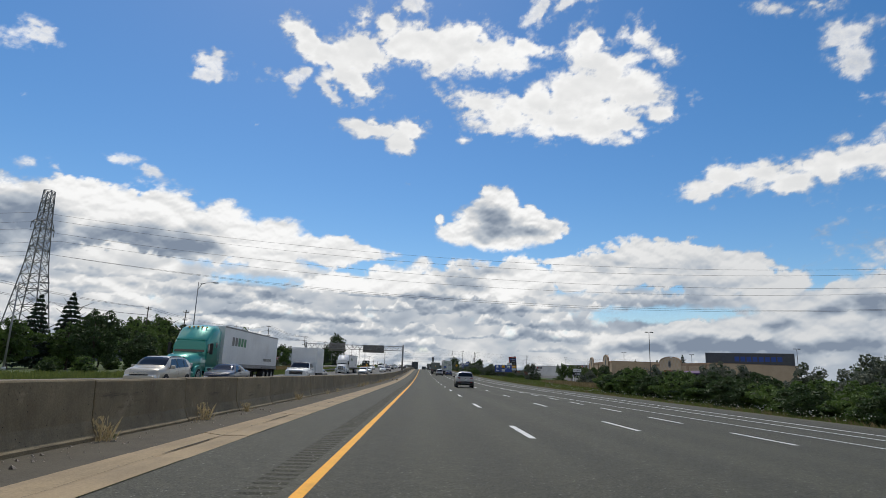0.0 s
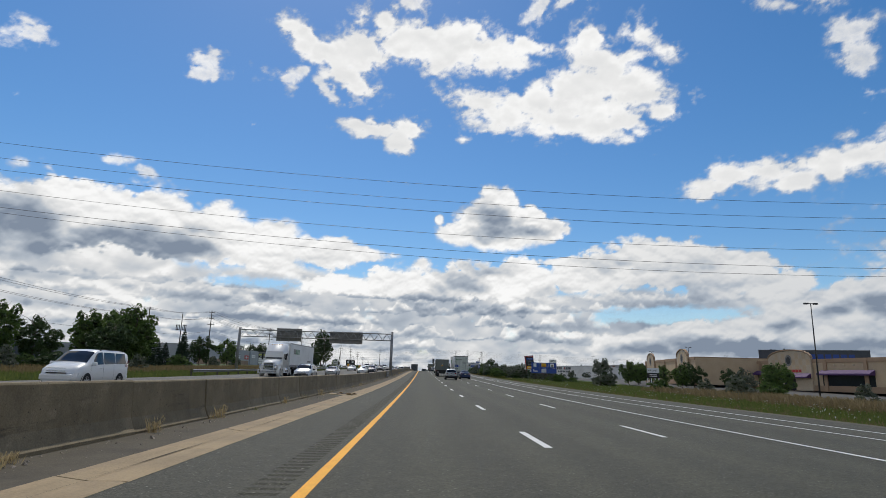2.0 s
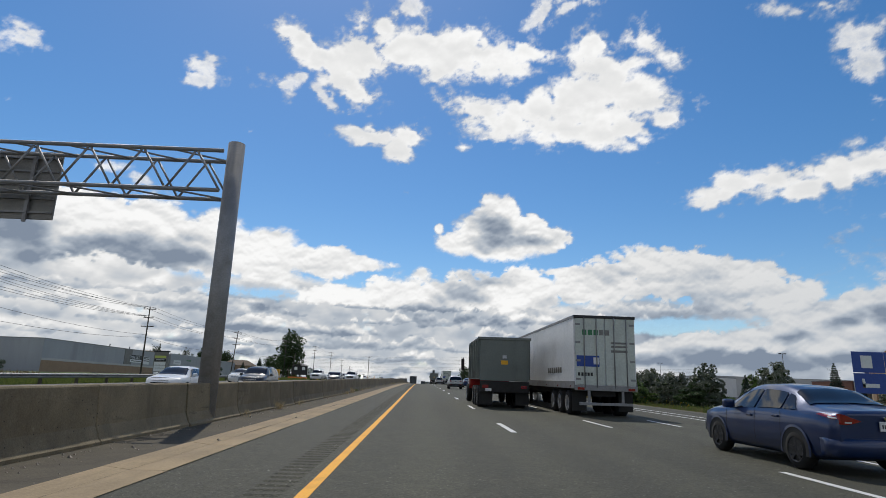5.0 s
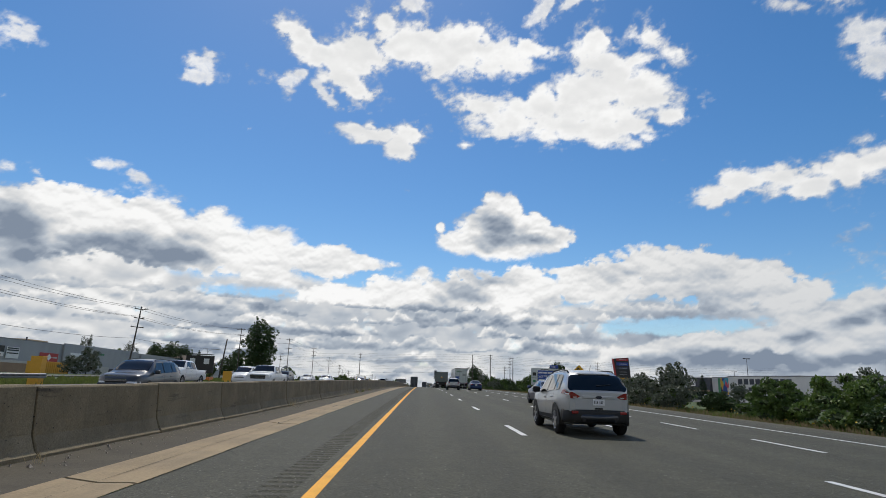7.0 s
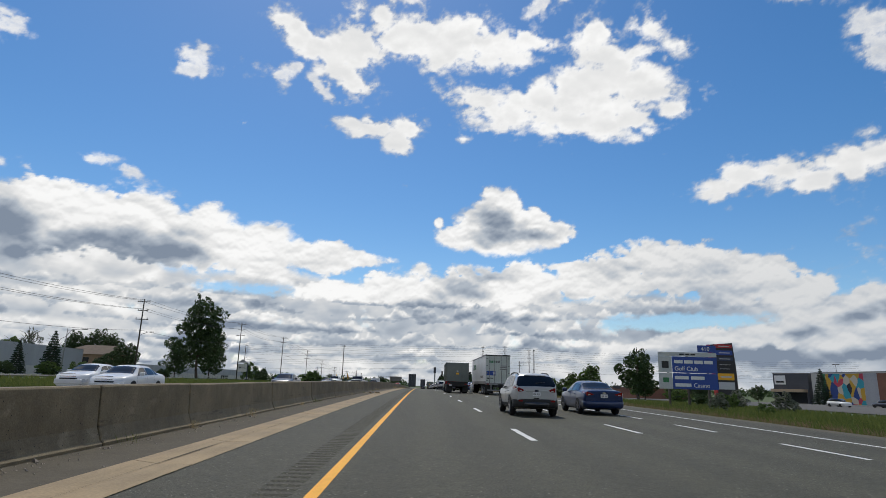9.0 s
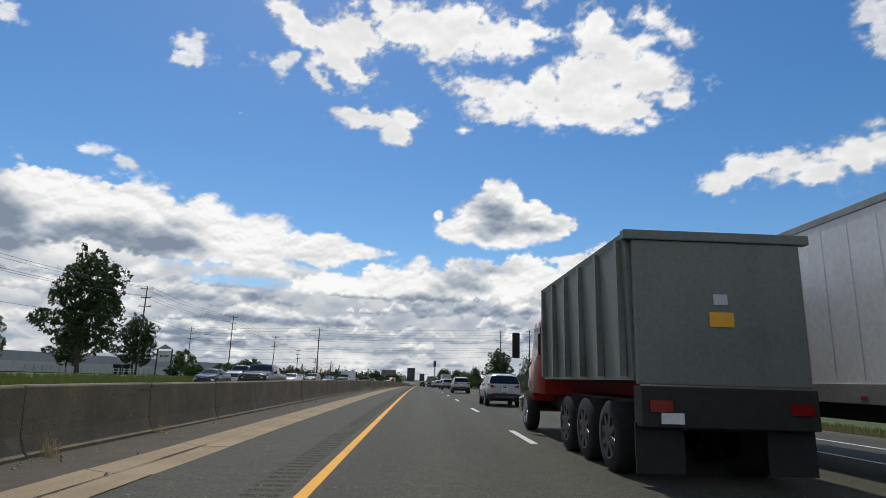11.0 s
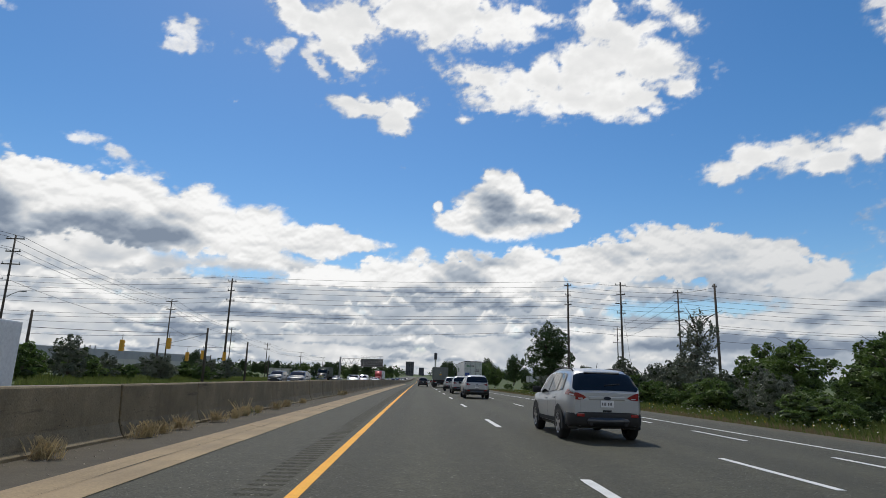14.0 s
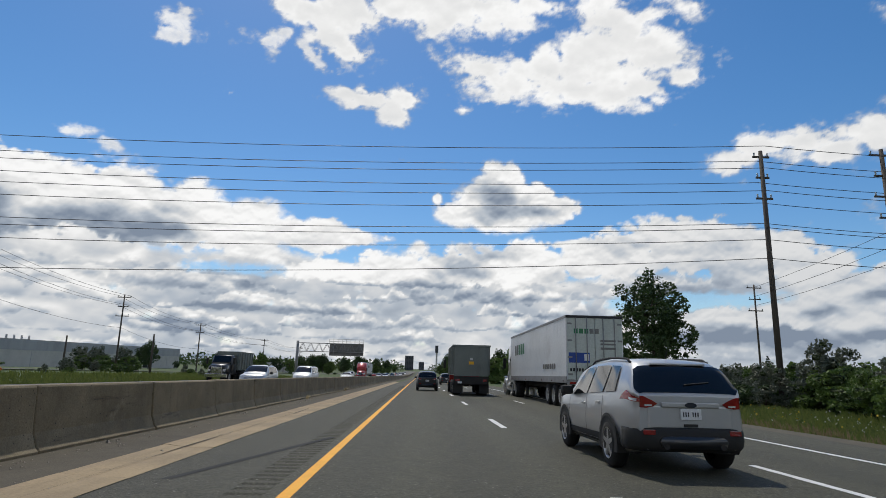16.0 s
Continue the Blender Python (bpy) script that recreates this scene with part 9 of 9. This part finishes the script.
# thick tufts of dead grass and tall seed stalks, placed to fit the camera's view
TUFT, STALKS = weed_mesh(97, 130, 0.42), weed_mesh(98, 11, 0.75)
TUFT.materials.append(STRAW)
STALKS.materials.append(STRAW)
for me, ys in ((TUFT, (437.7, 440.8, 441.6, 442.5, 444.8, 446.4, 447.5, 449.0, 450.9, 453.1, 456.6, 469.9, 471.6)), (STALKS, (392.2, 393.7, 396.1, 397.8, 398.4, 446.9, 447.5, 469.7))):
    for y in ys:
        ob = new("dry_weed", me)
        s = rnd.uniform(0.75, 1.1)
        ob.matrix_world = Matrix.Translation((-5.24 + abs(rnd.gauss(0, 0.05)), y, level(y) + 0.02)) @ Matrix.Rotation(rnd.uniform(0, 6.28), 4, "Z") @ Matrix.Diagonal((s, s * 1.1, s * (0.8 if me is TUFT else 0.75), 1))
        tagged(ob, "thick tuft of dead straw grass by the median wall" if me is TUFT else "tall dry seed stalks by the median wall", "weed", "median weeds", "stuff")


def build_drain(y):
    r = thing("storm_drain", Matrix.Translation((-4.5, y, level(y) + 0.03)), "broken concrete apron round a rusty storm drain", "drain")
    bm = bmesh.new()
    ring = [(0.75 * math.cos(a) * (1 + 0.12 * math.sin(3 * a)), 1.3 * math.sin(a) * (1 + 0.1 * math.cos(5 * a))) for a in np.linspace(0, 2 * math.pi, 22, endpoint=False)]
    loft(bm, [[(x, q, z) for x, q in ring] for z in (-0.05, 0.02)], 0, True, False)
    part("apron", bm, GUTTER, r)
    for k in range(7):
        part("grate_bar", box(bmesh.new(), -0.28, 0.28, -0.3 + 0.09 * k, -0.26 + 0.09 * k, 0.021, 0.035), CHASSIS, r)
    for a, b, s in ((0.5, -0.9, 0.13), (-0.2, 0.9, 0.1), (0.62, 0.5, 0.09)):
        part("rubble", box(bmesh.new(), a - s, a + s, b - s * 0.7, b + s * 0.7, 0.018, 0.018 + s * 0.7, 0, s * 0.2), GUTTER, r)


for y in (96.0, 330.0):
    build_drain(y)
skid = bmesh.new()
prev = None
for k in range(24):
    y = 498 + 0.22 * k
    x = -2.9 + 0.055 * k
    row = [skid.verts.new((x - 0.07, y, level(y) + 0.004)), skid.verts.new((x + 0.07, y, level(y) + 0.004))]
    if prev:
        skid.faces.new((prev[0], prev[1], row[1], row[0]))
    prev = row
tagged(new("skid_mark", mesh_of("skid_mark", skid, TAR)), "dark skid mark slanting over the shoulder", "skid mark", "", "structure")
